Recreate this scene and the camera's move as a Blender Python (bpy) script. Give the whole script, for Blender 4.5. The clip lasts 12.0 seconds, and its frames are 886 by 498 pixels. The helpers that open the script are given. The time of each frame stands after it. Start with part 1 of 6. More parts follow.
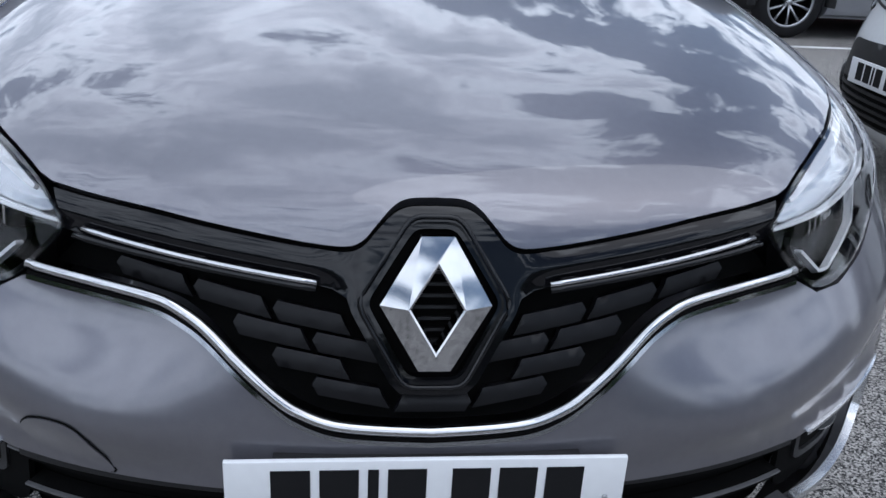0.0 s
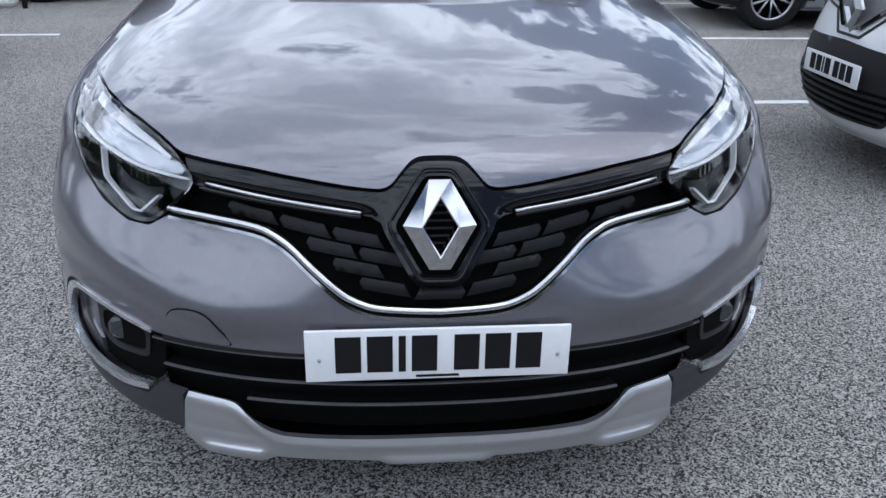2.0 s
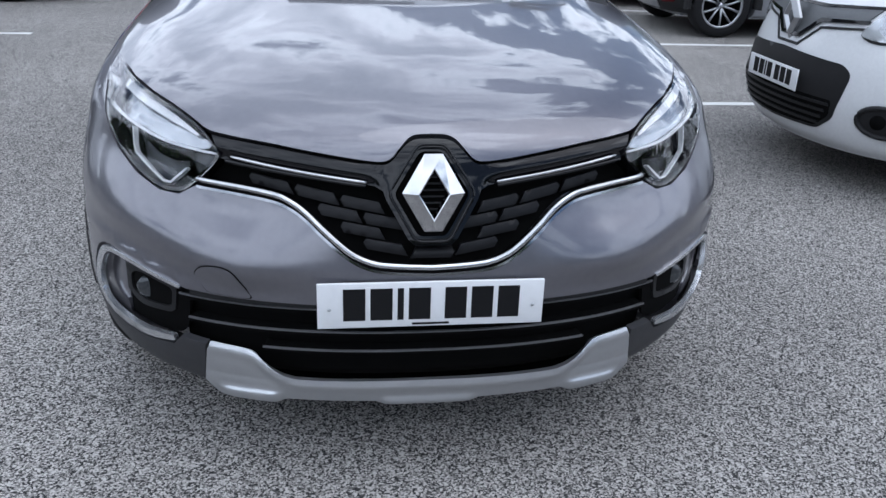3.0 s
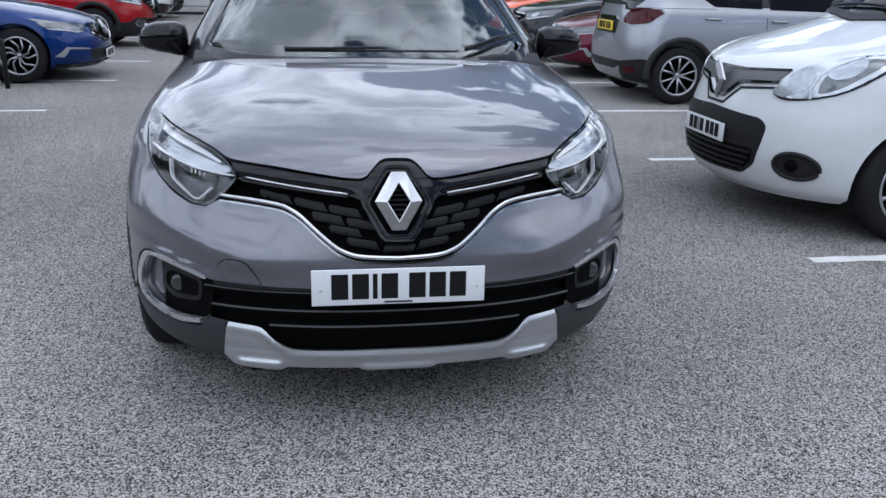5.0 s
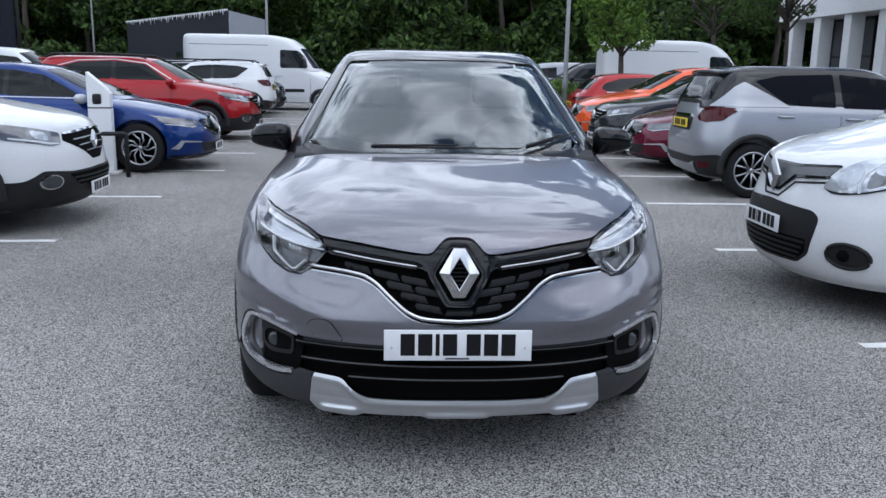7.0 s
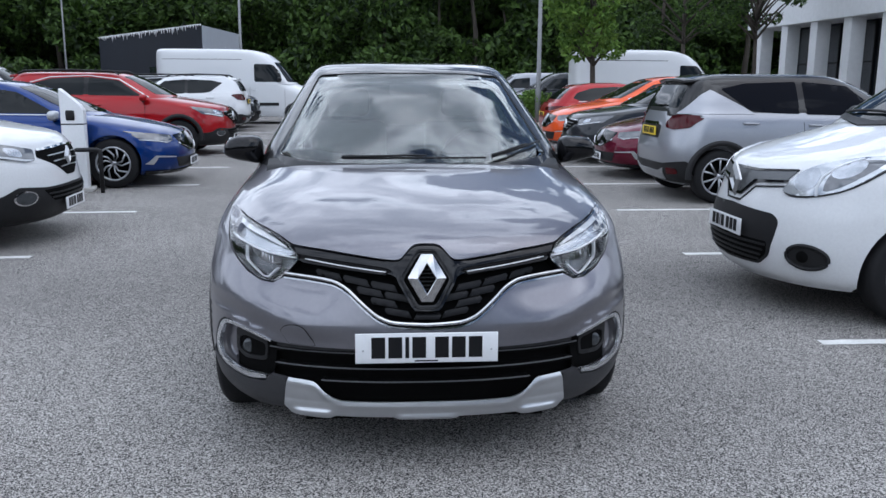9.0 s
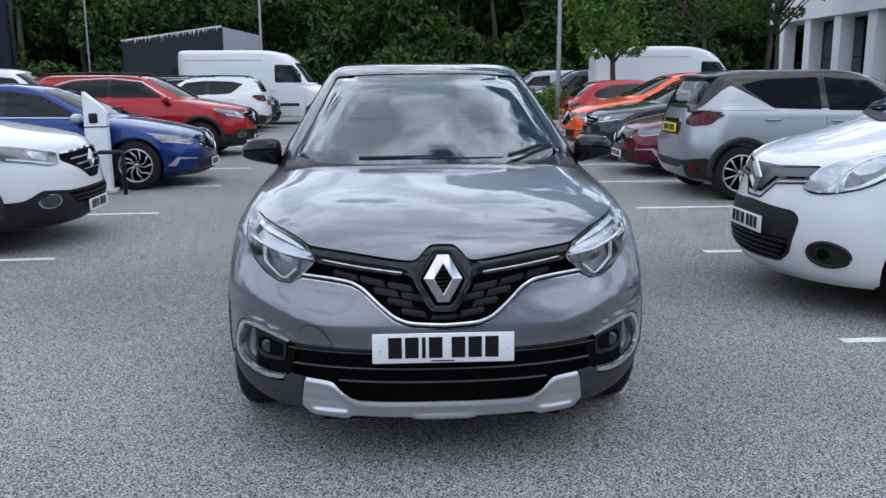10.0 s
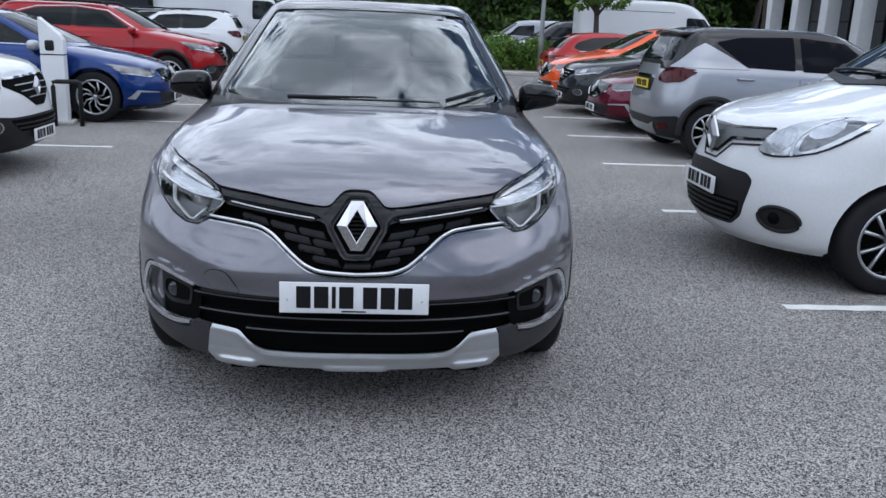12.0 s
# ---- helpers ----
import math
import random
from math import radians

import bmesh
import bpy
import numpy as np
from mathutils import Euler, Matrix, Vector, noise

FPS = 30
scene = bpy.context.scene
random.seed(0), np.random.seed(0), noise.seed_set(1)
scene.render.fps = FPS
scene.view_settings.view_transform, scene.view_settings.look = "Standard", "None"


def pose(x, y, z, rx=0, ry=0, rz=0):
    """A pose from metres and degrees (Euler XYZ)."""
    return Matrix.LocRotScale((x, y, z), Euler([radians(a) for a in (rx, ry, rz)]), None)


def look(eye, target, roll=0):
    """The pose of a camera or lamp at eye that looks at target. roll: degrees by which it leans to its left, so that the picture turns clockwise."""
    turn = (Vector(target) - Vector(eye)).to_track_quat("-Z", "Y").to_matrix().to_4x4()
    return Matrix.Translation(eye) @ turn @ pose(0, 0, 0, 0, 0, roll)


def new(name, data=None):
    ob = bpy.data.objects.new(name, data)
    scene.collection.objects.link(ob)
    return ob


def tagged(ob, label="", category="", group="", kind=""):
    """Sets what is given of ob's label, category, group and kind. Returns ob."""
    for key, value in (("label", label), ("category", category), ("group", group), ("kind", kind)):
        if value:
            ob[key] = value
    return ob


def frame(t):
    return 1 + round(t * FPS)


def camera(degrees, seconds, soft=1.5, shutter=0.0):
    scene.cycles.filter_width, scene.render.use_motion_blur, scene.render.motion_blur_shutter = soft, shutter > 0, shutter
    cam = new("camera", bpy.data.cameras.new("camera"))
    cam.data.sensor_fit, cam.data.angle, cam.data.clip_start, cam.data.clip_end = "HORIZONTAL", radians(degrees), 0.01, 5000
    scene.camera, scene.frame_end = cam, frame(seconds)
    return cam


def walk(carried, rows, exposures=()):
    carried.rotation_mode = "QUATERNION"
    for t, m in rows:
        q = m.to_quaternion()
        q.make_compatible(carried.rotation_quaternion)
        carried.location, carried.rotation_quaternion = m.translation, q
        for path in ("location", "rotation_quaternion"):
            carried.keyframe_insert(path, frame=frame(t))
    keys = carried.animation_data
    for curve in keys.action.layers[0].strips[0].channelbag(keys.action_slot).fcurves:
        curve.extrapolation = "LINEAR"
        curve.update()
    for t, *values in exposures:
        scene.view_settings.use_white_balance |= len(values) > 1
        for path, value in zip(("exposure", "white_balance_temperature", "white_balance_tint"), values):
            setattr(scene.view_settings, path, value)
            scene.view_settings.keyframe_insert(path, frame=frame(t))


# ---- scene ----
from mathutils import geometry
from mathutils.bvhtree import BVHTree

cam = camera(55.5, 12.0)
PATH = [
    (0, (-0.102, -0.871, 1.27), (0.106, 0.938, 0.444), 3.4),
    (0.5, (-0.103, -0.993, 1.298), (0.109, 0.842, 0.533), 3.3),
    (1, (-0.071, -1.114, 1.344), (0.128, 0.685, 0.493), 2.9),
    (1.5, (-0.094, -1.26, 1.388), (0.133, 0.546, 0.56), 2.9),
    (2, (-0.138, -1.422, 1.39), (0.04, 0.392, 0.567), 1.2),
    (2.5, (-0.193, -1.563, 1.407), (-0.017, 0.221, 0.519), -0.1),
    (3, (-0.241, -1.701, 1.418), (0.035, 0.108, 0.609), 2.4),
    (3.5, (-0.257, -1.817, 1.426), (0.117, -0.001, 0.678), 4.5),
    (5.5, (-0.249, -2.522, 1.452), (0.024, -0.64, 0.831), 0.5),
    (6, (-0.251, -2.651, 1.487), (-0.021, -0.75, 0.911), 1.0),
    (6.5, (-0.24, -2.743, 1.502), (-0.056, -0.803, 1.053), 1.5),
    (7, (-0.205, -2.814, 1.504), (-0.106, -0.865, 1.065), 1.1),
    (7.5, (-0.183, -2.877, 1.506), (-0.031, -0.935, 1.053), 0.6),
    (9.5, (-0.165, -2.935, 1.513), (-0.02, -0.982, 1.108), 0.2),
    (10, (-0.153, -2.942, 1.519), (-0.053, -0.988, 1.103), -0.3),
    (10.5, (-0.147, -2.944, 1.524), (-0.015, -0.988, 1.13), 0.9),
    (11, (-0.089, -2.955, 1.523), (-0.056, -1.003, 1.088), 1.2),
    (11.5, (-0.008, -2.913, 1.513), (0.08, -0.982, 1.0), 1.7),
    (12, (0.085, -2.811, 1.489), (0.232, -0.888, 0.956), 2.5),
]
# the grey car sits a little nose down; the path was laid out in its frame
LEAN = Matrix.Translation((0, 2.2, 0)) @ Matrix.Rotation(radians(0.65), 4, "X") @ Matrix.Translation((0, -2.2, 0))
walk(cam, [(t, LEAN @ look(eye, target, roll)) for t, eye, target, roll in PATH], exposures=((0.0, -0.1, 5880, 12), (1.5, 0.0, 5880, 12), (3.0, 0.08, 5880, 12), (4.5, 0.0, 5880, 12), (5.8, -0.07, 5880, 12), (6.5, 0.02, 5880, 12), (7.5, 0.02, 5880, 12), (10.0, 0.0, 5880, 12), (12.0, -0.08, 5880, 12)))

# ---- world, sun ----
SUN_EL, SUN_AZ = 60.0, 115.0
world = bpy.data.worlds.new("sky")
scene.world = world
world.use_nodes = True
wn, wl = world.node_tree.nodes, world.node_tree.links
wn.clear()
w_out, w_bg = wn.new("ShaderNodeOutputWorld"), wn.new("ShaderNodeBackground")
w_sky = wn.new("ShaderNodeTexSky")
w_sky.sky_type, w_sky.sun_disc = "NISHITA", False
w_sky.sun_elevation, w_sky.sun_rotation = radians(SUN_EL), radians(SUN_AZ)
w_sky.air_density, w_sky.dust_density = 1.0, 0.6
w_co, w_sep = wn.new("ShaderNodeTexCoord"), wn.new("ShaderNodeSeparateXYZ")
w_div, w_map = wn.new("ShaderNodeVectorMath"), wn.new("ShaderNodeMapping")
w_max, w_cmb = wn.new("ShaderNodeMath"), wn.new("ShaderNodeCombineXYZ")
w_div.operation, w_max.operation = "DIVIDE", "MAXIMUM"
w_max.inputs[1].default_value = 0.0
w_hz = wn.new("ShaderNodeMath")
w_hz.operation = "ADD"
w_hz.inputs[1].default_value = 0.2
wl.new(w_max.outputs[0], w_hz.inputs[0])
wl.new(w_co.outputs["Generated"], w_sep.inputs[0])
wl.new(w_sep.outputs["Z"], w_max.inputs[0])
for k in range(3):
    wl.new(w_hz.outputs[0], w_cmb.inputs[k])
wl.new(w_co.outputs["Generated"], w_div.inputs[0])
wl.new(w_cmb.outputs[0], w_div.inputs[1])
wl.new(w_div.outputs[0], w_map.inputs["Vector"])
w_map.inputs["Location"].default_value = (5.3, 2.2, 0)
w_n1, w_n2 = wn.new("ShaderNodeTexNoise"), wn.new("ShaderNodeTexNoise")
w_n1.inputs["Scale"].default_value, w_n1.inputs["Detail"].default_value, w_n1.inputs["Roughness"].default_value = 3.0, 12, 0.66
w_n1.inputs["Distortion"].default_value = 0.4
w_n2.inputs["Scale"].default_value, w_n2.inputs["Detail"].default_value = 1.1, 4
wl.new(w_map.outputs[0], w_n1.inputs["Vector"])
wl.new(w_map.outputs[0], w_n2.inputs["Vector"])
w_r1, w_r2 = wn.new("ShaderNodeValToRGB"), wn.new("ShaderNodeValToRGB")
w_r1.color_ramp.elements[0].position, w_r1.color_ramp.elements[1].position = 0.45, 0.53
w_r2.color_ramp.elements[0].position, w_r2.color_ramp.elements[1].position = 0.47, 0.66
w_mid = w_r2.color_ramp.elements.new(0.555)
w_r2.color_ramp.elements[0].color, w_r2.color_ramp.elements[2].color = (42.0, 45.0, 46.5, 1), (10.4, 11.5, 12.9, 1)
w_mid.color = (21.5, 22.4, 24.0, 1)
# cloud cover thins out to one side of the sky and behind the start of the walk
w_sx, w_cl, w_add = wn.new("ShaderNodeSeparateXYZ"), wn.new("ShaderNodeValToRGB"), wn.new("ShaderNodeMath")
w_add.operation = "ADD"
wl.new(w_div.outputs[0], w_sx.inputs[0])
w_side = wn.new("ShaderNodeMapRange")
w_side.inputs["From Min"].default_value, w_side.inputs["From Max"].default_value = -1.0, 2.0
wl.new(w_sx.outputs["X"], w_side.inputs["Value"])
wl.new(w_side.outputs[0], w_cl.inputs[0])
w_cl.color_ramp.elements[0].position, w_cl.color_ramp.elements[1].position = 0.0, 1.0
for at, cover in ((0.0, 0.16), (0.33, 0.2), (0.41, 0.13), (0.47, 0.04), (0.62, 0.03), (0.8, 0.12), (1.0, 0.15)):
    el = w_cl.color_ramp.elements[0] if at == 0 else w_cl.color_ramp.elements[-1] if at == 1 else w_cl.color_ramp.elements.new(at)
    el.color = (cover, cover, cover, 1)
wl.new(w_n1.outputs["Fac"], w_add.inputs[0])
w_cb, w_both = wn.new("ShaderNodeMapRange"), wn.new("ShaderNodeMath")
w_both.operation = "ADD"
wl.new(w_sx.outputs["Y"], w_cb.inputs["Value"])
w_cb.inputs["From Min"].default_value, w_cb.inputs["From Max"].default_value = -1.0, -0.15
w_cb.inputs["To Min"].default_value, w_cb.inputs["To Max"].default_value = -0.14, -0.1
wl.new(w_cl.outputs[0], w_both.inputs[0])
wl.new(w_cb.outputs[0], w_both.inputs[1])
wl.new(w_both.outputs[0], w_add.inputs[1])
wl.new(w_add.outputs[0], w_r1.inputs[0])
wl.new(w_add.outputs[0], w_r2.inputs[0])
w_mix = wn.new("ShaderNodeMix")
w_mix.data_type = "RGBA"
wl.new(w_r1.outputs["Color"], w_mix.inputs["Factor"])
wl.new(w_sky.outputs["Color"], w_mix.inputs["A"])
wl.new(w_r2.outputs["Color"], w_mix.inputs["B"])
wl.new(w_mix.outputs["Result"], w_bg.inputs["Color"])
w_bg.inputs["Strength"].default_value = 0.08
wl.new(w_bg.outputs[0], w_out.inputs["Surface"])

sun = new("sun", bpy.data.lights.new("sun", "SUN"))
sun.data.energy, sun.data.angle, sun.data.color = 1.0, radians(60), (1.0, 0.97, 0.92)
_a, _e = radians(SUN_AZ), radians(SUN_EL)
sun.matrix_world = look((math.sin(_a) * math.cos(_e) * 50, math.cos(_a) * math.cos(_e) * 50, math.sin(_e) * 50), (0, 0, 0))
scene.view_settings.exposure = 0.0


# ---- materials ----
def material(name, color, rough=0.5, metal=0.0, coat=0.0, spec=0.5, alpha=1.0, trans=0.0, ior=1.45, emit=None,
             vary=0.0, scale=40.0, bump=0.0, fine=0.0):
    """A principled material with colour variation at two scales and a fine relief."""
    m = bpy.data.materials.new(name)
    m.use_nodes = True
    nt = m.node_tree
    p = nt.nodes["Principled BSDF"]
    p.inputs["Base Color"].default_value = (*color, 1)
    p.inputs["Roughness"].default_value, p.inputs["Metallic"].default_value = rough, metal
    p.inputs["Coat Weight"].default_value, p.inputs["Coat Roughness"].default_value = coat, 0.02
    p.inputs["Specular IOR Level"].default_value, p.inputs["IOR"].default_value = spec, ior
    p.inputs["Transmission Weight"].default_value = trans
    if emit:
        p.inputs["Emission Color"].default_value, p.inputs["Emission Strength"].default_value = (*emit[0], 1), emit[1]
    if vary or bump or fine:
        co = nt.nodes.new("ShaderNodeTexCoord")
        n1, n2 = nt.nodes.new("ShaderNodeTexNoise"), nt.nodes.new("ShaderNodeTexNoise")
        n1.inputs["Scale"].default_value, n2.inputs["Scale"].default_value = scale, scale * 0.07
        n1.inputs["Detail"].default_value = n2.inputs["Detail"].default_value = 5
        nt.links.new(co.outputs["Object"], n1.inputs["Vector"])
        nt.links.new(co.outputs["Object"], n2.inputs["Vector"])
        add = nt.nodes.new("ShaderNodeMath")
        add.operation = "ADD"
        nt.links.new(n1.outputs["Fac"], add.inputs[0])
        nt.links.new(n2.outputs["Fac"], add.inputs[1])
        if vary:
            ramp = nt.nodes.new("ShaderNodeMapRange")
            ramp.inputs["From Min"].default_value, ramp.inputs["From Max"].default_value = 0.6, 1.4
            ramp.inputs["To Min"].default_value, ramp.inputs["To Max"].default_value = 1 - vary, 1 + vary
            nt.links.new(add.outputs[0], ramp.inputs["Value"])
            mul = nt.nodes.new("ShaderNodeVectorMath")
            mul.operation = "SCALE"
            mul.inputs[0].default_value = color
            nt.links.new(ramp.outputs[0], mul.inputs["Scale"])
            nt.links.new(mul.outputs[0], p.inputs["Base Color"])
        if bump:
            b = nt.nodes.new("ShaderNodeBump")
            b.inputs["Strength"].default_value, b.inputs["Distance"].default_value = bump, 0.004
            nt.links.new(n1.outputs["Fac"], b.inputs["Height"])
            nt.links.new(b.outputs[0], p.inputs["Normal"])
    return m


def paint(name, color, metal=0.0):
    """Car paint: flakes below a clear coat that is dusty in places."""
    m = material(name, color, 0.34 if metal else 0.45, metal, 1.0, spec=0.15, vary=0.06, scale=900)
    m.node_tree.nodes["Principled BSDF"].inputs["Coat IOR"].default_value = 1.6 if "grey_metallic" in name or "bumper" in name else 1.38
    return m


M = {}
M["grey_paint"] = paint("grey_metallic_paint", (0.16, 0.158, 0.178), 0.75)
M["bumper_paint"] = paint("grey_bumper_paint", (0.16, 0.158, 0.178), 0.75)
M["bumper_paint"].node_tree.nodes["Principled BSDF"].inputs["Coat Roughness"].default_value = 0.11
M["white_paint"] = paint("white_paint", (0.63, 0.64, 0.65))
M["silver_paint"] = paint("silver_paint", (0.3, 0.31, 0.335), 0.65)
M["blue_paint"] = paint("blue_paint", (0.001, 0.024, 0.135), 0.5)
M["red_paint"] = paint("red_paint", (0.28, 0.002, 0.005), 0.3)
M["orange_paint"] = paint("orange_paint", (0.65, 0.08, 0.01), 0.2)
M["maroon_paint"] = paint("maroon_paint", (0.1, 0.003, 0.018), 0.5)
M["black_paint"] = paint("black_paint", (0.008, 0.008, 0.009))
M["dark_paint"] = paint("dark_grey_paint", (0.014, 0.016, 0.02), 0.2)
M["clad"] = material("dark_grey_grained_plastic", (0.04, 0.04, 0.043), 0.5, spec=0.35, vary=0.12, scale=350, bump=0.12)
M["plastic"] = material("black_textured_plastic", (0.015, 0.015, 0.016), 0.5, spec=0.28, vary=0.15, scale=300, bump=0.15)
M["gloss_black"] = material("gloss_black_plastic", (0.004, 0.004, 0.005), 0.05, coat=0.0, spec=0.4, vary=0.1, scale=200)
M["frit"] = material("black_ceramic_print", (0.006, 0.006, 0.007), 0.6, spec=0.1, vary=0.1)
# near-black: puts the shade inside openings into the colour; also used for joints
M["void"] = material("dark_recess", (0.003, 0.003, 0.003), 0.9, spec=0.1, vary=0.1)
M["chrome"] = material("chrome", (0.5, 0.5, 0.51), 0.05, 1.0, vary=0.03, scale=120)
M["satin"] = material("satin_silver", (0.47, 0.48, 0.495), 0.34, 0.85, vary=0.05, scale=400)
M["bright_satin"] = material("polished_silver_trim", (0.6, 0.61, 0.625), 0.24, 0.85, vary=0.05, scale=400)
M["rubber"] = material("tyre_rubber", (0.011, 0.011, 0.012), 0.75, spec=0.25, vary=0.25, scale=120, bump=0.3)
M["alloy"] = material("alloy", (0.42, 0.43, 0.45), 0.3, 0.9, vary=0.06, scale=90)
M["tint"] = material("tinted_glass", (0.006, 0.008, 0.009), 0.02, spec=0.24, vary=0.1, scale=4)
M["privacy"] = material("privacy_glass", (0.003, 0.004, 0.007), 0.02, spec=0.05, vary=0.1, scale=4)
M["lens"] = material("clear_lens", (1, 1, 1), 0.02, trans=1.0, ior=1.3)
M["glass"] = material("windscreen_glass", (0.9, 0.96, 0.93), 0.0, trans=1.0, ior=1.65)
M["red_lens"] = material("red_lens", (0.05, 0.001, 0.003), 0.1, coat=0.1, spec=0.25, vary=0.1, scale=60)
M["plate_white"] = material("plate_white", (0.7, 0.71, 0.72), 0.4, vary=0.04, scale=60)
M["plate_yellow"] = material("plate_yellow", (0.75, 0.55, 0.03), 0.35, vary=0.04, scale=60)
M["ink"] = material("plate_ink", (0.008, 0.008, 0.009), 0.6, spec=0.2, vary=0.1)
M["line_paint"] = material("worn_white_road_paint", (0.62, 0.62, 0.6), 0.8, vary=0.25, scale=60, bump=0.4)


# ---- mesh tools ----
def mesh_object(name, bm, mat, parent=None, label="", smooth=True):
    me = bpy.data.meshes.new(name)
    bm.normal_update()
    bm.to_mesh(me)
    bm.free()
    if mat:
        me.materials.append(mat)
    if smooth:
        me.shade_smooth()
    ob = new(name, me)
    if parent:
        ob.parent = parent
    if label:
        ob["label"] = label
    return ob


def part(name, bm, mat, parent, label="", smooth=True):
    return mesh_object(name, bm, mat, parent, label, smooth)


def curve_through(pts, n=8, closed=False):
    """Catmull-Rom points through the given ones."""
    pts = [Vector(p) for p in pts]
    out, m = [], len(pts)
    for i in range(m if closed else m - 1):
        p1, p2 = pts[i], pts[(i + 1) % m]
        p0 = pts[i - 1] if closed or i else p1 * 2 - p2
        p3 = pts[(i + 2) % m] if closed or i + 2 < m else p2 * 2 - p1
        for k in range(n):
            t = k / n
            out.append(0.5 * (2 * p1 + (p2 - p0) * t + (2 * p0 - 5 * p1 + 4 * p2 - p3) * t * t + (3 * p1 - p0 - 3 * p2 + p3) * t ** 3))
    if not closed:
        out.append(pts[-1])
    return out


def rounded(pts, r, n=4):
    """A polygon with its corners rounded by r."""
    out, m = [], len(pts)
    for i in range(m):
        p, a, b = Vector(pts[i]), Vector(pts[i - 1]), Vector(pts[(i + 1) % m])
        la, lb = (a - p).length, (b - p).length
        ra = min(r, la * 0.48, lb * 0.48)
        s, e = p + (a - p) / la * ra, p + (b - p) / lb * ra
        for k in range(n + 1):
            t = k / n
            out.append(s * (1 - t) ** 2 + p * 2 * t * (1 - t) + e * t * t)
    return out


def dense(pts, step):
    out = []
    for i, p in enumerate(pts):
        q = pts[(i + 1) % len(pts)]
        k = max(1, int(math.ceil((Vector(q) - Vector(p)).length / step)))
        out += [Vector(p).lerp(Vector(q), j / k) for j in range(k)]
    return out


def inside(pt, poly):
    x, y = pt
    hit = False
    for i in range(len(poly)):
        x1, y1 = poly[i]
        x2, y2 = poly[i - 1]
        if (y1 > y) != (y2 > y) and x < (x2 - x1) * (y - y1) / (y2 - y1) + x1:
            hit = not hit
    return hit


def filled(outline, step, holes=()):
    """Triangles inside an outline and outside the holes, with an inner lattice. Returns points, triangles, loops of the edge."""
    loops = [dense([Vector(p[:2]) for p in lo], step) for lo in (outline, *holes)]
    pts, edges = [], []
    for lo in loops:
        s = len(pts)
        pts += lo
        edges += [(s + i, s + (i + 1) % len(lo)) for i in range(len(lo))]
    xs, ys = [p.x for p in loops[0]], [p.y for p in loops[0]]
    rim = np.array([(p.x, p.y) for p in pts])
    row, y = 0, min(ys) + step * 0.6
    while y < max(ys):
        x = min(xs) + step * (0.5 if row % 2 else 0.95)
        while x < max(xs):
            if ((rim - (x, y)) ** 2).sum(1).min() > (0.55 * step) ** 2 and inside((x, y), loops[0]) and not any(inside((x, y), h) for h in loops[1:]):
                pts.append(Vector((x, y)))
            x += step
        y += step * 0.87
        row += 1
    v, _, f, *_ = geometry.delaunay_2d_cdt(pts, edges, [], 0, 1e-6)
    tris = []
    for t in f:
        c = sum((v[i] for i in t), Vector((0, 0))) / len(t)
        if inside(c, loops[0]) and not any(inside(c, h) for h in loops[1:]):
            tris.append(t)
    return v, tris


def panel(name, outline, surf, mat, parent, thick=0.006, step=0.03, off=0.0, holes=(), label="", exact=False):
    """A plate cut to an outline and laid on a surface: surf(u, v) gives a place and the outward normal."""
    v, tris = filled(outline, step, holes)
    bm = bmesh.new()
    top, low, turned = [], [], {}
    for p in v:
        pos, n = surf(p.x, p.y)
        turned[len(top) * 2], turned[len(top) * 2 + 1] = n, -n
        top.append(bm.verts.new(pos + n * off))
        low.append(bm.verts.new(pos + n * (off - thick)))
    rim = {}
    for t in tris:
        a, b, c = (top[i].co for i in t)
        n = surf(*v[t[0]])[1]
        t = list(t) if (b - a).cross(c - a).dot(n) > 0 else list(reversed(t))
        bm.faces.new([top[i] for i in t])
        bm.faces.new([low[i] for i in reversed(t)])
        for i in range(3):
            e = (t[i], t[(i + 1) % 3])
            if (e[1], e[0]) in rim:
                del rim[(e[1], e[0])]
            else:
                rim[e] = True
    for i, j in rim:
        bm.faces.new((top[j], top[i], low[i], low[j]))
        for pair in ((top[i], top[j]), (low[i], low[j])):
            e = bm.edges.get(pair)
            if e:
                e.smooth = False
    if exact:
        ob = part(name, bm, mat, parent, label)
        me, walls = ob.data, len(tris) * 2
        given = []
        for f in me.polygons:
            for i in f.vertices:
                given.append(tuple(turned[i]) if f.index < walls else tuple(f.normal))
        me.normals_split_custom_set(given)
        return ob
    loose = [q for q in bm.verts if not q.link_faces]
    bmesh.ops.delete(bm, geom=loose, context="VERTS")
    return part(name, bm, mat, parent, label)


def caster(bm_list, way):
    """A surface for panel(): where a ray of that way first meets the meshes. front, rear: (x, z); left, right: (y, z); top: (x, y)."""
    trees = [BVHTree.FromBMesh(b) for b in bm_list]
    d = Vector({"front": (0, 1, 0), "rear": (0, -1, 0), "left": (1, 0, 0), "right": (-1, 0, 0), "top": (0, 0, -1)}[way])

    def surf(u, v):
        o = Vector((u, 0, v)) if way in ("front", "rear") else Vector((0, u, v)) if way in ("left", "right") else Vector((u, v, 0))
        best = None
        for _ in range(24):
            best = None
            for t in trees:
                hit = t.ray_cast(o - d * 20, d)
                if hit[0] is not None and (best is None or hit[3] < best[3]):
                    best = hit
            if way in ("front", "rear") and (best is None or abs(best[1].y) < 0.12):
                o.x *= 0.985
            else:
                break
        if best is None:
            best = min((t.find_nearest(o - d * 3) for t in trees), key=lambda h: h[3])
        n = best[1] if best[1].dot(d) < 0 else -best[1]
        return best[0], n
    return surf


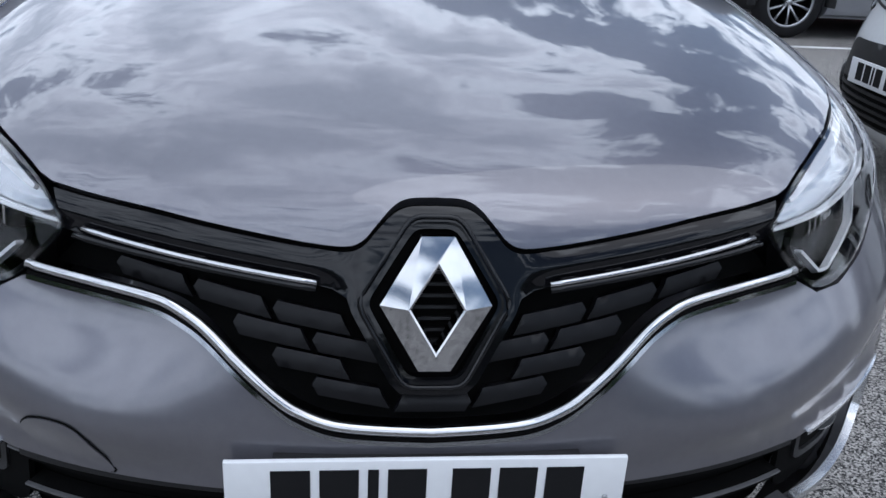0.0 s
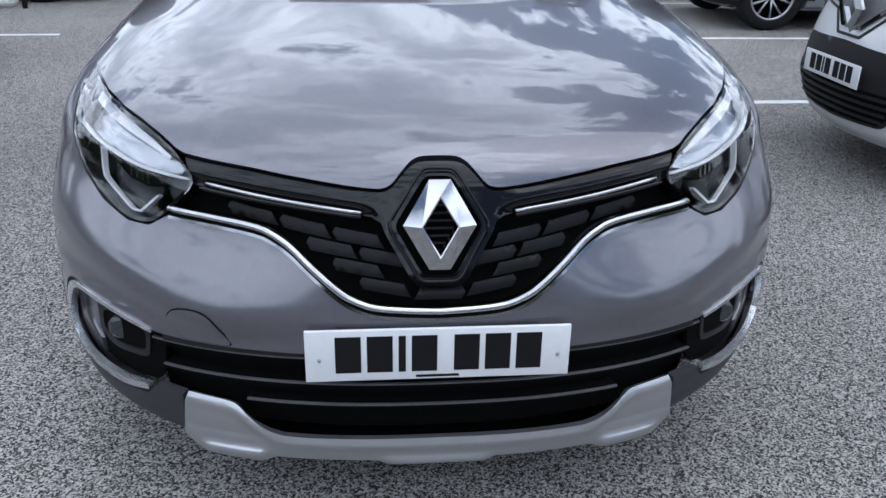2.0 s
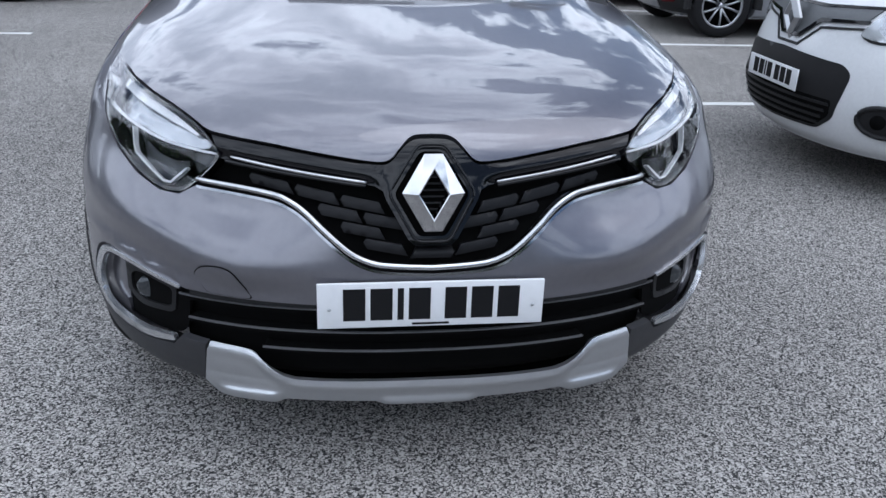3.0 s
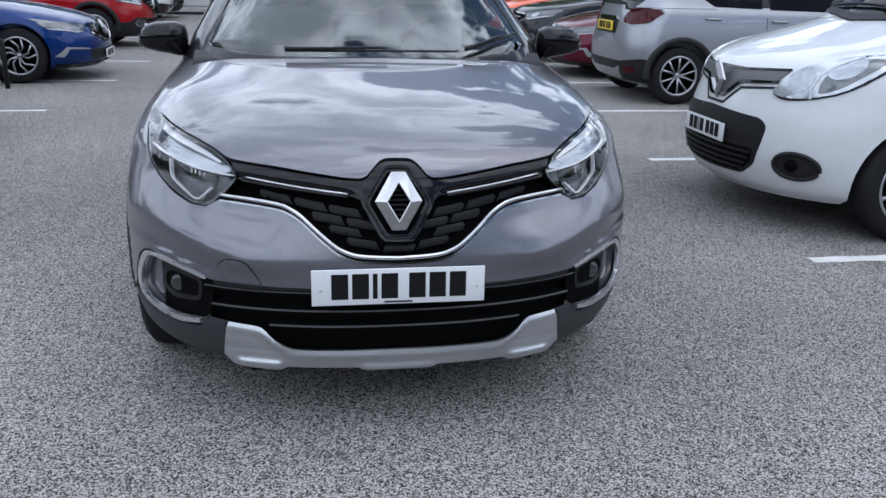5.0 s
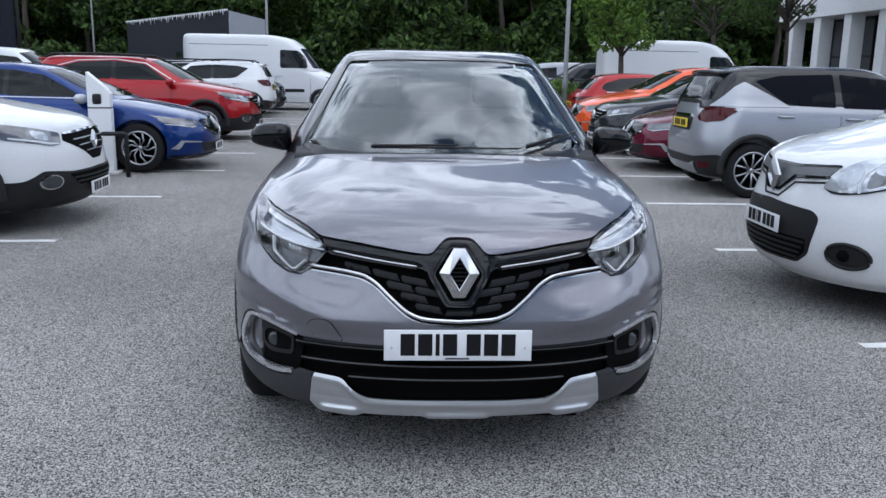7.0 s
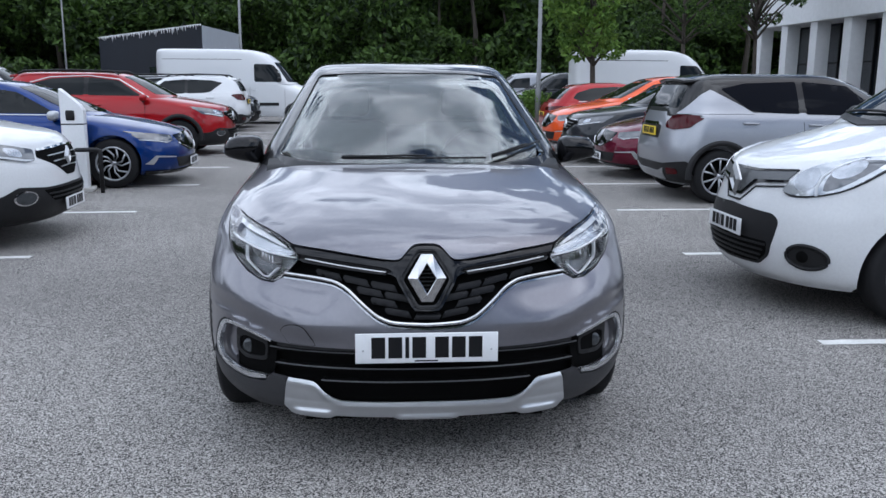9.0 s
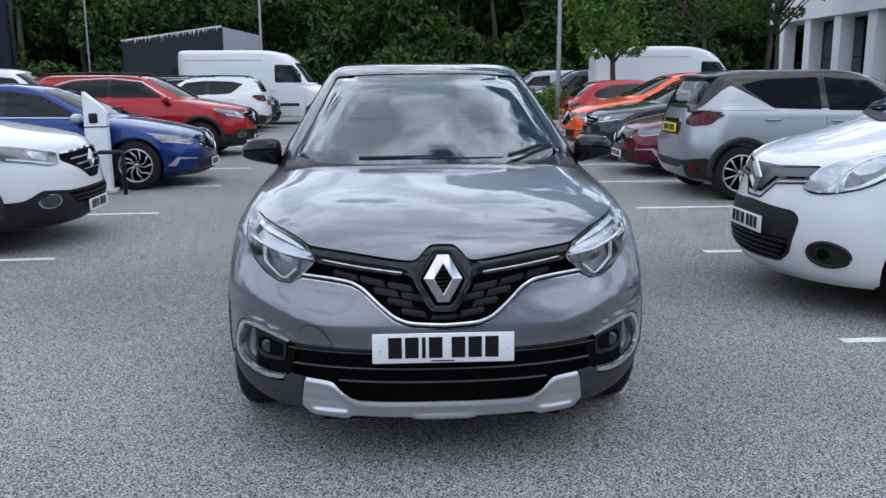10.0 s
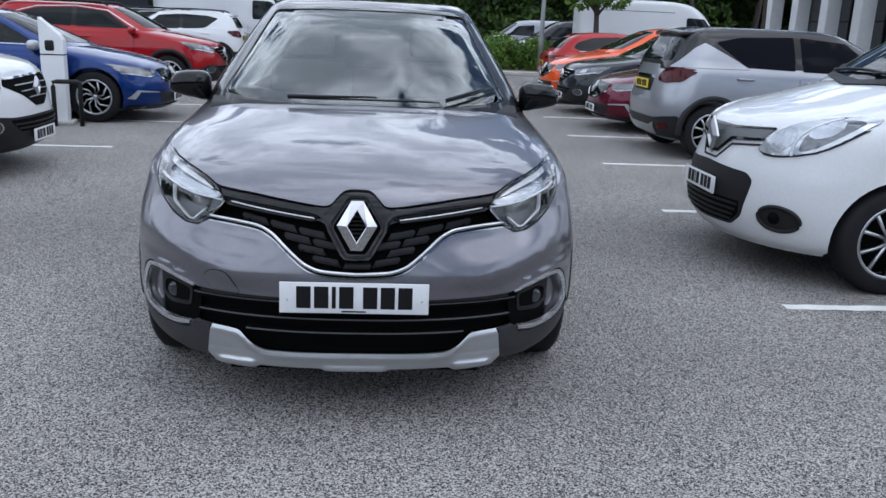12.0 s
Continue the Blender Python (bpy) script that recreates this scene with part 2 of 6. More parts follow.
def fair(surf, e):
    """The same surface seen from the front, with its normals taken over a wider patch."""
    def smooth(u, v):
        du = surf(u + e, v)[0] - surf(u - e, v)[0]
        dv = surf(u, v + e)[0] - surf(u, v - e)[0]
        n = du.cross(dv).normalized()
        return surf(u, v)[0], n if n.y < 0 else -n
    return smooth


def box(bm, x0, x1, y0, y1, z0, z1, bevel=0.0):
    r = bmesh.ops.create_cube(bm, size=1, matrix=Matrix.Translation(((x0 + x1) / 2, (y0 + y1) / 2, (z0 + z1) / 2)) @ Matrix.Diagonal((x1 - x0, y1 - y0, z1 - z0, 1)))
    if bevel:
        es = list({e for q in r["verts"] for e in q.link_edges})
        bmesh.ops.bevel(bm, geom=es, offset=bevel, segments=2, affect="EDGES", profile=0.5)
    return bm


def tube(bm, pts, r, sides=8, closed=False):
    """A round bar along points; r may be a list."""
    pts = [Vector(p) for p in pts]
    n, rings = len(pts), []
    for i, p in enumerate(pts):
        a = pts[i - 1] if (i or closed) else p
        b = pts[(i + 1) % n] if (i + 1 < n or closed) else p
        t = (b - a).normalized()
        u = t.cross(Vector((0, 0, 1)) if abs(t.z) < 0.9 else Vector((1, 0, 0))).normalized()
        w = u.cross(t)
        rr = r[i] if isinstance(r, (list, tuple)) else r
        rings.append([bm.verts.new(p + (u * math.cos(2 * math.pi * k / sides) + w * math.sin(2 * math.pi * k / sides)) * rr) for k in range(sides)])
    for i in range(n if closed else n - 1):
        A, B = rings[i], rings[(i + 1) % n]
        for k in range(sides):
            bm.faces.new((A[k], A[(k + 1) % sides], B[(k + 1) % sides], B[k]))
    if not closed:
        bm.faces.new(list(reversed(rings[0])))
        bm.faces.new(rings[-1])
    return bm


def lathe(bm, profile, segs=32, axis="x", centre=(0, 0, 0)):
    """A profile of (radius, along) turned round an axis."""
    rings = []
    for r, a in profile:
        ring = []
        for k in range(segs):
            c, s = math.cos(2 * math.pi * k / segs) * r, math.sin(2 * math.pi * k / segs) * r
            q = (a, c, s) if axis == "x" else (c, a, s) if axis == "y" else (c, s, a)
            ring.append(bm.verts.new(Vector(q) + Vector(centre)))
        rings.append(ring)
    for A, B in zip(rings, rings[1:]):
        for k in range(segs):
            bm.faces.new((A[k], A[(k + 1) % segs], B[(k + 1) % segs], B[k]))
    for ring in (rings[0], rings[-1]):
        try:
            bm.faces.new(ring)
        except ValueError:
            pass
    bmesh.ops.recalc_face_normals(bm, faces=bm.faces)
    return bm


def band(line, w):
    """A strip of width w along an open line in the plane."""
    line = [Vector(p) for p in line]
    up, dn = [], []
    for i, p in enumerate(line):
        t = (line[min(i + 1, len(line) - 1)] - line[max(i - 1, 0)]).normalized()
        n = Vector((-t.y, t.x))
        ww = w[i] if isinstance(w, (list, tuple)) else w
        up.append(p + n * ww / 2)
        dn.append(p - n * ww / 2)
    return up + list(reversed(dn))


def lerp_list(rows, t):
    """Linear steps through rows of (t, value)."""
    if t <= rows[0][0]:
        return rows[0][1]
    for (a, va), (b, vb) in zip(rows, rows[1:]):
        if t <= b:
            k = (t - a) / (b - a)
            return va + (vb - va) * k
    return rows[-1][1]


def smooth_list(rows, t):
    """A smooth line through rows of (t, value), with no overshoot."""
    n = len(rows)
    if t <= rows[0][0]:
        return rows[0][1]
    if t >= rows[-1][0]:
        return rows[-1][1]
    i = next(k for k in range(n - 1) if t <= rows[k + 1][0])
    d = [(rows[k + 1][1] - rows[k][1]) / (rows[k + 1][0] - rows[k][0]) for k in range(n - 1)]

    def slope(k):
        if k == 0:
            return d[0]
        if k == n - 1:
            return d[-1]
        return 0 if d[k - 1] * d[k] <= 0 else 2 * d[k - 1] * d[k] / (d[k - 1] + d[k])
    h = rows[i + 1][0] - rows[i][0]
    s = (t - rows[i][0]) / h
    return ((1 + 2 * s) * (1 - s) ** 2 * rows[i][1] + s * (1 - s) ** 2 * h * slope(i)
            + s * s * (3 - 2 * s) * rows[i + 1][1] + s * s * (s - 1) * h * slope(i + 1))


# ---- cars: shells ----
def slice_shell(s):
    """The body below the belt, nose at y=0 looking to -y: slices at heights, each a closed line round the car."""
    L, W, bm, rings = s["L"], s["W"], bmesh.new(), []
    z0, z1 = s["nose_z"][0][0], s["nose_z"][-1][0]
    zs = [z0, z0 + 0.012, z0 + 0.035] + [z0 + 0.07 + (z1 - z0 - 0.07) * i / 24 for i in range(25)]
    for z in zs:
        w = W * smooth_list(s["half"], (z - z0) / (z1 - z0))
        pull = 0.03 if z < z0 + 0.02 else 0.0
        n0, nd, p = smooth_list(s["nose_z"], z), s.get("nose", 0.7), s.get("nose_p", 2.4)
        t0, td = smooth_list(s["tail_z"], z), s.get("tail", 0.45)
        half = []
        for i in range(26):
            x = w * math.sin((i + 0.5) / 26 * math.pi / 2) ** 0.85
            half.append((x, n0 + nd * (1 - (1 - (x / w) ** p) ** (1 / p)) + pull))
        y1, y2 = half[-1][1], L - td - t0
        for i in range(1, 20):
            half.append((w * (1 + 0.006 * math.sin(math.pi * i / 20)), y1 + (y2 - y1) * i / 20))
        for i in range(18):
            a = i / 17 * math.pi / 2
            half.append((w * max(math.cos(a), 0.004) ** 0.62, y2 + (td - pull) * math.sin(a) ** 0.8))
        half = [(x - pull if x > 0.1 else x, y) for x, y in half]
        rings.append([bm.verts.new((x, y, z)) for x, y in half] + [bm.verts.new((-x, y, z)) for x, y in reversed(half)])
    n = len(rings[0])
    for A, B in zip(rings, rings[1:]):
        for k in range(n):
            bm.faces.new((A[k], A[(k + 1) % n], B[(k + 1) % n], B[k]))
    bm.faces.new(list(reversed(rings[0])))
    bm.faces.new(rings[-1])
    bmesh.ops.recalc_face_normals(bm, faces=bm.faces)
    return bm


def cabin_shell(s):
    """The glasshouse and roof: slices (z, y front, y back, half width)."""
    sl = s["cabin"]
    ring, n = 72, 30
    bm, rings = bmesh.new(), []
    m = len(sl) - 1
    for i in range(n + 1):
        t = i / n * m
        z, yf, yr, hw = (smooth_list([(k, r[c]) for k, r in enumerate(sl)], t) for c in range(4))
        row = []
        for k in range(ring):
            a = 2 * math.pi * (k + 0.5) / ring
            c, d = math.cos(a), math.sin(a)
            e, ey = s.get("cab_e", 5.0), s.get("cab_ey", 9.0)
            x = hw * math.copysign(abs(c) ** (2 / e), c)
            u = math.copysign(abs(d) ** (2 / ey), d)
            y = (yf + yr) / 2 + (yr - yf) / 2 * u
            y += s.get("bow", 0.16) * (abs(x) / max(hw, 0.01)) ** 2 * max(0, -u) ** 3 * min(1, hw / 0.5)
            row.append(bm.verts.new((x, y, z)))
        rings.append(row)
    for A, B in zip(rings, rings[1:]):
        for k in range(ring):
            bm.faces.new((A[k], A[(k + 1) % ring], B[(k + 1) % ring], B[k]))
    bm.faces.new(list(reversed(rings[0])))
    bm.faces.new(rings[-1])
    bmesh.ops.recalc_face_normals(bm, faces=bm.faces)
    return bm


def carve(ob, cutters):
    """Cuts closed meshes out of an object."""
    cb = bmesh.new()
    for c in cutters:
        c(cb)
    me = bpy.data.meshes.new("cutter")
    cb.to_mesh(me)
    cb.free()
    tool = new("cutter", me)
    mod = ob.modifiers.new("cut", "BOOLEAN")
    mod.object, mod.operation, mod.solver = tool, "DIFFERENCE", "EXACT"
    dg = bpy.context.evaluated_depsgraph_get()
    dg.update()
    done = bpy.data.meshes.new_from_object(ob.evaluated_get(dg))
    ob.modifiers.clear()
    old = ob.data
    ob.data = done
    bpy.data.meshes.remove(old)
    bpy.data.objects.remove(tool)
    done.shade_smooth()
    done.set_sharp_from_angle(angle=radians(40))


def wheel(parent, x, y, r, side, spokes=5, width=0.2, dark=False, swirl=0.0):
    """side: 1 for the +x face. wheel > tyre, rim."""
    bm = bmesh.new()
    rr = r * 0.68
    h = width / 2
    lathe(bm, [(rr, -h * 0.9), (r * 0.9, -h), (r * 0.985, -h * 0.75), (r, -h * 0.3), (r, h * 0.3), (r * 0.985, h * 0.75), (r * 0.9, h), (rr, h * 0.9)], 40)
    for f in list(bm.faces):
        if len(f.verts) > 4:
            bm.faces.remove(f)
    tyre = part("wheel", bm, M["rubber"], parent)
    tyre.location = (x, y, r)
    bm = bmesh.new()
    lathe(bm, [(rr, -h * 0.9), (rr * 0.96, -h * 0.3), (rr * 0.9, h * 0.5), (rr * 0.92, h * 0.8)], 40)
    for f in list(bm.faces):
        if len(f.verts) > 4:
            bm.faces.remove(f)
    part("barrel", bm, M["black_paint"], tyre)
    bm = bmesh.new()
    lathe(bm, [(rr * 0.92, h * 0.8), (rr * 0.94, h * 0.9), (rr * 1.02, h * 0.92), (rr * 1.02, h * 0.8)], 40)
    for f in list(bm.faces):
        if len(f.verts) > 4:
            bm.faces.remove(f)
    lathe(bm, [(0.001, h * 0.62), (rr * 0.14, h * 0.6), (rr * 0.18, h * 0.3)], 20)
    for k in range(spokes):
        a0 = 2 * math.pi * k / spokes
        for da in (-0.16, 0.16):
            p0 = (h * 0.5, math.cos(a0 + da * 0.5) * rr * 0.12, math.sin(a0 + da * 0.5) * rr * 0.12)
            turn = a0 + swirl + (da * 1.9 if spokes < 8 else da * 1.2 + 0.3)
            pm = (h * 0.66, math.cos(a0 + da * 1.5) * rr * 0.5, math.sin(a0 + da * 1.5) * rr * 0.5)
            p1 = (h * 0.74, math.cos(turn) * rr * 0.96, math.sin(turn) * rr * 0.96)
            tube(bm, [p0, pm, p1], [rr * 0.06, rr * 0.05, rr * 0.065], 5)
    rim = part("rim", bm, M["alloy"] if not dark else M["dark_paint"], tyre)
    # disc widened into a near-black backing that stands for shade behind the spokes
    bm = bmesh.new()
    lathe(bm, [(rr * 0.94, -h * 0.25), (rr * 0.94, -h * 0.1), (rr * 0.55, -h * 0.05), (rr * 0.5, h * 0.05), (0.001, h * 0.05)], 24)
    part("brake_disc", bm, M["void"], tyre)
    if side < 0:
        tyre.rotation_euler = (0, 0, math.pi)
    return tyre


def plate(parent, pos, nrm_rz, tilt=0.0, yellow=False, w=0.52, h=0.111, holder=None):
    """A number plate with bars for its characters. Its face looks to -y before the turn nrm_rz."""
    m = pose(*pos, tilt, 0, nrm_rz)
    bm = bmesh.new()
    box(bm, -w / 2, w / 2, -0.004, 0.004, -h / 2, h / 2, 0.0015)
    pl = part("number_plate", bm, M["plate_yellow" if yellow else "plate_white"], parent, "yellow plate with dark bars" if yellow else "white plate with dark bars")
    pl.matrix_basis = m
    x = -0.202
    for k in range(7):
        bw = 0.014 if k == 2 else 0.05
        b2 = bmesh.new()
        box(b2, x, x + bw, -0.0052, -0.0035, -0.037, 0.042)
        part("bar", b2, M["ink"], pl, smooth=False)
        x += bw + (0.033 if k == 3 else 0.0115)
    return pl


def door_mirror(top, sx, x, y, z, mat):
    bm = bmesh.new()
    bmesh.ops.create_uvsphere(bm, u_segments=20, v_segments=12, radius=1)
    for q in bm.verts:
        c = q.co.copy()
        q.co = (sx * x + 0.1 * math.copysign(abs(c.x) ** 0.65, c.x), y + 0.07 * math.copysign(abs(c.y) ** 0.7, c.y), z + 0.065 * math.copysign(abs(c.z) ** 0.75, c.z))
    mr = part("door_mirror", bm, mat, top)
    bm = bmesh.new()
    tube(bm, [(sx * (x - 0.17), y + 0.05, z - 0.07), (sx * (x - 0.06), y + 0.01, z - 0.05)], 0.03, 8)
    part("mirror_arm", bm, M["plastic"], mr)


def car(label, s, place, turn):
    """A whole car from a spec of its shells, cut-outs and panels."""
    top = new(s.get("name", "parked_car"))
    tagged(top, label, s.get("category", "car"), s.get("group", ""))
    paint_m, r = M[s["paint"]], s["r"]
    low, cab = slice_shell(s), cabin_shell(s)
    surf = {k: caster([low, cab], k) for k in ("front", "rear", "left", "right", "top")}
    body = part("body", low, paint_m, top)
    cuts = []
    for wy in s["wheels"]:
        for sx in (-1, 1):
            def c(b, wy=wy, sx=sx):
                bmesh.ops.create_cone(b, cap_ends=True, segments=40, radius1=r * 1.12, radius2=r * 1.12, depth=0.34,
                                      matrix=Matrix.Translation((sx * (s["W"] - 0.1), wy, r + 0.01)) @ Matrix.Rotation(math.pi / 2, 4, "Y"))
            cuts.append(c)
    carve(body, cuts)
    part("roof", cab, M[s.get("roof", s["paint"])], top)
    for wy in s["wheels"]:
        for sx in (-1, 1):
            wheel(top, sx * (s["W"] - 0.115), wy, r, sx, s.get("spokes", 5), swirl=s.get("swirl", 0.0))
            if s.get("cladding"):
                bm, rows = bmesh.new(), [[], [], [], []]
                for i in range(25):
                    a = -0.1 + (math.pi + 0.2) * i / 24
                    for k, (q, x) in enumerate(((r * 1.11, s["W"] - 0.08), (r * 1.11, s["W"] + 0.012), (r * 1.3, s["W"] + 0.014), (r * 1.31, s["W"] - 0.03))):
                        rows[k].append(bm.verts.new((sx * x, wy + math.cos(a) * q, r + 0.01 + math.sin(a) * q)))
                for k in range(3):
                    for i in range(24):
                        bm.faces.new((rows[k][i], rows[k][i + 1], rows[k + 1][i + 1], rows[k + 1][i]))
                bmesh.ops.recalc_face_normals(bm, faces=bm.faces)
                part("arch_trim", bm, M["plastic"], top)
    for kind, name, mat, outline, opt in s["panels"]:
        o = [Vector(p) for p in outline]
        kw = dict(thick=opt.get("thick", 0.01), step=opt.get("step", 0.07), off=opt.get("off", 0.004))
        if kind == "sides":
            for k in ("left", "right"):
                panel(name, o, surf[k], M[mat], top, **kw)
        elif opt.get("mirror"):
            for sg in (1, -1):
                panel(name, [Vector((p.x * sg, p.y)) for p in o], surf[kind], M[mat], top, **kw)
        else:
            panel(name, o, surf[kind], M[mat], top, **kw)
    for y, z in s.get("handles", ()):
        for sx, k in ((-1, "left"), (1, "right")):
            p0 = surf[k](y, z)[0]
            bm = bmesh.new()
            tube(bm, [p0, p0 + Vector((sx * 0.025, 0.03, 0)), p0 + Vector((sx * 0.025, 0.17, 0.004)), p0 + Vector((0, 0.2, 0.004))], 0.012, 8)
            part("door_handle", bm, paint_m, top)
    for y in s.get("gaps", ()):
        for k in ("left", "right"):
            bm = bmesh.new()
            zz = [s["r"] * 0.95 + (s["nose_z"][-1][0] - s["r"]) * i / 8 for i in range(8)]
            tube(bm, [surf[k](y, z)[0] for z in zz], 0.004, 6)
            part("door_gap", bm, M["void"], top)
    if s.get("mirrors"):
        for sx in (-1, 1):
            door_mirror(top, sx, *s["mirrors"], M[s.get("mirror_paint", s["paint"])])
    if s.get("rails"):
        for sx in (-1, 1):
            bm = bmesh.new()
            ya, yb, x, z = s["rails"]
            tube(bm, [(sx * x, ya, z - 0.06), (sx * x, ya + 0.12, z), (sx * x, (ya + yb) / 2, z + 0.02), (sx * x, yb - 0.12, z), (sx * x, yb, z - 0.06)], 0.018, 8)
            part("roof_rail", bm, M[s.get("rail_mat", "plastic")], top)
    for pos, rz, yel in s.get("plates", ()):
        plate(top, pos, rz, 0, yel)
    for f in s.get("extra", ()):
        f(top, surf, s)
    top.matrix_basis = pose(*place, 0, 0, turn)
    return top


# ---- ground and bay lines ----
def asphalt():
    m = bpy.data.materials.new("asphalt")
    m.use_nodes = True
    nt = m.node_tree
    p = nt.nodes["Principled BSDF"]
    p.inputs["Roughness"].default_value, p.inputs["Specular IOR Level"].default_value = 0.9, 0.15
    co = nt.nodes.new("ShaderNodeTexCoord")
    vo, n1, n2 = nt.nodes.new("ShaderNodeTexVoronoi"), nt.nodes.new("ShaderNodeTexNoise"), nt.nodes.new("ShaderNodeTexNoise")
    vo.inputs["Scale"].default_value = 215
    n1.inputs["Scale"].default_value, n1.inputs["Detail"].default_value = 150, 4
    n2.inputs["Scale"].default_value, n2.inputs["Detail"].default_value = 0.5, 6
    for t in (vo, n1, n2):
        nt.links.new(co.outputs["Object"], t.inputs["Vector"])
    r1, r2 = nt.nodes.new("ShaderNodeValToRGB"), nt.nodes.new("ShaderNodeMapRange")
    r1.color_ramp.elements[0].position, r1.color_ramp.elements[1].position = 0.29, 0.8
    r1.color_ramp.elements[0].color, r1.color_ramp.elements[1].color = (0.026, 0.026, 0.027, 1), (0.48, 0.457, 0.43, 1)
    mixn, cell = nt.nodes.new("ShaderNodeMix"), nt.nodes.new("ShaderNodeSeparateColor")
    mixn.inputs["Factor"].default_value = 0.72
    nt.links.new(vo.outputs["Color"], cell.inputs[0])
    nt.links.new(n1.outputs["Fac"], mixn.inputs["A"])
    nt.links.new(cell.outputs[0], mixn.inputs["B"])
    nt.links.new(mixn.outputs["Result"], r1.inputs[0])
    r2.inputs["From Min"].default_value, r2.inputs["From Max"].default_value = 0.3, 0.7
    r2.inputs["To Min"].default_value, r2.inputs["To Max"].default_value = 0.82, 1.15
    nt.links.new(n2.outputs["Fac"], r2.inputs["Value"])
    mul = nt.nodes.new("ShaderNodeVectorMath")
    mul.operation = "SCALE"
    nt.links.new(r1.outputs["Color"], mul.inputs[0])
    nt.links.new(r2.outputs[0], mul.inputs["Scale"])
    nt.links.new(mul.outputs[0], p.inputs["Base Color"])
    b = nt.nodes.new("ShaderNodeBump")
    b.inputs["Strength"].default_value, b.inputs["Distance"].default_value = 0.7, 0.006
    nt.links.new(mixn.outputs["Result"], b.inputs["Height"])
    nt.links.new(b.outputs[0], p.inputs["Normal"])
    return m


M["asphalt"] = asphalt()
bm = bmesh.new()
bmesh.ops.create_grid(bm, x_segments=40, y_segments=40, size=600)
ground = mesh_object("ground", bm, M["asphalt"])
tagged(ground, "grey worn asphalt of the car park", "ground", kind="structure")


def bay_line(x0, x1, y, slope, w=0.09):
    bm = bmesh.new()
    n = int(abs(x1 - x0) / 0.08)
    rnd = random.Random(int(y * 100) + int(x0 * 10))
    a, b = [], []
    for i in range(n + 1):
        x = x0 + (x1 - x0) * i / n
        a.append(bm.verts.new((x, y + slope * (x - x0) - w / 2 + rnd.uniform(-0.006, 0.006), 0.004)))
        b.append(bm.verts.new((x, y + slope * (x - x0) + w / 2 + rnd.uniform(-0.006, 0.006), 0.004)))
    for i in range(n):
        bm.faces.new((a[i], a[i + 1], b[i + 1], b[i]) if x1 > x0 else (a[i], b[i], b[i + 1], a[i + 1]))
    ob = mesh_object("bay_line", bm, M["line_paint"])
    return tagged(ob, "worn white painted parking bay line", "road marking", group="bay lines", kind="structure")


for k in range(-1, 8):
    bay_line(2.33 + 0.12 * max(k, 0), 7.4, 1.48 + 2.52 * k, 0.005)
for k in range(-2, 7):
    bay_line(-2.88 + 0.18 * min(k, 1), -7.8, 6.62 + 2.48 * k, 0.06)


# ---- car specs ----
HALF_CAR = [(0.0, 0.95), (0.12, 0.985), (0.35, 1.0), (0.6, 0.99), (0.8, 0.965), (0.92, 0.93), (1.0, 0.885)]


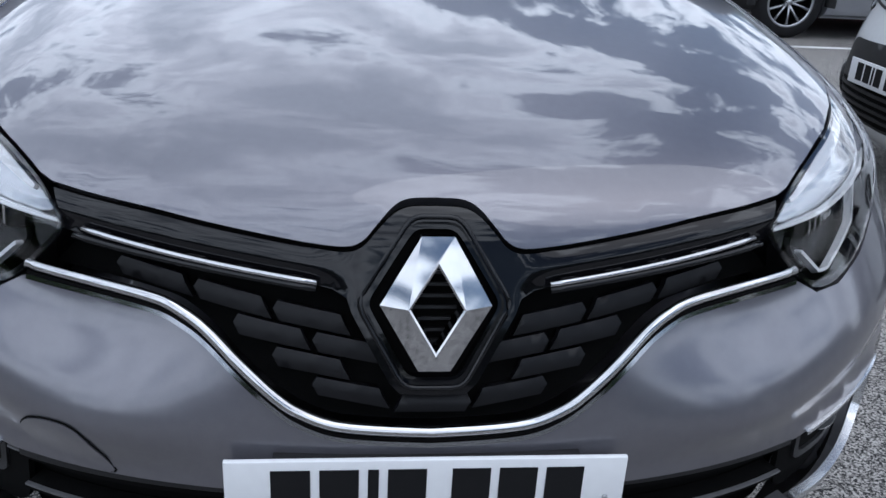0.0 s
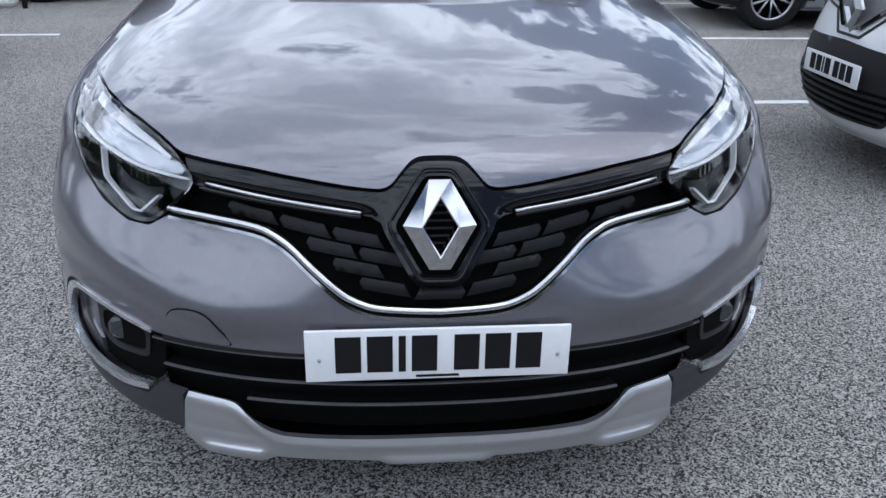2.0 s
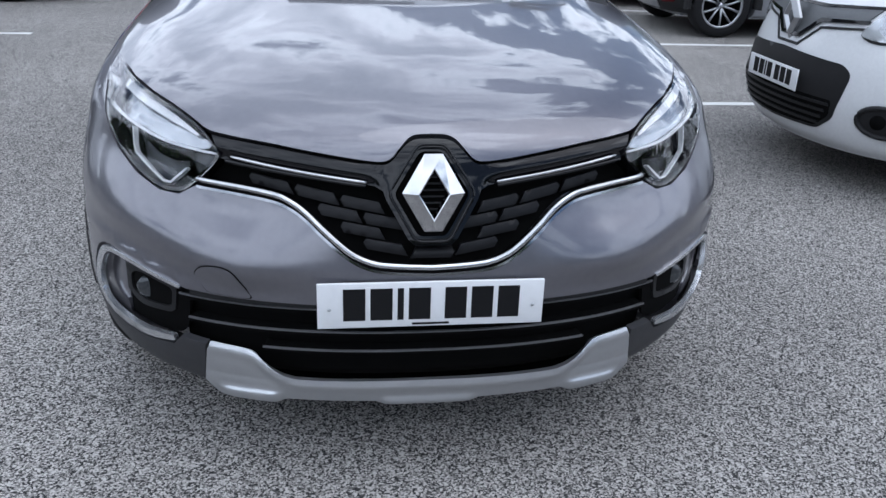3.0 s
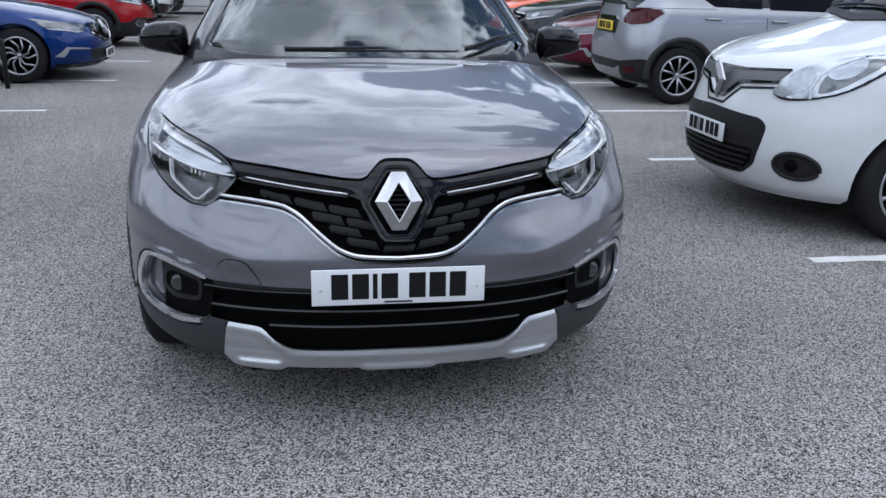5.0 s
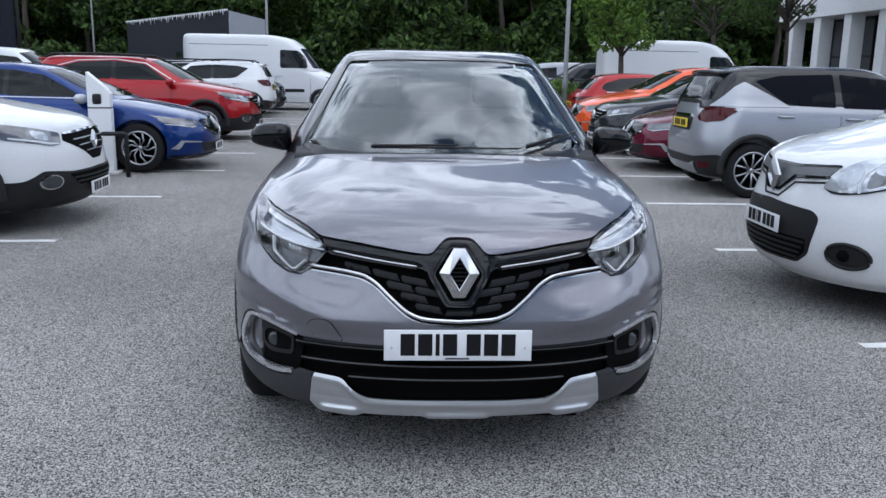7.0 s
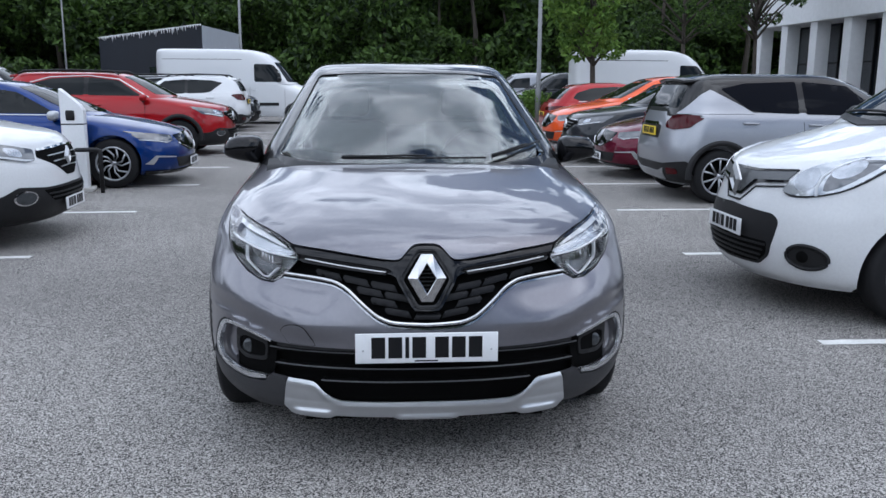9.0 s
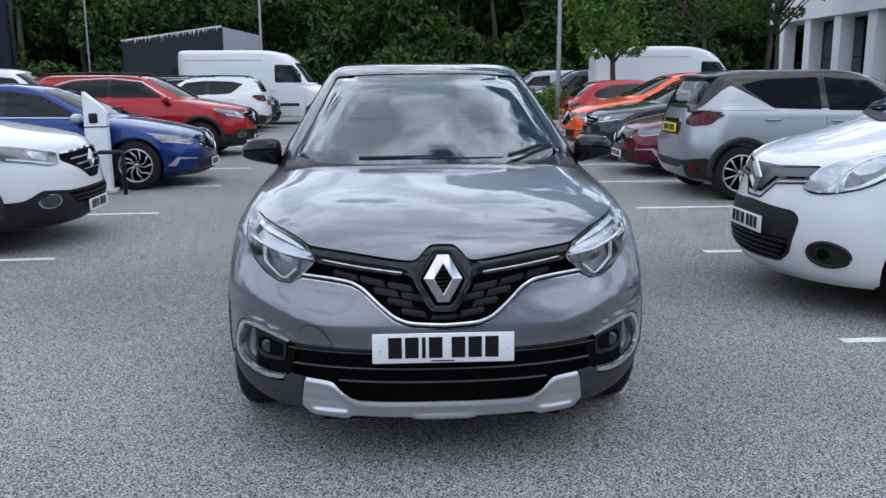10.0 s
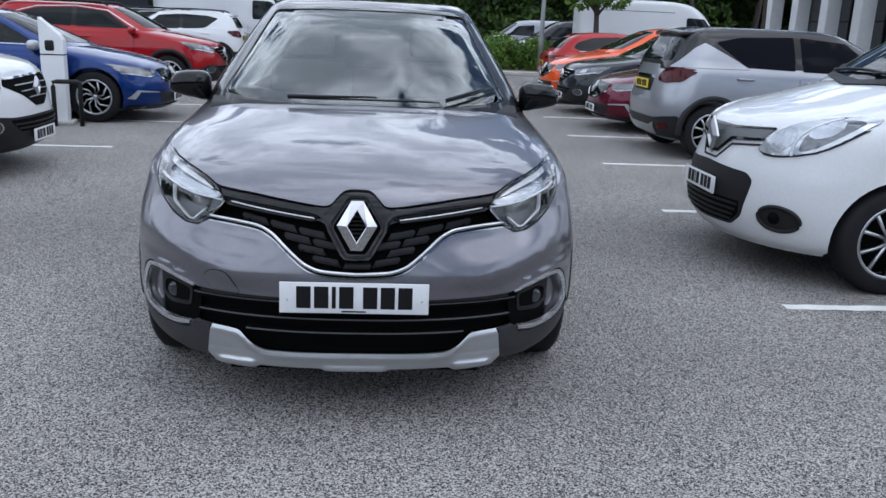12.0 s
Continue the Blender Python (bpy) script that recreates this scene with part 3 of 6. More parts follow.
def small_suv(paint_name, roof):
    return dict(name="parked_car", L=4.12, W=0.885, r=0.33, wheels=(0.87, 3.476), paint=paint_name, roof=roof, spokes=5, cladding=True, half=HALF_CAR,
                nose_z=[(0.2, 0.13), (0.3, 0.03), (0.47, 0.0), (0.64, 0.025), (0.8, 0.08), (0.86, 0.105), (0.9, 0.15), (0.95, 0.26), (1.0, 0.45), (1.05, 0.74), (1.1, 1.0)],
                tail_z=[(0.2, 0.2), (0.35, 0.05), (0.6, 0.0), (0.85, 0.04), (1.1, 0.1)],
                cabin=[(1.05, 0.93, 4.02, 0.8), (1.13, 1.03, 4.0, 0.77), (1.3, 1.32, 3.92, 0.69), (1.46, 1.62, 3.8, 0.6), (1.515, 1.77, 3.7, 0.55), (1.545, 1.93, 3.6, 0.49), (1.56, 2.15, 3.45, 0.4), (1.566, 2.5, 3.1, 0.2)],
                mirrors=(0.93, 1.4, 1.12), mirror_paint="gloss_black", handles=((2.2, 0.95), (3.02, 0.97)), gaps=(1.42, 2.46),
                panels=[
                    ("sides", "side_window", "tint", rounded([(1.42, 1.06), (1.85, 1.42), (2.42, 1.47), (2.42, 1.08)], 0.03), {}),
                    ("sides", "side_window", "tint", rounded([(2.5, 1.085), (2.5, 1.47), (3.15, 1.445), (3.45, 1.38), (3.12, 1.13), (2.95, 1.1)], 0.03), {}),
                    ("sides", "rear_pillar", paint_name, rounded([(3.05, 1.08), (3.22, 1.18), (3.58, 1.37), (3.7, 1.31), (3.97, 1.08)], 0.02), dict(off=0.006)),
                    ("sides", "window_pillar", "gloss_black", [(2.41, 1.1), (2.41, 1.465), (2.51, 1.465), (2.51, 1.1)], dict(off=0.003)),
                    ("front", "windscreen", "tint", rounded([(-0.66, 1.12), (-0.5, 1.47), (0, 1.495), (0.5, 1.47), (0.66, 1.12), (0, 1.09)], 0.03), {}),
                    ("rear", "rear_window", "tint", rounded([(-0.6, 1.15), (-0.5, 1.42), (0.5, 1.42), (0.6, 1.15)], 0.06), {}),
                    ("rear", "tail_lamp", "red_lens", rounded([(0.44, 0.955), (0.52, 1.045), (0.66, 1.075), (0.8, 1.06), (0.82, 1.02), (0.8, 0.915), (0.62, 0.885), (0.48, 0.905)], 0.03), dict(mirror=1, off=0.012, thick=0.03, step=0.03)),
                    ("rear", "plate_recess", "plastic", rounded([(-0.33, 0.77), (-0.33, 0.93), (0.33, 0.93), (0.33, 0.77)], 0.03), dict(off=0.002)),
                    ("rear", "chrome_strip", "chrome", rounded([(-0.3, 0.93), (-0.26, 0.965), (0.26, 0.965), (0.3, 0.93)], 0.01), dict(off=0.02, thick=0.02)),
                    ("rear", "rear_bumper", "plastic", rounded([(-0.84, 0.52), (-0.84, 0.25), (0.84, 0.25), (0.84, 0.52), (0.5, 0.47), (-0.5, 0.47)], 0.03), dict(off=0.014, thick=0.03)),
                    ("rear", "skid_plate", "satin", rounded([(-0.5, 0.42), (-0.44, 0.27), (0.44, 0.27), (0.5, 0.42), (0.36, 0.37), (-0.36, 0.37)], 0.02), dict(off=0.022, thick=0.02)),
                    ("rear", "reflector", "red_lens", rounded([(0.56, 0.34), (0.56, 0.42), (0.73, 0.42), (0.73, 0.36)], 0.015), dict(mirror=1, off=0.02)),
                    ("front", "headlight", "lamp_dark", rounded([(0.476, 0.826), (0.518, 0.877), (0.64, 0.917), (0.78, 0.951), (0.763, 0.86), (0.672, 0.765), (0.572, 0.739)], 0.02), dict(mirror=1, step=0.04)),
                    ("front", "grille", "gloss_black", rounded([(-0.48, 0.85), (0, 0.87), (0.48, 0.85), (0.5, 0.77), (0.3, 0.73), (0.15, 0.62), (-0.15, 0.62), (-0.3, 0.73), (-0.5, 0.77)], 0.02), dict(step=0.05)),
                    ("front", "lower_intake", "plastic", rounded([(-0.75, 0.52), (0.75, 0.52), (0.6, 0.38), (0.3, 0.3), (-0.3, 0.3), (-0.6, 0.38)], 0.02), dict(step=0.06)),
                    ("front", "skid_plate", "satin", rounded([(-0.5, 0.37), (-0.3, 0.3), (0.3, 0.3), (0.5, 0.37), (0.5, 0.24), (-0.5, 0.24)], 0.02), dict(step=0.06, off=0.01, thick=0.02)),
                ],
                plates=(((0, 4.105, 0.855), 180, True), ((0, -0.012, 0.52), 0, False)), extra=[spoiler])


def spoiler(top, surf, s):
    """A lip over the rear window and a wiper below it."""
    yb, zt = s["cabin"][3][2], s["cabin"][4][0]
    bm = bmesh.new()
    rows = []
    for i in range(13):
        x = -0.52 + 1.04 * i / 12
        d = 0.03 * (x / 0.52) ** 2
        rows.append([bm.verts.new(q) for q in ((x, yb - 0.28, zt + 0.012 - d), (x, yb + 0.06 - d, zt - 0.005 - d), (x, yb + 0.055 - d, zt - 0.04 - d), (x, yb - 0.2, zt - 0.05 - d))])
    for A, B in zip(rows, rows[1:]):
        for k in range(4):
            bm.faces.new((A[k], B[k], B[(k + 1) % 4], A[(k + 1) % 4]))
    bm.faces.new(rows[0])
    bm.faces.new(list(reversed(rows[-1])))
    bmesh.ops.recalc_face_normals(bm, faces=bm.faces)
    part("spoiler", bm, M[s.get("roof", s["paint"])], top)
    pts = [surf["rear"](x, s["cabin"][1][0] + 0.04 + 0.02 * abs(x)) for x in (0.0, -0.1, -0.2, -0.3)]
    bm = bmesh.new()
    tube(bm, [p + n * 0.02 for p, n in pts], 0.01, 6)
    part("rear_wiper", bm, M["plastic"], top)


def chrome_lozenge(x, y, z, tilt, g):
    def add(top, surf, s):
        bm = bmesh.new()
        ring = []
        for k, (px, pz, py) in enumerate(((0, 0.09, 0), (0.06, 0, 0), (0, -0.09, 0), (-0.06, 0, 0))):
            ring.append(([bm.verts.new((px * g, 0.01, pz * g))], [bm.verts.new((px * g, -0.004, pz * g))], [bm.verts.new((px * g * 0.62, -0.022, pz * g * 0.62))], [bm.verts.new((px * g * 0.4, -0.006, pz * g * 0.4))]))
        for k in range(4):
            A, B = ring[k], ring[(k + 1) % 4]
            for j in range(3):
                bm.faces.new((A[j][0], B[j][0], B[j + 1][0], A[j + 1][0]))
        bmesh.ops.recalc_face_normals(bm, faces=bm.faces)
        b = part("badge", bm, M["satin"], top, "satin chrome lozenge badge", smooth=False)
        b.matrix_basis = pose(x, y, z, tilt)
    return add


def suv(paint_name, short=0.0):
    """A mid-size SUV with black lower cladding and a wide grille."""
    s = small_suv(paint_name, paint_name)
    s.update(L=4.45, W=0.915, r=0.35, wheels=(0.93, 3.58), nose=0.75, mirrors=(0.97, 1.55, 1.12), mirror_paint=paint_name, handles=((2.35, 0.98), (3.3, 1.0)), gaps=(1.55, 2.65),
             nose_z=[(0.2, 0.14), (0.3, 0.05), (0.45, 0.0), (0.65, 0.02), (0.8, 0.06), (0.9, 0.11), (0.96, 0.2), (1.03, 0.5), (1.09, 0.85), (1.13, 1.1)],
             tail_z=[(0.2, 0.2), (0.35, 0.05), (0.6, 0.0), (0.85, 0.04), (1.13, 0.12)],
             cabin=[(1.08, 1.03, 4.34, 0.83), (1.16, 1.15, 4.3, 0.8), (1.3, 1.4, 4.22, 0.74), (1.48, 1.75, 4.05, 0.65), (1.56, 2.0, 3.92, 0.58), (1.585, 2.3, 3.75, 0.48), (1.6, 2.8, 3.4, 0.2)],
             rails=(2.05, 3.9, 0.6, 1.61), plates=(((0, -0.012, 0.345), 0, False), ((0, 4.43, 0.85), 180, True)),
             panels=[
                 ("sides", "side_window", "tint", rounded([(1.62, 1.15), (2.05, 1.44), (2.6, 1.5), (2.6, 1.16)], 0.04), {}),
                 ("sides", "side_window", "tint", rounded([(2.68, 1.16), (2.68, 1.5), (3.3, 1.47), (3.6, 1.38), (3.68, 1.2)], 0.04), {}),
                 ("sides", "window_trim", "satin", [(1.5, 1.125), (2.05, 1.455), (2.62, 1.52), (3.3, 1.49), (3.66, 1.39), (3.665, 1.402), (3.3, 1.504), (2.62, 1.534), (2.04, 1.47), (1.48, 1.13)], dict(off=0.006, step=0.05)),
                 ("sides", "window_pillar", "gloss_black", [(2.59, 1.175), (2.59, 1.495), (2.69, 1.495), (2.69, 1.175)], dict(off=0.003)),
                 ("front", "windscreen", "tint", rounded([(-0.68, 1.18), (-0.53, 1.51), (0, 1.54), (0.53, 1.51), (0.68, 1.18), (0, 1.15)], 0.03), {}),
                 ("rear", "rear_window", "tint", rounded([(-0.62, 1.18), (-0.52, 1.46), (0.52, 1.46), (0.62, 1.18)], 0.06), {}),
                 ("rear", "tail_lamp", "red_lens", rounded([(0.4, 0.93), (0.45, 1.03), (0.84, 1.06), (0.86, 0.93), (0.6, 0.9)], 0.03), dict(mirror=1, off=0.012, thick=0.03, step=0.03)),
                 ("rear", "rear_bumper", "plastic", rounded([(-0.86, 0.52), (-0.86, 0.25), (0.86, 0.25), (0.86, 0.52)], 0.03), dict(off=0.014, thick=0.03)),
                 ("front", "headlight", "lamp_dark", rounded([(0.5, 0.85), (0.78, 0.925), (0.88, 0.96), (0.855, 0.81), (0.62, 0.745), (0.53, 0.755)], 0.02), dict(mirror=1, step=0.03, off=0.008)),
                 ("front", "light_strip", "white_bar", rounded([(0.52, 0.762), (0.62, 0.758), (0.83, 0.815), (0.83, 0.83), (0.62, 0.775)], 0.004), dict(mirror=1, step=0.03, off=0.012)),
                 ("front", "lamp_bowl", "lamp_silver", rounded([(0.62, 0.79), (0.62, 0.86), (0.72, 0.885), (0.72, 0.815)], 0.03), dict(mirror=1, step=0.02, off=0.011)),
                 ("front", "grille", "void", rounded([(-0.47, 0.845), (0, 0.865), (0.47, 0.845), (0.5, 0.785), (0.27, 0.69), (0.1, 0.595), (-0.1, 0.595), (-0.27, 0.69), (-0.5, 0.785)], 0.02), dict(step=0.04)),
                 ("front", "chrome_strip", "chrome", rounded([(-0.47, 0.85), (0, 0.87), (0.47, 0.85), (0.47, 0.835), (0, 0.853), (-0.47, 0.835)], 0.004), dict(step=0.04, off=0.014)),
                 ("front", "grille_bar", "satin", rounded([(-0.36, 0.79), (0, 0.80), (0.36, 0.79), (0.36, 0.78), (0, 0.79), (-0.36, 0.78)], 0.003), dict(step=0.05, off=0.012)),
                 ("front", "grille_bar", "satin", rounded([(-0.3, 0.735), (0, 0.745), (0.3, 0.735), (0.3, 0.726), (0, 0.735), (-0.3, 0.726)], 0.003), dict(step=0.05, off=0.012)),
                 ("front", "grille_bar", "satin", rounded([(-0.2, 0.68), (0, 0.685), (0.2, 0.68), (0.2, 0.67), (0, 0.675), (-0.2, 0.67)], 0.003), dict(step=0.05, off=0.012)),
                 ("front", "lower_bumper", "plastic", rounded([(-0.905, 0.46), (-0.83, 0.46), (-0.72, 0.545), (-0.48, 0.52), (0, 0.525), (0.48, 0.52), (0.72, 0.545), (0.83, 0.46), (0.905, 0.46), (0.88, 0.215), (0, 0.215), (-0.88, 0.215)], 0.03), dict(step=0.05, off=0.012, thick=0.02)),
                 ("front", "lower_intake", "void", rounded([(-0.52, 0.5), (0, 0.505), (0.52, 0.5), (0.4, 0.4), (-0.4, 0.4)], 0.02), dict(step=0.05, off=0.016)),
                 ("front", "intake_bar", "plastic", rounded([(-0.48, 0.47), (0.48, 0.47), (0.48, 0.455), (-0.48, 0.455)], 0.004), dict(step=0.06, off=0.022)),
                 ("front", "intake_bar", "plastic", rounded([(-0.44, 0.435), (0.44, 0.435), (0.44, 0.42), (-0.44, 0.42)], 0.004), dict(step=0.06, off=0.022)),
                 ("front", "fog_ring", "chrome", [(0.672 + 0.085 * math.cos(a), 0.447 + 0.062 * math.sin(a)) for a in [2 * math.pi * i / 24 for i in range(24)]], dict(mirror=1, step=0.03, off=0.018)),
                 ("front", "fog_lamp", "fog_lens", [(0.672 + 0.07 * math.cos(a), 0.447 + 0.05 * math.sin(a)) for a in [2 * math.pi * i / 24 for i in range(24)]], dict(mirror=1, step=0.03, off=0.021)),
             ], extra=[chrome_lozenge(0, 0.03, 0.755, 0, 1.05), spoiler])
    if short:
        s.update(L=4.45 - short, wheels=(0.93, 3.58 - short), cabin=[(z, yf, yr - short, hw) for z, yf, yr, hw in s["cabin"]], rails=(2.05, 3.9 - short, 0.6, 1.61))
        s["panels"][1] = ("sides", "side_window", "tint", rounded([(2.68, 1.16), (2.68, 1.5), (3.1, 1.47), (3.35, 1.38), (3.42, 1.2)], 0.04), {})
        s["plates"] = (s["plates"][0], ((0, 4.43 - short, 0.85), 180, True))
    return s


def hatch(paint_name):
    """A low family hatchback with sharp headlights."""
    s = small_suv(paint_name, paint_name)
    s.update(L=4.36, W=0.907, r=0.335, wheels=(0.9, 3.57), cladding=False, swirl=0.4, mirrors=(0.95, 1.6, 0.98), mirror_paint="satin_mirror", handles=((2.3, 0.85), (3.2, 0.88)), gaps=(1.5, 2.55), spokes=5,
             nose_z=[(0.17, 0.13), (0.25, 0.04), (0.4, 0.0), (0.55, 0.02), (0.65, 0.06), (0.72, 0.12), (0.8, 0.3), (0.88, 0.62), (0.94, 0.95), (0.97, 1.1)],
             tail_z=[(0.17, 0.2), (0.35, 0.05), (0.6, 0.0), (0.85, 0.05), (0.97, 0.12)],
             cabin=[(0.93, 1.05, 4.2, 0.82), (1.02, 1.25, 4.12, 0.78), (1.15, 1.55, 4.0, 0.7), (1.33, 1.95, 3.75, 0.61), (1.4, 2.2, 3.55, 0.55), (1.435, 2.5, 3.3, 0.45), (1.445, 2.8, 3.0, 0.2)],
             plates=(((0, -0.012, 0.32), 0, False), ((0, 4.35, 0.7), 180, True)),
             panels=[
                 ("sides", "side_window", "tint", rounded([(1.62, 1.0), (2.15, 1.28), (2.6, 1.35), (2.6, 1.01)], 0.04), {}),
                 ("sides", "side_window", "tint", rounded([(2.67, 1.01), (2.67, 1.35), (3.3, 1.31), (3.65, 1.2), (3.75, 1.08), (3.6, 1.02)], 0.04), {}),
                 ("sides", "window_trim", "satin", [(1.6, 0.988), (2.6, 0.998), (3.62, 1.008), (3.62, 0.996), (2.6, 0.986), (1.6, 0.976)], dict(off=0.006, step=0.05)),
                 ("sides", "window_pillar", "gloss_black", [(2.59, 1.025), (2.59, 1.345), (2.68, 1.345), (2.68, 1.025)], dict(off=0.003)),
                 ("front", "windscreen", "tint", rounded([(-0.67, 1.03), (-0.52, 1.35), (0, 1.38), (0.52, 1.35), (0.67, 1.03), (0, 1.0)], 0.03), {}),
                 ("rear", "rear_window", "tint", rounded([(-0.6, 1.05), (-0.5, 1.3), (0.5, 1.3), (0.6, 1.05)], 0.06), {}),
                 ("rear", "tail_lamp", "red_lens", rounded([(0.3, 0.8), (0.3, 0.86), (0.84, 0.9), (0.86, 0.8)], 0.02), dict(mirror=1, off=0.012, thick=0.03, step=0.03)),
                 ("front", "headlight", "lamp_dark", rounded([(0.55, 0.7), (0.78, 0.735), (0.885, 0.775), (0.87, 0.65), (0.69, 0.605), (0.58, 0.63)], 0.015), dict(mirror=1, step=0.03, off=0.008)),
                 ("front", "light_strip", "white_bar", rounded([(0.58, 0.628), (0.69, 0.603), (0.87, 0.648), (0.875, 0.66), (0.69, 0.613)], 0.004), dict(mirror=1, step=0.03, off=0.013)),
                 ("front", "grille", "gloss_black", rounded([(-0.52, 0.7), (0, 0.73), (0.52, 0.7), (0.45, 0.56), (0.2, 0.47), (-0.2, 0.47), (-0.45, 0.56)], 0.03), dict(step=0.04)),
                 ("front", "chrome_strip", "chrome", rounded([(-0.5, 0.6), (-0.2, 0.5), (0.2, 0.5), (0.5, 0.6), (0.5, 0.585), (0.2, 0.485), (-0.2, 0.485), (-0.5, 0.585)], 0.004), dict(step=0.04, off=0.014)),
                 ("front", "lower_intake", "plastic", rounded([(-0.6, 0.4), (0.6, 0.4), (0.5, 0.26), (-0.5, 0.26)], 0.03), dict(step=0.05, off=0.006)),
                 ("front", "side_vent", "satin", rounded([(0.6, 0.415), (0.83, 0.44), (0.875, 0.33), (0.835, 0.32), (0.81, 0.415), (0.6, 0.402)], 0.006), dict(mirror=1, step=0.03, off=0.014)),
                 ("front", "splitter", "gloss_black", rounded([(-0.85, 0.235), (0.85, 0.235), (0.83, 0.195), (-0.83, 0.195)], 0.01), dict(step=0.05, off=0.02, thick=0.03)),
             ], extra=[chrome_lozenge(0, 0.05, 0.64, -30, 1.15)])
    return s


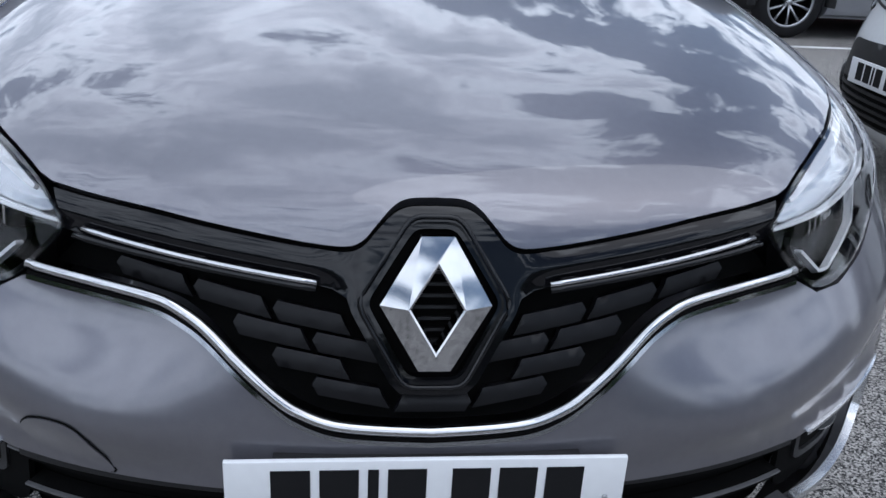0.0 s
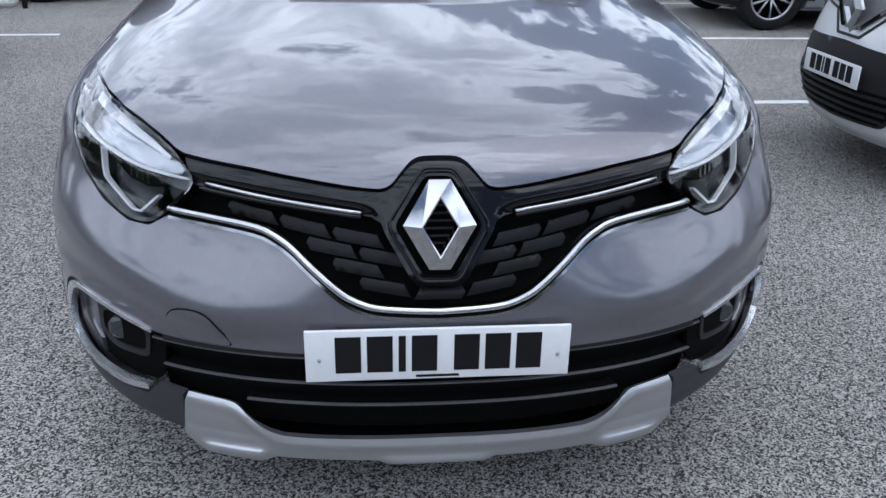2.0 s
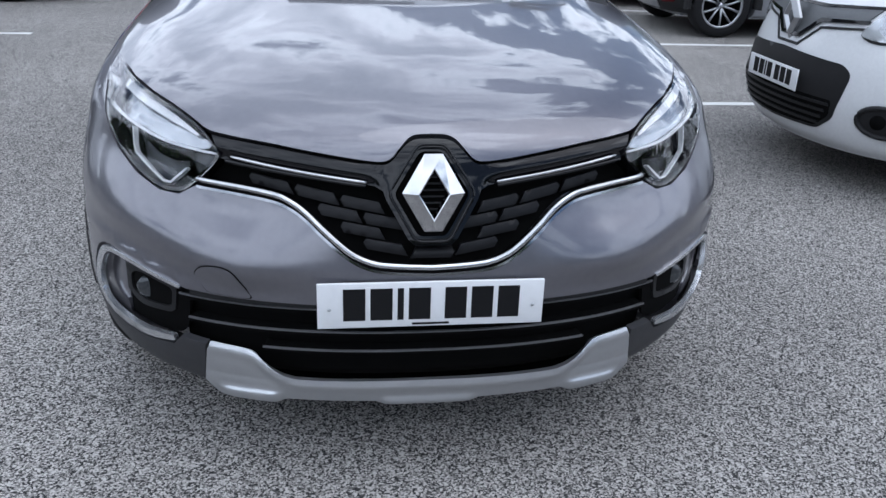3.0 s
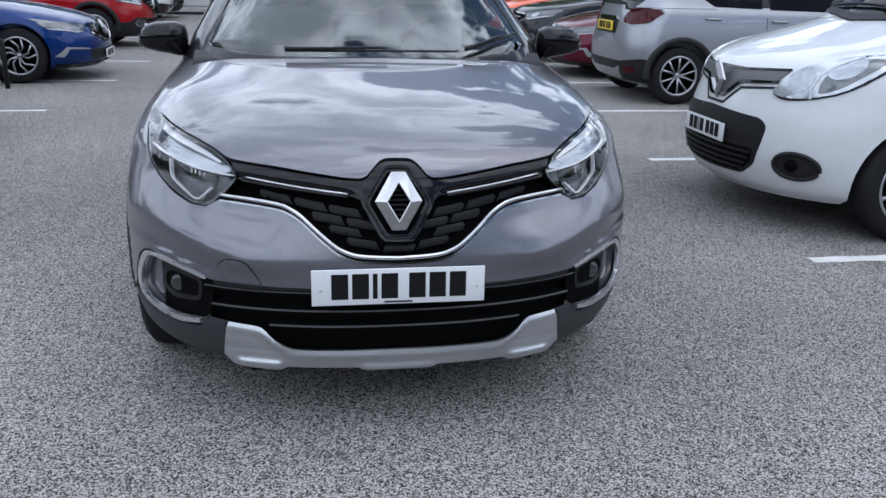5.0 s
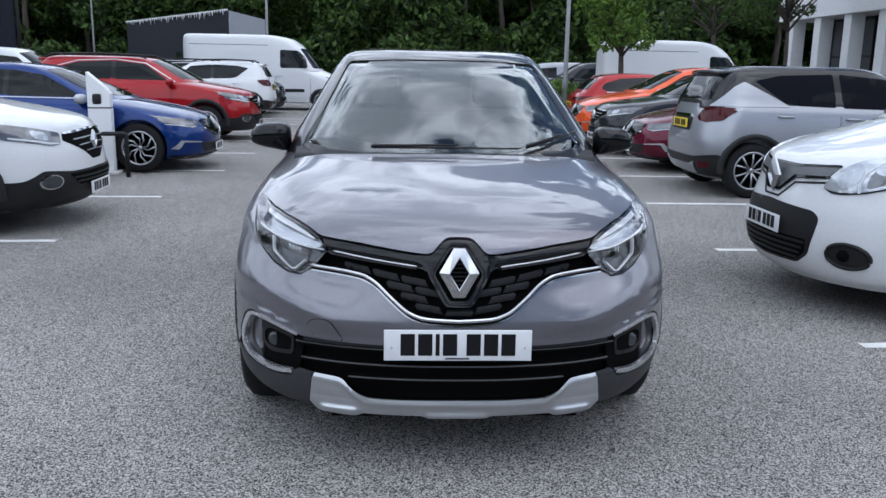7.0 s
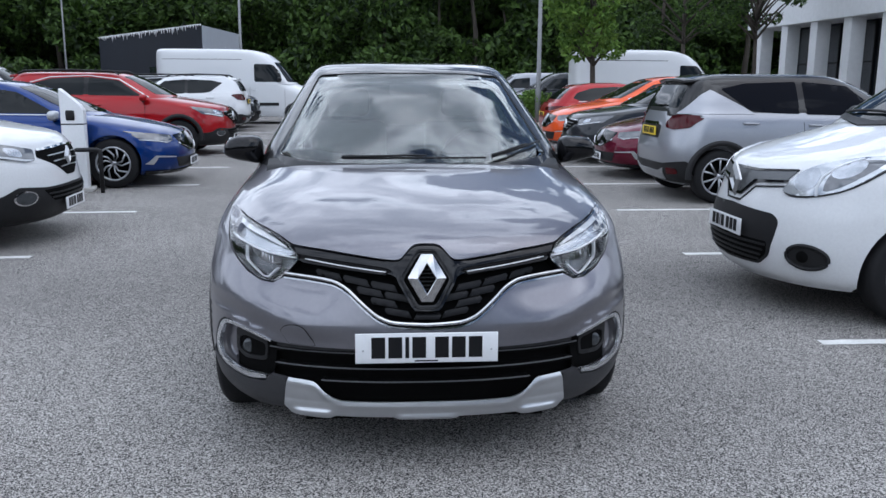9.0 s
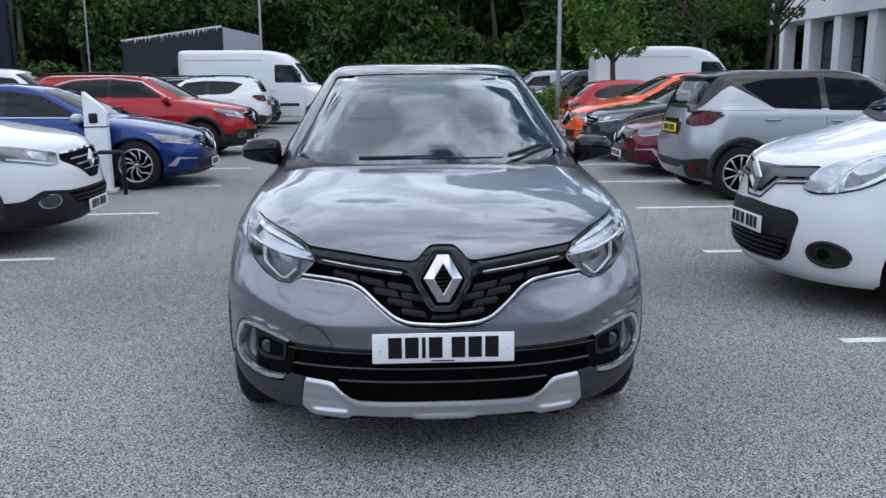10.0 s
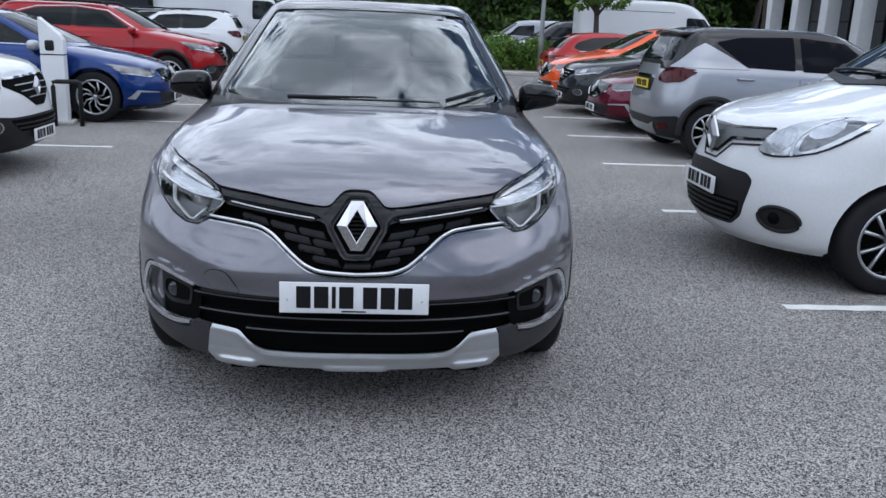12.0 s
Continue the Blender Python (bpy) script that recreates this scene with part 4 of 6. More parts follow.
def bay_van(paint_name="white_paint"):
    """A small panel van with a V of grille below the bonnet."""
    def add(top, surf, s):
        bm = bmesh.new()
        for x0, x1 in ((-0.5, 0.28), (0.1, 0.62)):
            pts = [surf["front"](x0 + (x1 - x0) * i / 10, 1.235 + 0.02 * math.sin(i / 10 * 3.1)) for i in range(11)]
            tube(bm, [p + n * 0.02 for p, n in pts], 0.011, 6)
        part("wiper", bm, M["plastic"], top)
        for sx in (1, -1):
            rim = [surf["front"](sx * (0.668 + 0.092 * math.cos(a)), 0.4 + 0.072 * math.sin(a)) for a in [2 * math.pi * i / 28 for i in range(28)]]
            bm = bmesh.new()
            tube(bm, [p + n * 0.006 for p, n in rim], 0.012, 8, True)
            part("fog_ring", bm, M["plastic"], top)
            q, n = surf["front"](sx * 0.655, 0.4)
            bm = bmesh.new()
            lathe(bm, [(0.001, -0.012), (0.035, -0.008), (0.042, 0.01)], 20, "y")
            ob = part("fog_lamp", bm, M["void"], top)
            ob.matrix_basis = Matrix.Translation(q) @ n.to_track_quat("-Y", "Z").to_matrix().to_4x4()
    return dict(name="parked_van", category="van", L=4.28, W=0.915, r=0.32, wheels=(0.84, 3.54), paint=paint_name, spokes=5, nose=0.85, nose_p=2.3, half=HALF_CAR,
                nose_z=[(0.19, 0.1), (0.3, 0.03), (0.45, 0.0), (0.62, 0.02), (0.75, 0.06), (0.88, 0.1), (0.95, 0.16), (1.02, 0.33), (1.1, 0.62), (1.16, 0.83), (1.2, 0.98)],
                tail_z=[(0.19, 0.15), (0.35, 0.03), (1.2, 0.02)], tail=0.2,
                cabin=[(1.15, 0.9, 4.24, 0.86), (1.25, 1.03, 4.23, 0.83), (1.45, 1.33, 4.2, 0.78), (1.65, 1.65, 4.16, 0.73), (1.76, 1.9, 4.1, 0.68), (1.8, 2.2, 4.0, 0.6), (1.81, 2.6, 3.6, 0.3)],
                mirrors=(0.98, 1.45, 1.22), mirror_paint="plastic", handles=((2.25, 1.0),), gaps=(1.4, 2.55),
                panels=[
                    ("sides", "side_window", "tint", rounded([(1.45, 1.22), (1.82, 1.56), (2.45, 1.62), (2.45, 1.2)], 0.05), {}),
                    ("front", "windscreen", "tint", rounded([(-0.74, 1.25), (-0.62, 1.66), (0, 1.71), (0.62, 1.66), (0.74, 1.25), (0, 1.2)], 0.04), {}),
                    ("front", "cowl", "plastic", rounded([(-0.76, 1.215), (-0.74, 1.25), (0, 1.2), (0.74, 1.25), (0.76, 1.215), (0, 1.17)], 0.01), dict(off=0.01)),
                    ("front", "headlight", "lamp_glass", curve_through([(0.462, 0.792), (0.5, 0.865), (0.55, 0.935), (0.63, 0.99), (0.73, 1.02), (0.79, 1.01), (0.81, 0.95), (0.79, 0.88), (0.73, 0.812), (0.61, 0.772), (0.52, 0.77)], 3, True), dict(mirror=1, step=0.025, off=0.012)),
                    ("front", "lamp_bowl", "lamp_silver", [(0.575 + 0.06 * math.cos(a), 0.865 + 0.07 * math.sin(a)) for a in [2 * math.pi * i / 20 for i in range(20)]], dict(mirror=1, step=0.02, off=0.015)),
                    ("front", "lamp_bowl", "lamp_silver", [(0.71 + 0.05 * math.cos(a), 0.935 + 0.05 * math.sin(a)) for a in [2 * math.pi * i / 20 for i in range(20)]], dict(mirror=1, step=0.02, off=0.015)),
                    ("front", "headlight_seal", "plastic", curve_through([(0.455, 0.79), (0.51, 0.758), (0.61, 0.76), (0.735, 0.803), (0.8, 0.875), (0.82, 0.95), (0.81, 0.95), (0.79, 0.878), (0.73, 0.81), (0.61, 0.77), (0.515, 0.77)], 2, True), dict(mirror=1, step=0.03, off=0.006)),
                    ("front", "grille", "dark_grey_bar", rounded([(-0.5, 0.91), (-0.2, 0.885), (0, 0.885), (0.2, 0.885), (0.5, 0.91), (0.46, 0.845), (0.2, 0.82), (0.075, 0.725), (-0.075, 0.725), (-0.2, 0.82), (-0.46, 0.845)], 0.02), dict(step=0.03, off=0.008)),
                    ("front", "grille_edge", "gloss_black", rounded([(-0.48, 0.852), (-0.2, 0.83), (-0.08, 0.735), (0.08, 0.735), (0.2, 0.83), (0.48, 0.852), (0.47, 0.838), (0.21, 0.812), (0.085, 0.715), (-0.085, 0.715), (-0.21, 0.812), (-0.47, 0.838)], 0.006), dict(step=0.03, off=0.014)),
                    ("front", "grille_edge", "gloss_black", rounded([(-0.5, 0.92), (-0.2, 0.896), (0.2, 0.896), (0.5, 0.92), (0.5, 0.908), (0.2, 0.884), (-0.2, 0.884), (-0.5, 0.908)], 0.004), dict(step=0.03, off=0.012)),
                    ("front", "grille_edge", "plastic", rounded([(-0.47, 0.82), (-0.215, 0.792), (-0.095, 0.69), (0.095, 0.69), (0.215, 0.792), (0.47, 0.82), (0.468, 0.808), (0.22, 0.78), (0.1, 0.676), (-0.1, 0.676), (-0.22, 0.78), (-0.468, 0.808)], 0.006), dict(step=0.03, off=0.005)),
                    ("front", "lamp_cell", "lamp_dark", curve_through([(0.672, 0.81), (0.73, 0.835), (0.772, 0.89), (0.79, 0.95), (0.775, 0.99), (0.71, 0.99), (0.672, 0.93)], 3, True), dict(mirror=1, step=0.02, off=0.0135)),
                    ("front", "lamp_divider", "white_bar", band([(0.652, 0.775), (0.64, 0.83), (0.645, 0.89), (0.665, 0.95), (0.69, 1.0)], 0.012), dict(mirror=1, step=0.02, off=0.017)),
                    ("front", "lower_grille", "plastic", rounded([(-0.5, 0.6), (-0.45, 0.64), (0, 0.66), (0.45, 0.64), (0.505, 0.6), (0.495, 0.5), (0.46, 0.37), (0.37, 0.3), (0, 0.285), (-0.37, 0.3), (-0.46, 0.37), (-0.5, 0.5)], 0.03), dict(step=0.04, off=0.004)),
                    ("front", "lower_mouth", "void", rounded([(-0.45, 0.46), (0, 0.465), (0.45, 0.46), (0.44, 0.38), (0.36, 0.315), (0, 0.3), (-0.36, 0.315), (-0.44, 0.38)], 0.02), dict(step=0.05, off=0.006)),
                ] + [("front", "grille_bar", "plastic", [(-0.44 + 0.02 * k, 0.445 - 0.034 * k), (0.44 - 0.02 * k, 0.445 - 0.034 * k), (0.44 - 0.02 * k, 0.431 - 0.034 * k), (-0.44 + 0.02 * k, 0.431 - 0.034 * k)], dict(step=0.06, off=0.014)) for k in range(4)] + [
                    ("front", "fog_recess", "plastic", [(0.668 + 0.088 * math.cos(a), 0.4 + 0.068 * math.sin(a)) for a in [2 * math.pi * i / 28 for i in range(28)]], dict(mirror=1, step=0.03, off=0.003)),
                ], plates=(((0, -0.018, 0.52), 0, False),), extra=[add, chrome_lozenge(0, 0.038, 0.815, 4, 1.4)])


def big_van():
    s = bay_van()
    s.update(L=5.55, W=1.03, r=0.345, wheels=(0.85, 4.5), mirrors=(1.15, 1.35, 1.5), handles=((2.15, 1.15),), gaps=(1.2, 2.35),
             nose_z=[(0.25, 0.1), (0.4, 0.0), (0.8, 0.05), (1.0, 0.12), (1.12, 0.3), (1.25, 0.6), (1.35, 0.85)], tail_z=[(0.25, 0.1), (0.5, 0.0), (1.35, 0.0)], tail=0.15,
             half=[(0, 0.96), (0.3, 1.0), (1, 0.985)],
             cabin=[(1.3, 0.8, 5.5, 1.01), (1.6, 1.03, 5.5, 0.99), (2.1, 1.45, 5.5, 0.95), (2.36, 1.85, 5.48, 0.91), (2.46, 2.3, 5.4, 0.82), (2.5, 2.8, 5.2, 0.4)],
             panels=[("sides", "side_window", "tint", rounded([(1.3, 1.4), (1.35, 1.72), (1.6, 1.98), (2.2, 2.0), (2.2, 1.4)], 0.08), {}),
                     ("sides", "rub_strip", "plastic", rounded([(1.4, 0.62), (4.0, 0.62), (4.0, 0.72), (1.4, 0.72)], 0.02), dict(off=0.015)),
                     ("sides", "door_rail", "void", [(2.6, 2.13), (5.2, 2.13), (5.2, 2.145), (2.6, 2.145)], dict(off=0.003, thick=0.002)),
                     ("front", "windscreen", "tint", rounded([(-0.85, 1.4), (-0.75, 2.05), (0.75, 2.05), (0.85, 1.4)], 0.06), {}),
                     ("front", "headlight", "lamp_glass", rounded([(0.55, 0.85), (0.6, 1.0), (0.9, 1.15), (0.95, 0.9)], 0.03), dict(mirror=1)),
                     ("front", "grille", "plastic", rounded([(-0.5, 0.95), (0.5, 0.95), (0.4, 0.7), (-0.4, 0.7)], 0.03), {})],
             plates=(((0, -0.02, 0.5), 0, False),), extra=[])
    return s


M["lamp_dark"] = material("dark_headlamp_glass", (0.13, 0.135, 0.145), 0.14, 0.5, coat=1.0, vary=0.25, scale=30)
M["lamp_glass"] = material("headlamp_glass", (0.5, 0.525, 0.55), 0.14, 0.6, coat=1.0, vary=0.1, scale=22)
M["white_bar"] = material("pale_light_guide", (0.55, 0.57, 0.6), 0.2, coat=0.5, vary=0.02, scale=60)
M["fog_lens"] = material("fog_lamp_glass", (0.07, 0.075, 0.08), 0.12, 0.4, coat=0.0, vary=0.4, scale=150)
M["dark_grey_bar"] = material("grey_grille_bar", (0.12, 0.125, 0.13), 0.4, 0.4, vary=0.1, scale=80)
M["satin_mirror"] = material("satin_mirror_cap", (0.45, 0.46, 0.48), 0.35, 0.6, vary=0.05, scale=80)


# ---- the grey small SUV in the aisle ----
# the nose: how far back the middle lies, the half width and the depth of the corner at each height
NOSE = [(0.18, 0.13), (0.24, 0.06), (0.30, 0.03), (0.38, 0.01), (0.47, 0.004), (0.56, 0.008), (0.64, 0.025), (0.72, 0.05), (0.80, 0.08), (0.86, 0.105),
        (0.90, 0.15), (0.95, 0.26), (1.0, 0.45), (1.05, 0.74), (1.09, 1.0), (1.12, 1.3)]
HALF = [(0.18, 0.80), (0.3, 0.87), (0.45, 0.888), (0.6, 0.888), (0.75, 0.878), (0.86, 0.862), (0.95, 0.83), (1.0, 0.80), (1.05, 0.77), (1.12, 0.74)]
DEEP = [(0.2, 0.66), (0.86, 0.68), (1.0, 0.75), (1.12, 0.8)]
BEND = 2.4


def ease(t):
    t = min(max(t, 0.0), 1.0)
    return t * t * (3 - 2 * t)


def bonnet_line():
    """The middle line from grille to screen, faired so that its bend changes slowly: heights over depths."""
    depth = np.linspace(0.004, 1.6, 1601)
    zs = np.linspace(0.47, 1.12, 1301)
    ys = np.array([smooth_list(NOSE, z) for z in zs])
    end = (zs[-1] - zs[-40]) / (ys[-1] - ys[-40])
    rise = lambda y: np.where(y > ys[-1], zs[-1] + (y - ys[-1]) * end, np.interp(y, ys, zs))
    sigma = 0.07 * np.clip((depth - 0.1) / 0.2, 0, 1) ** 1.5
    out, total = np.zeros_like(depth), 0.0
    for k in np.linspace(-2.2, 2.2, 23):
        w = math.exp(-k * k / 2)
        out += w * rise(depth + sigma * k)
        total += w
    return np.maximum.accumulate(out / total), depth


LINE_Z, LINE_Y = bonnet_line()


def swell(x, z):
    """How far the bumper stands proud: a shoulder below the headlight and a brow over the fog lamp."""
    a = abs(x)
    crest = 0.6 + 0.085 * ease((a - 0.42) / 0.42)
    if z > crest:
        t = (z - crest) / 0.14
        c = 1 - 1.25 * ease(t) + 0.25 * ease((t - 1) / 0.5)
    else:
        c = 1 - ease((crest - z) / 0.075)
    brow = math.exp(-((z - 0.535 - 0.26 * (a - 0.57)) / 0.02) ** 2) * ease((a - 0.5) / 0.16)
    return 0.027 * c * ease((a - 0.16) / 0.3) + 0.011 * brow


def nose_y(x, z):
    q = min(abs(x) / smooth_list(HALF, z), 0.9999)
    mid = float(np.interp(z, LINE_Z, LINE_Y)) if z > 0.87 else smooth_list(NOSE, z)
    y = mid + smooth_list(DEEP, z) * (1 - (1 - q ** BEND) ** (1 / BEND))
    return y - (swell(x, z) if z < 0.9 else 0.0)


def nose_front(x, z):
    e = 0.002
    fx = (nose_y(x + e, z) - nose_y(x - e, z)) / (2 * e)
    fz = (nose_y(x, z + e) - nose_y(x, z - e)) / (2 * e)
    return Vector((x, nose_y(x, z), z)), Vector((fx, -1, fz)).normalized()


def nose_top(x, y):
    lo, hi = 0.7, 1.118
    for _ in range(26):
        mid = (lo + hi) / 2
        lo, hi = (mid, hi) if nose_y(x, mid) < y else (lo, mid)
    return nose_front(x, lo)


def fin_front(x, z, up):
    """A grille fin: its lower half upright, its upper half leaning back."""
    p, n = nose_front(x, z)
    return p + Vector((0, 1.1 * max(0.0, up - 0.012) - 0.15 * up, 0)), n


def trim_front(x, z):
    """The gloss trim beside the badge, rounded between the bonnet lip and the chrome strip."""
    def yy(x, z):
        a = abs(x)
        low, high = 0.79 + 0.126 * (a - 0.15), lerp_list([(p.x, p.y - 0.007) for p in LIP], a)
        t = min(max(2 * (z - low) / (high - low) - 1, -1.3), 1.3)
        return nose_y(x, z) + 0.006 * t * t * ease((a - 0.1) / 0.07)
    e = 0.002
    fx, fz = (yy(x + e, z) - yy(x - e, z)) / (2 * e), (yy(x, z + e) - yy(x, z - e)) / (2 * e)
    return Vector((x, yy(x, z), z)), Vector((fx, -1, fz)).normalized()


def both(pts):
    """A half outline from the middle outwards, or any open line with x over 0, mirrored into a whole one."""
    return [Vector((-p[0], p[1])) for p in reversed(pts)] + [Vector(p) for p in pts if p[0] > 1e-6]


def flipped(pts):
    return [Vector((-p[0], p[1])) for p in pts]


LIP = curve_through([(0, 0.885), (0.035, 0.8835), (0.056, 0.875), (0.075, 0.857), (0.092, 0.839), (0.113, 0.8315), (0.155, 0.834), (0.225, 0.843), (0.3, 0.853), (0.36, 0.861), (0.44, 0.868), (0.492, 0.873)], 5)
CHROME = curve_through([(0, 0.603), (0.078, 0.6065), (0.13, 0.612), (0.17, 0.626), (0.2, 0.645), (0.248, 0.686), (0.286, 0.72), (0.318, 0.74), (0.355, 0.753), (0.44, 0.763), (0.527, 0.768)], 5)
LAMP = curve_through([(0.476, 0.826), (0.495, 0.856), (0.518, 0.877), (0.572, 0.9), (0.64, 0.917), (0.70, 0.931), (0.745, 0.943), (0.782, 0.951), (0.789, 0.93), (0.775, 0.903), (0.763, 0.86), (0.748, 0.83),
                      (0.722, 0.80), (0.672, 0.765), (0.617, 0.741), (0.572, 0.739), (0.54, 0.757), (0.505, 0.789)], 3, True)
FOG = rounded([(0.572, 0.523), (0.66, 0.555), (0.765, 0.575), (0.803, 0.545), (0.83, 0.46), (0.822, 0.395), (0.76, 0.366), (0.68, 0.355), (0.612, 0.362), (0.59, 0.392)], 0.02, 3)
SKID = [(0, 0.307), (0.13, 0.306), (0.295, 0.306), (0.335, 0.311), (0.36, 0.322), (0.388, 0.344), (0.41, 0.366), (0.436, 0.376), (0.518, 0.381)]


def hero_shell():
    """The body behind the skins: slices at heights, each a closed line round the car."""
    L, bm, rings = 4.12, bmesh.new(), []
    zs = [0.2, 0.215, 0.24] + [0.28 + 0.034 * i for i in range(25)]
    for z in zs:
        W = smooth_list(HALF, z)
        pull = 0.03 if z < 0.22 else 0.0
        row = []
        tail = smooth_list([(0.2, 0.2), (0.35, 0.05), (0.6, 0.0), (0.85, 0.04), (1.1, 0.1)], z)
        half = []
        for i in range(34):
            a = (i + 0.5) / 34
            x = W * math.sin(a * math.pi / 2) ** 0.8 * 0.998
            y = nose_y(x, z)
            if x < 0.74 and y < 1.06:
                y += (0.17 if z < 0.86 else 0.125) * min(1, (0.74 - x) / 0.04)
            elif y < 0.5:
                y += 0.03
                x -= 0.012
            half.append((x - pull, y + pull))
        y1, y2 = half[-1][1], L - 0.5
        for i in range(1, 24):
            t = i / 24
            y = y1 + (y2 - y1) * t
            half.append((W * (1 + 0.004 * math.sin(math.pi * t)) - pull, y))
        for i in range(20):
            a = i / 19 * math.pi / 2
            half.append(((W - pull) * max(math.cos(a), 0.004) ** 0.62, y2 + (0.5 - tail - pull) * math.sin(a) ** 0.8))
        ring = [bm.verts.new((x, y, z)) for x, y in half] + [bm.verts.new((-x, y, z)) for x, y in reversed(half)]
        rings.append(ring)
    n = len(rings[0])
    for A, B in zip(rings, rings[1:]):
        for k in range(n):
            bm.faces.new((A[k], A[(k + 1) % n], B[(k + 1) % n], B[k]))
    bm.faces.new(list(reversed(rings[0])))
    bm.faces.new(rings[-1])
    bmesh.ops.recalc_face_normals(bm, faces=bm.faces)
    return bm


HERO_CABIN = [(1.06, 0.93, 4.02, 0.775), (1.13, 1.03, 4.0, 0.752), (1.3, 1.32, 3.92, 0.665), (1.46, 1.62, 3.8, 0.578), (1.515, 1.77, 3.68, 0.54), (1.545, 1.93, 3.55, 0.49), (1.56, 2.15, 3.35, 0.4), (1.566, 2.5, 3.1, 0.2)]


def prism(b, outline, axis, a0, a1):
    """A closed block: an outline in a plane, drawn out along an axis."""
    lo, hi = [], []
    for p in outline:
        lo.append(b.verts.new((p[0], a0, p[1]) if axis == "y" else (a0, p[0], p[1])))
        hi.append(b.verts.new((p[0], a1, p[1]) if axis == "y" else (a1, p[0], p[1])))
    fs = [b.faces.new(lo), b.faces.new(list(reversed(hi)))]
    for i in range(len(lo)):
        j = (i + 1) % len(lo)
        fs.append(b.faces.new((lo[j], lo[i], hi[i], hi[j])))
    bmesh.ops.recalc_face_normals(b, faces=fs)


def hero_car():
    top = new("small_suv")
    tagged(top, "grey metallic small SUV with black roof, standing in the aisle", "car")
    # body, wheel arches, cabin space
    shell = hero_shell()
    body = part("body", shell, M["grey_paint"], top)
    cuts = []
    for wy in (0.87, 3.476):
        for sx in (-1, 1):
            cuts.append(lambda b, wy=wy, sx=sx: bmesh.ops.create_cone(b, cap_ends=True, segments=48, radius1=0.375, radius2=0.375, depth=0.36,
                        matrix=Matrix.Translation((sx * 0.8, wy, 0.335)) @ Matrix.Rotation(math.pi / 2, 4, "Y")))
    carve(body, cuts)
    carve(body, [lambda b: prism(b, [(1.0, 1.0), (1.25, 1.0), (1.25, 0.5), (3.7, 0.5), (3.7, 1.3), (1.0, 1.3)], "x", -0.62, 0.62)])
    cab = cabin_shell(dict(cabin=HERO_CABIN, cab_e=4.5, cab_ey=9.0, bow=0.14))
    on_cab = {k: caster([cab], k) for k in ("front", "rear", "left", "right")}
    inner = cabin_shell(dict(cabin=[(z - 0.03, yf + 0.05, yr - 0.05, hw - 0.035) for z, yf, yr, hw in HERO_CABIN], cab_e=4.5, cab_ey=9.0, bow=0.14))
    roof = part("roof", cab, M["black_paint"], top, "gloss black roof and pillars")
    screen = rounded([(0, 1.502), (-0.25, 1.501), (-0.492, 1.488), (-0.655, 1.112), (-0.4, 1.09), (0, 1.085), (0.4, 1.09), (0.655, 1.112), (0.492, 1.488), (0.25, 1.501)], 0.02, 3)
    side_a = rounded([(1.5, 1.14), (1.86, 1.42), (2.2, 1.475), (2.42, 1.48), (2.42, 1.12)], 0.03, 3)
    side_b = rounded([(2.5, 1.12), (2.5, 1.48), (2.95, 1.465), (3.35, 1.4), (3.3, 1.16)], 0.03, 3)
    back = rounded([(-0.55, 1.17), (-0.5, 1.42), (0.5, 1.42), (0.55, 1.17)], 0.05, 3)
    tree_in = inner
    def hollow(b):
        me = bpy.data.meshes.new("hollow")
        tree_in.to_mesh(me)
        b.from_mesh(me)
        bpy.data.meshes.remove(me)
    carve(roof, [hollow])
    carve(roof, [lambda b: prism(b, screen, "y", 0.3, 2.2)])
    carve(roof, [lambda b: prism(b, side_a, "x", -2, 2)])
    carve(roof, [lambda b: prism(b, side_b, "x", -2, 2)])
    carve(roof, [lambda b: prism(b, back, "y", 3.2, 4.5)])
    inner.free()
    faired = fair(on_cab["front"], 0.07)
    ws = panel("windscreen", screen, faired, M["glass"], top, 0.004, 0.04, -0.004, exact=True)
    ws.visible_shadow = False
    # ceramic border of the windscreen
    frit = rounded([(0, 1.476), (-0.25, 1.475), (-0.465, 1.462), (-0.605, 1.165), (-0.38, 1.135), (0, 1.128), (0.38, 1.135), (0.605, 1.165), (0.465, 1.462), (0.25, 1.475)], 0.04, 3)
    panel("screen_border", screen, faired, M["frit"], ws, 0.001, 0.04, -0.0095, holes=(frit,))
    for o in (side_a, side_b):
        for k in ("left", "right"):
            panel("side_window", o, on_cab[k], M["glass"], top, 0.004, 0.06, -0.004).visible_shadow = False
    panel("rear_window", back, on_cab["rear"], M["tint"], top, 0.004, 0.06, -0.004)

    # skins on the nose
    seam_lip = [Vector((p.x, p.y - 0.007)) for p in LIP]
    # bonnet: front lip, along the headlights, then the wing seam
    edge = [nose_front(p.x, p.y)[0] for p in LIP]
    along = [nose_front(x, z)[0] for x, z in ((0.511, 0.879), (0.571, 0.9035), (0.64, 0.9205), (0.70, 0.9345), (0.744, 0.9465), (0.772, 0.955))]
    rear = [Vector((0.757, 0.85, 0)), Vector((0.738, 1.0, 0)), Vector((0.71, 1.085, 0)), Vector((0.5, 1.045, 0)), Vector((0.25, 1.01, 0)), Vector((0, 1.0, 0))]
    out = [(p.x, p.y) for p in edge + along + rear]
    bonnet = panel("bonnet", [Vector((-x, y)) for x, y in reversed(out[:-1]) if x > 1e-6] + [Vector(q) for q in out], nose_top, M["grey_paint"], top, 0.022, 0.03, 0.001, exact=True)
    # bumper and wing corners
    cheek_top = [Vector((p.x, p.y - 0.012)) for p in CHROME]
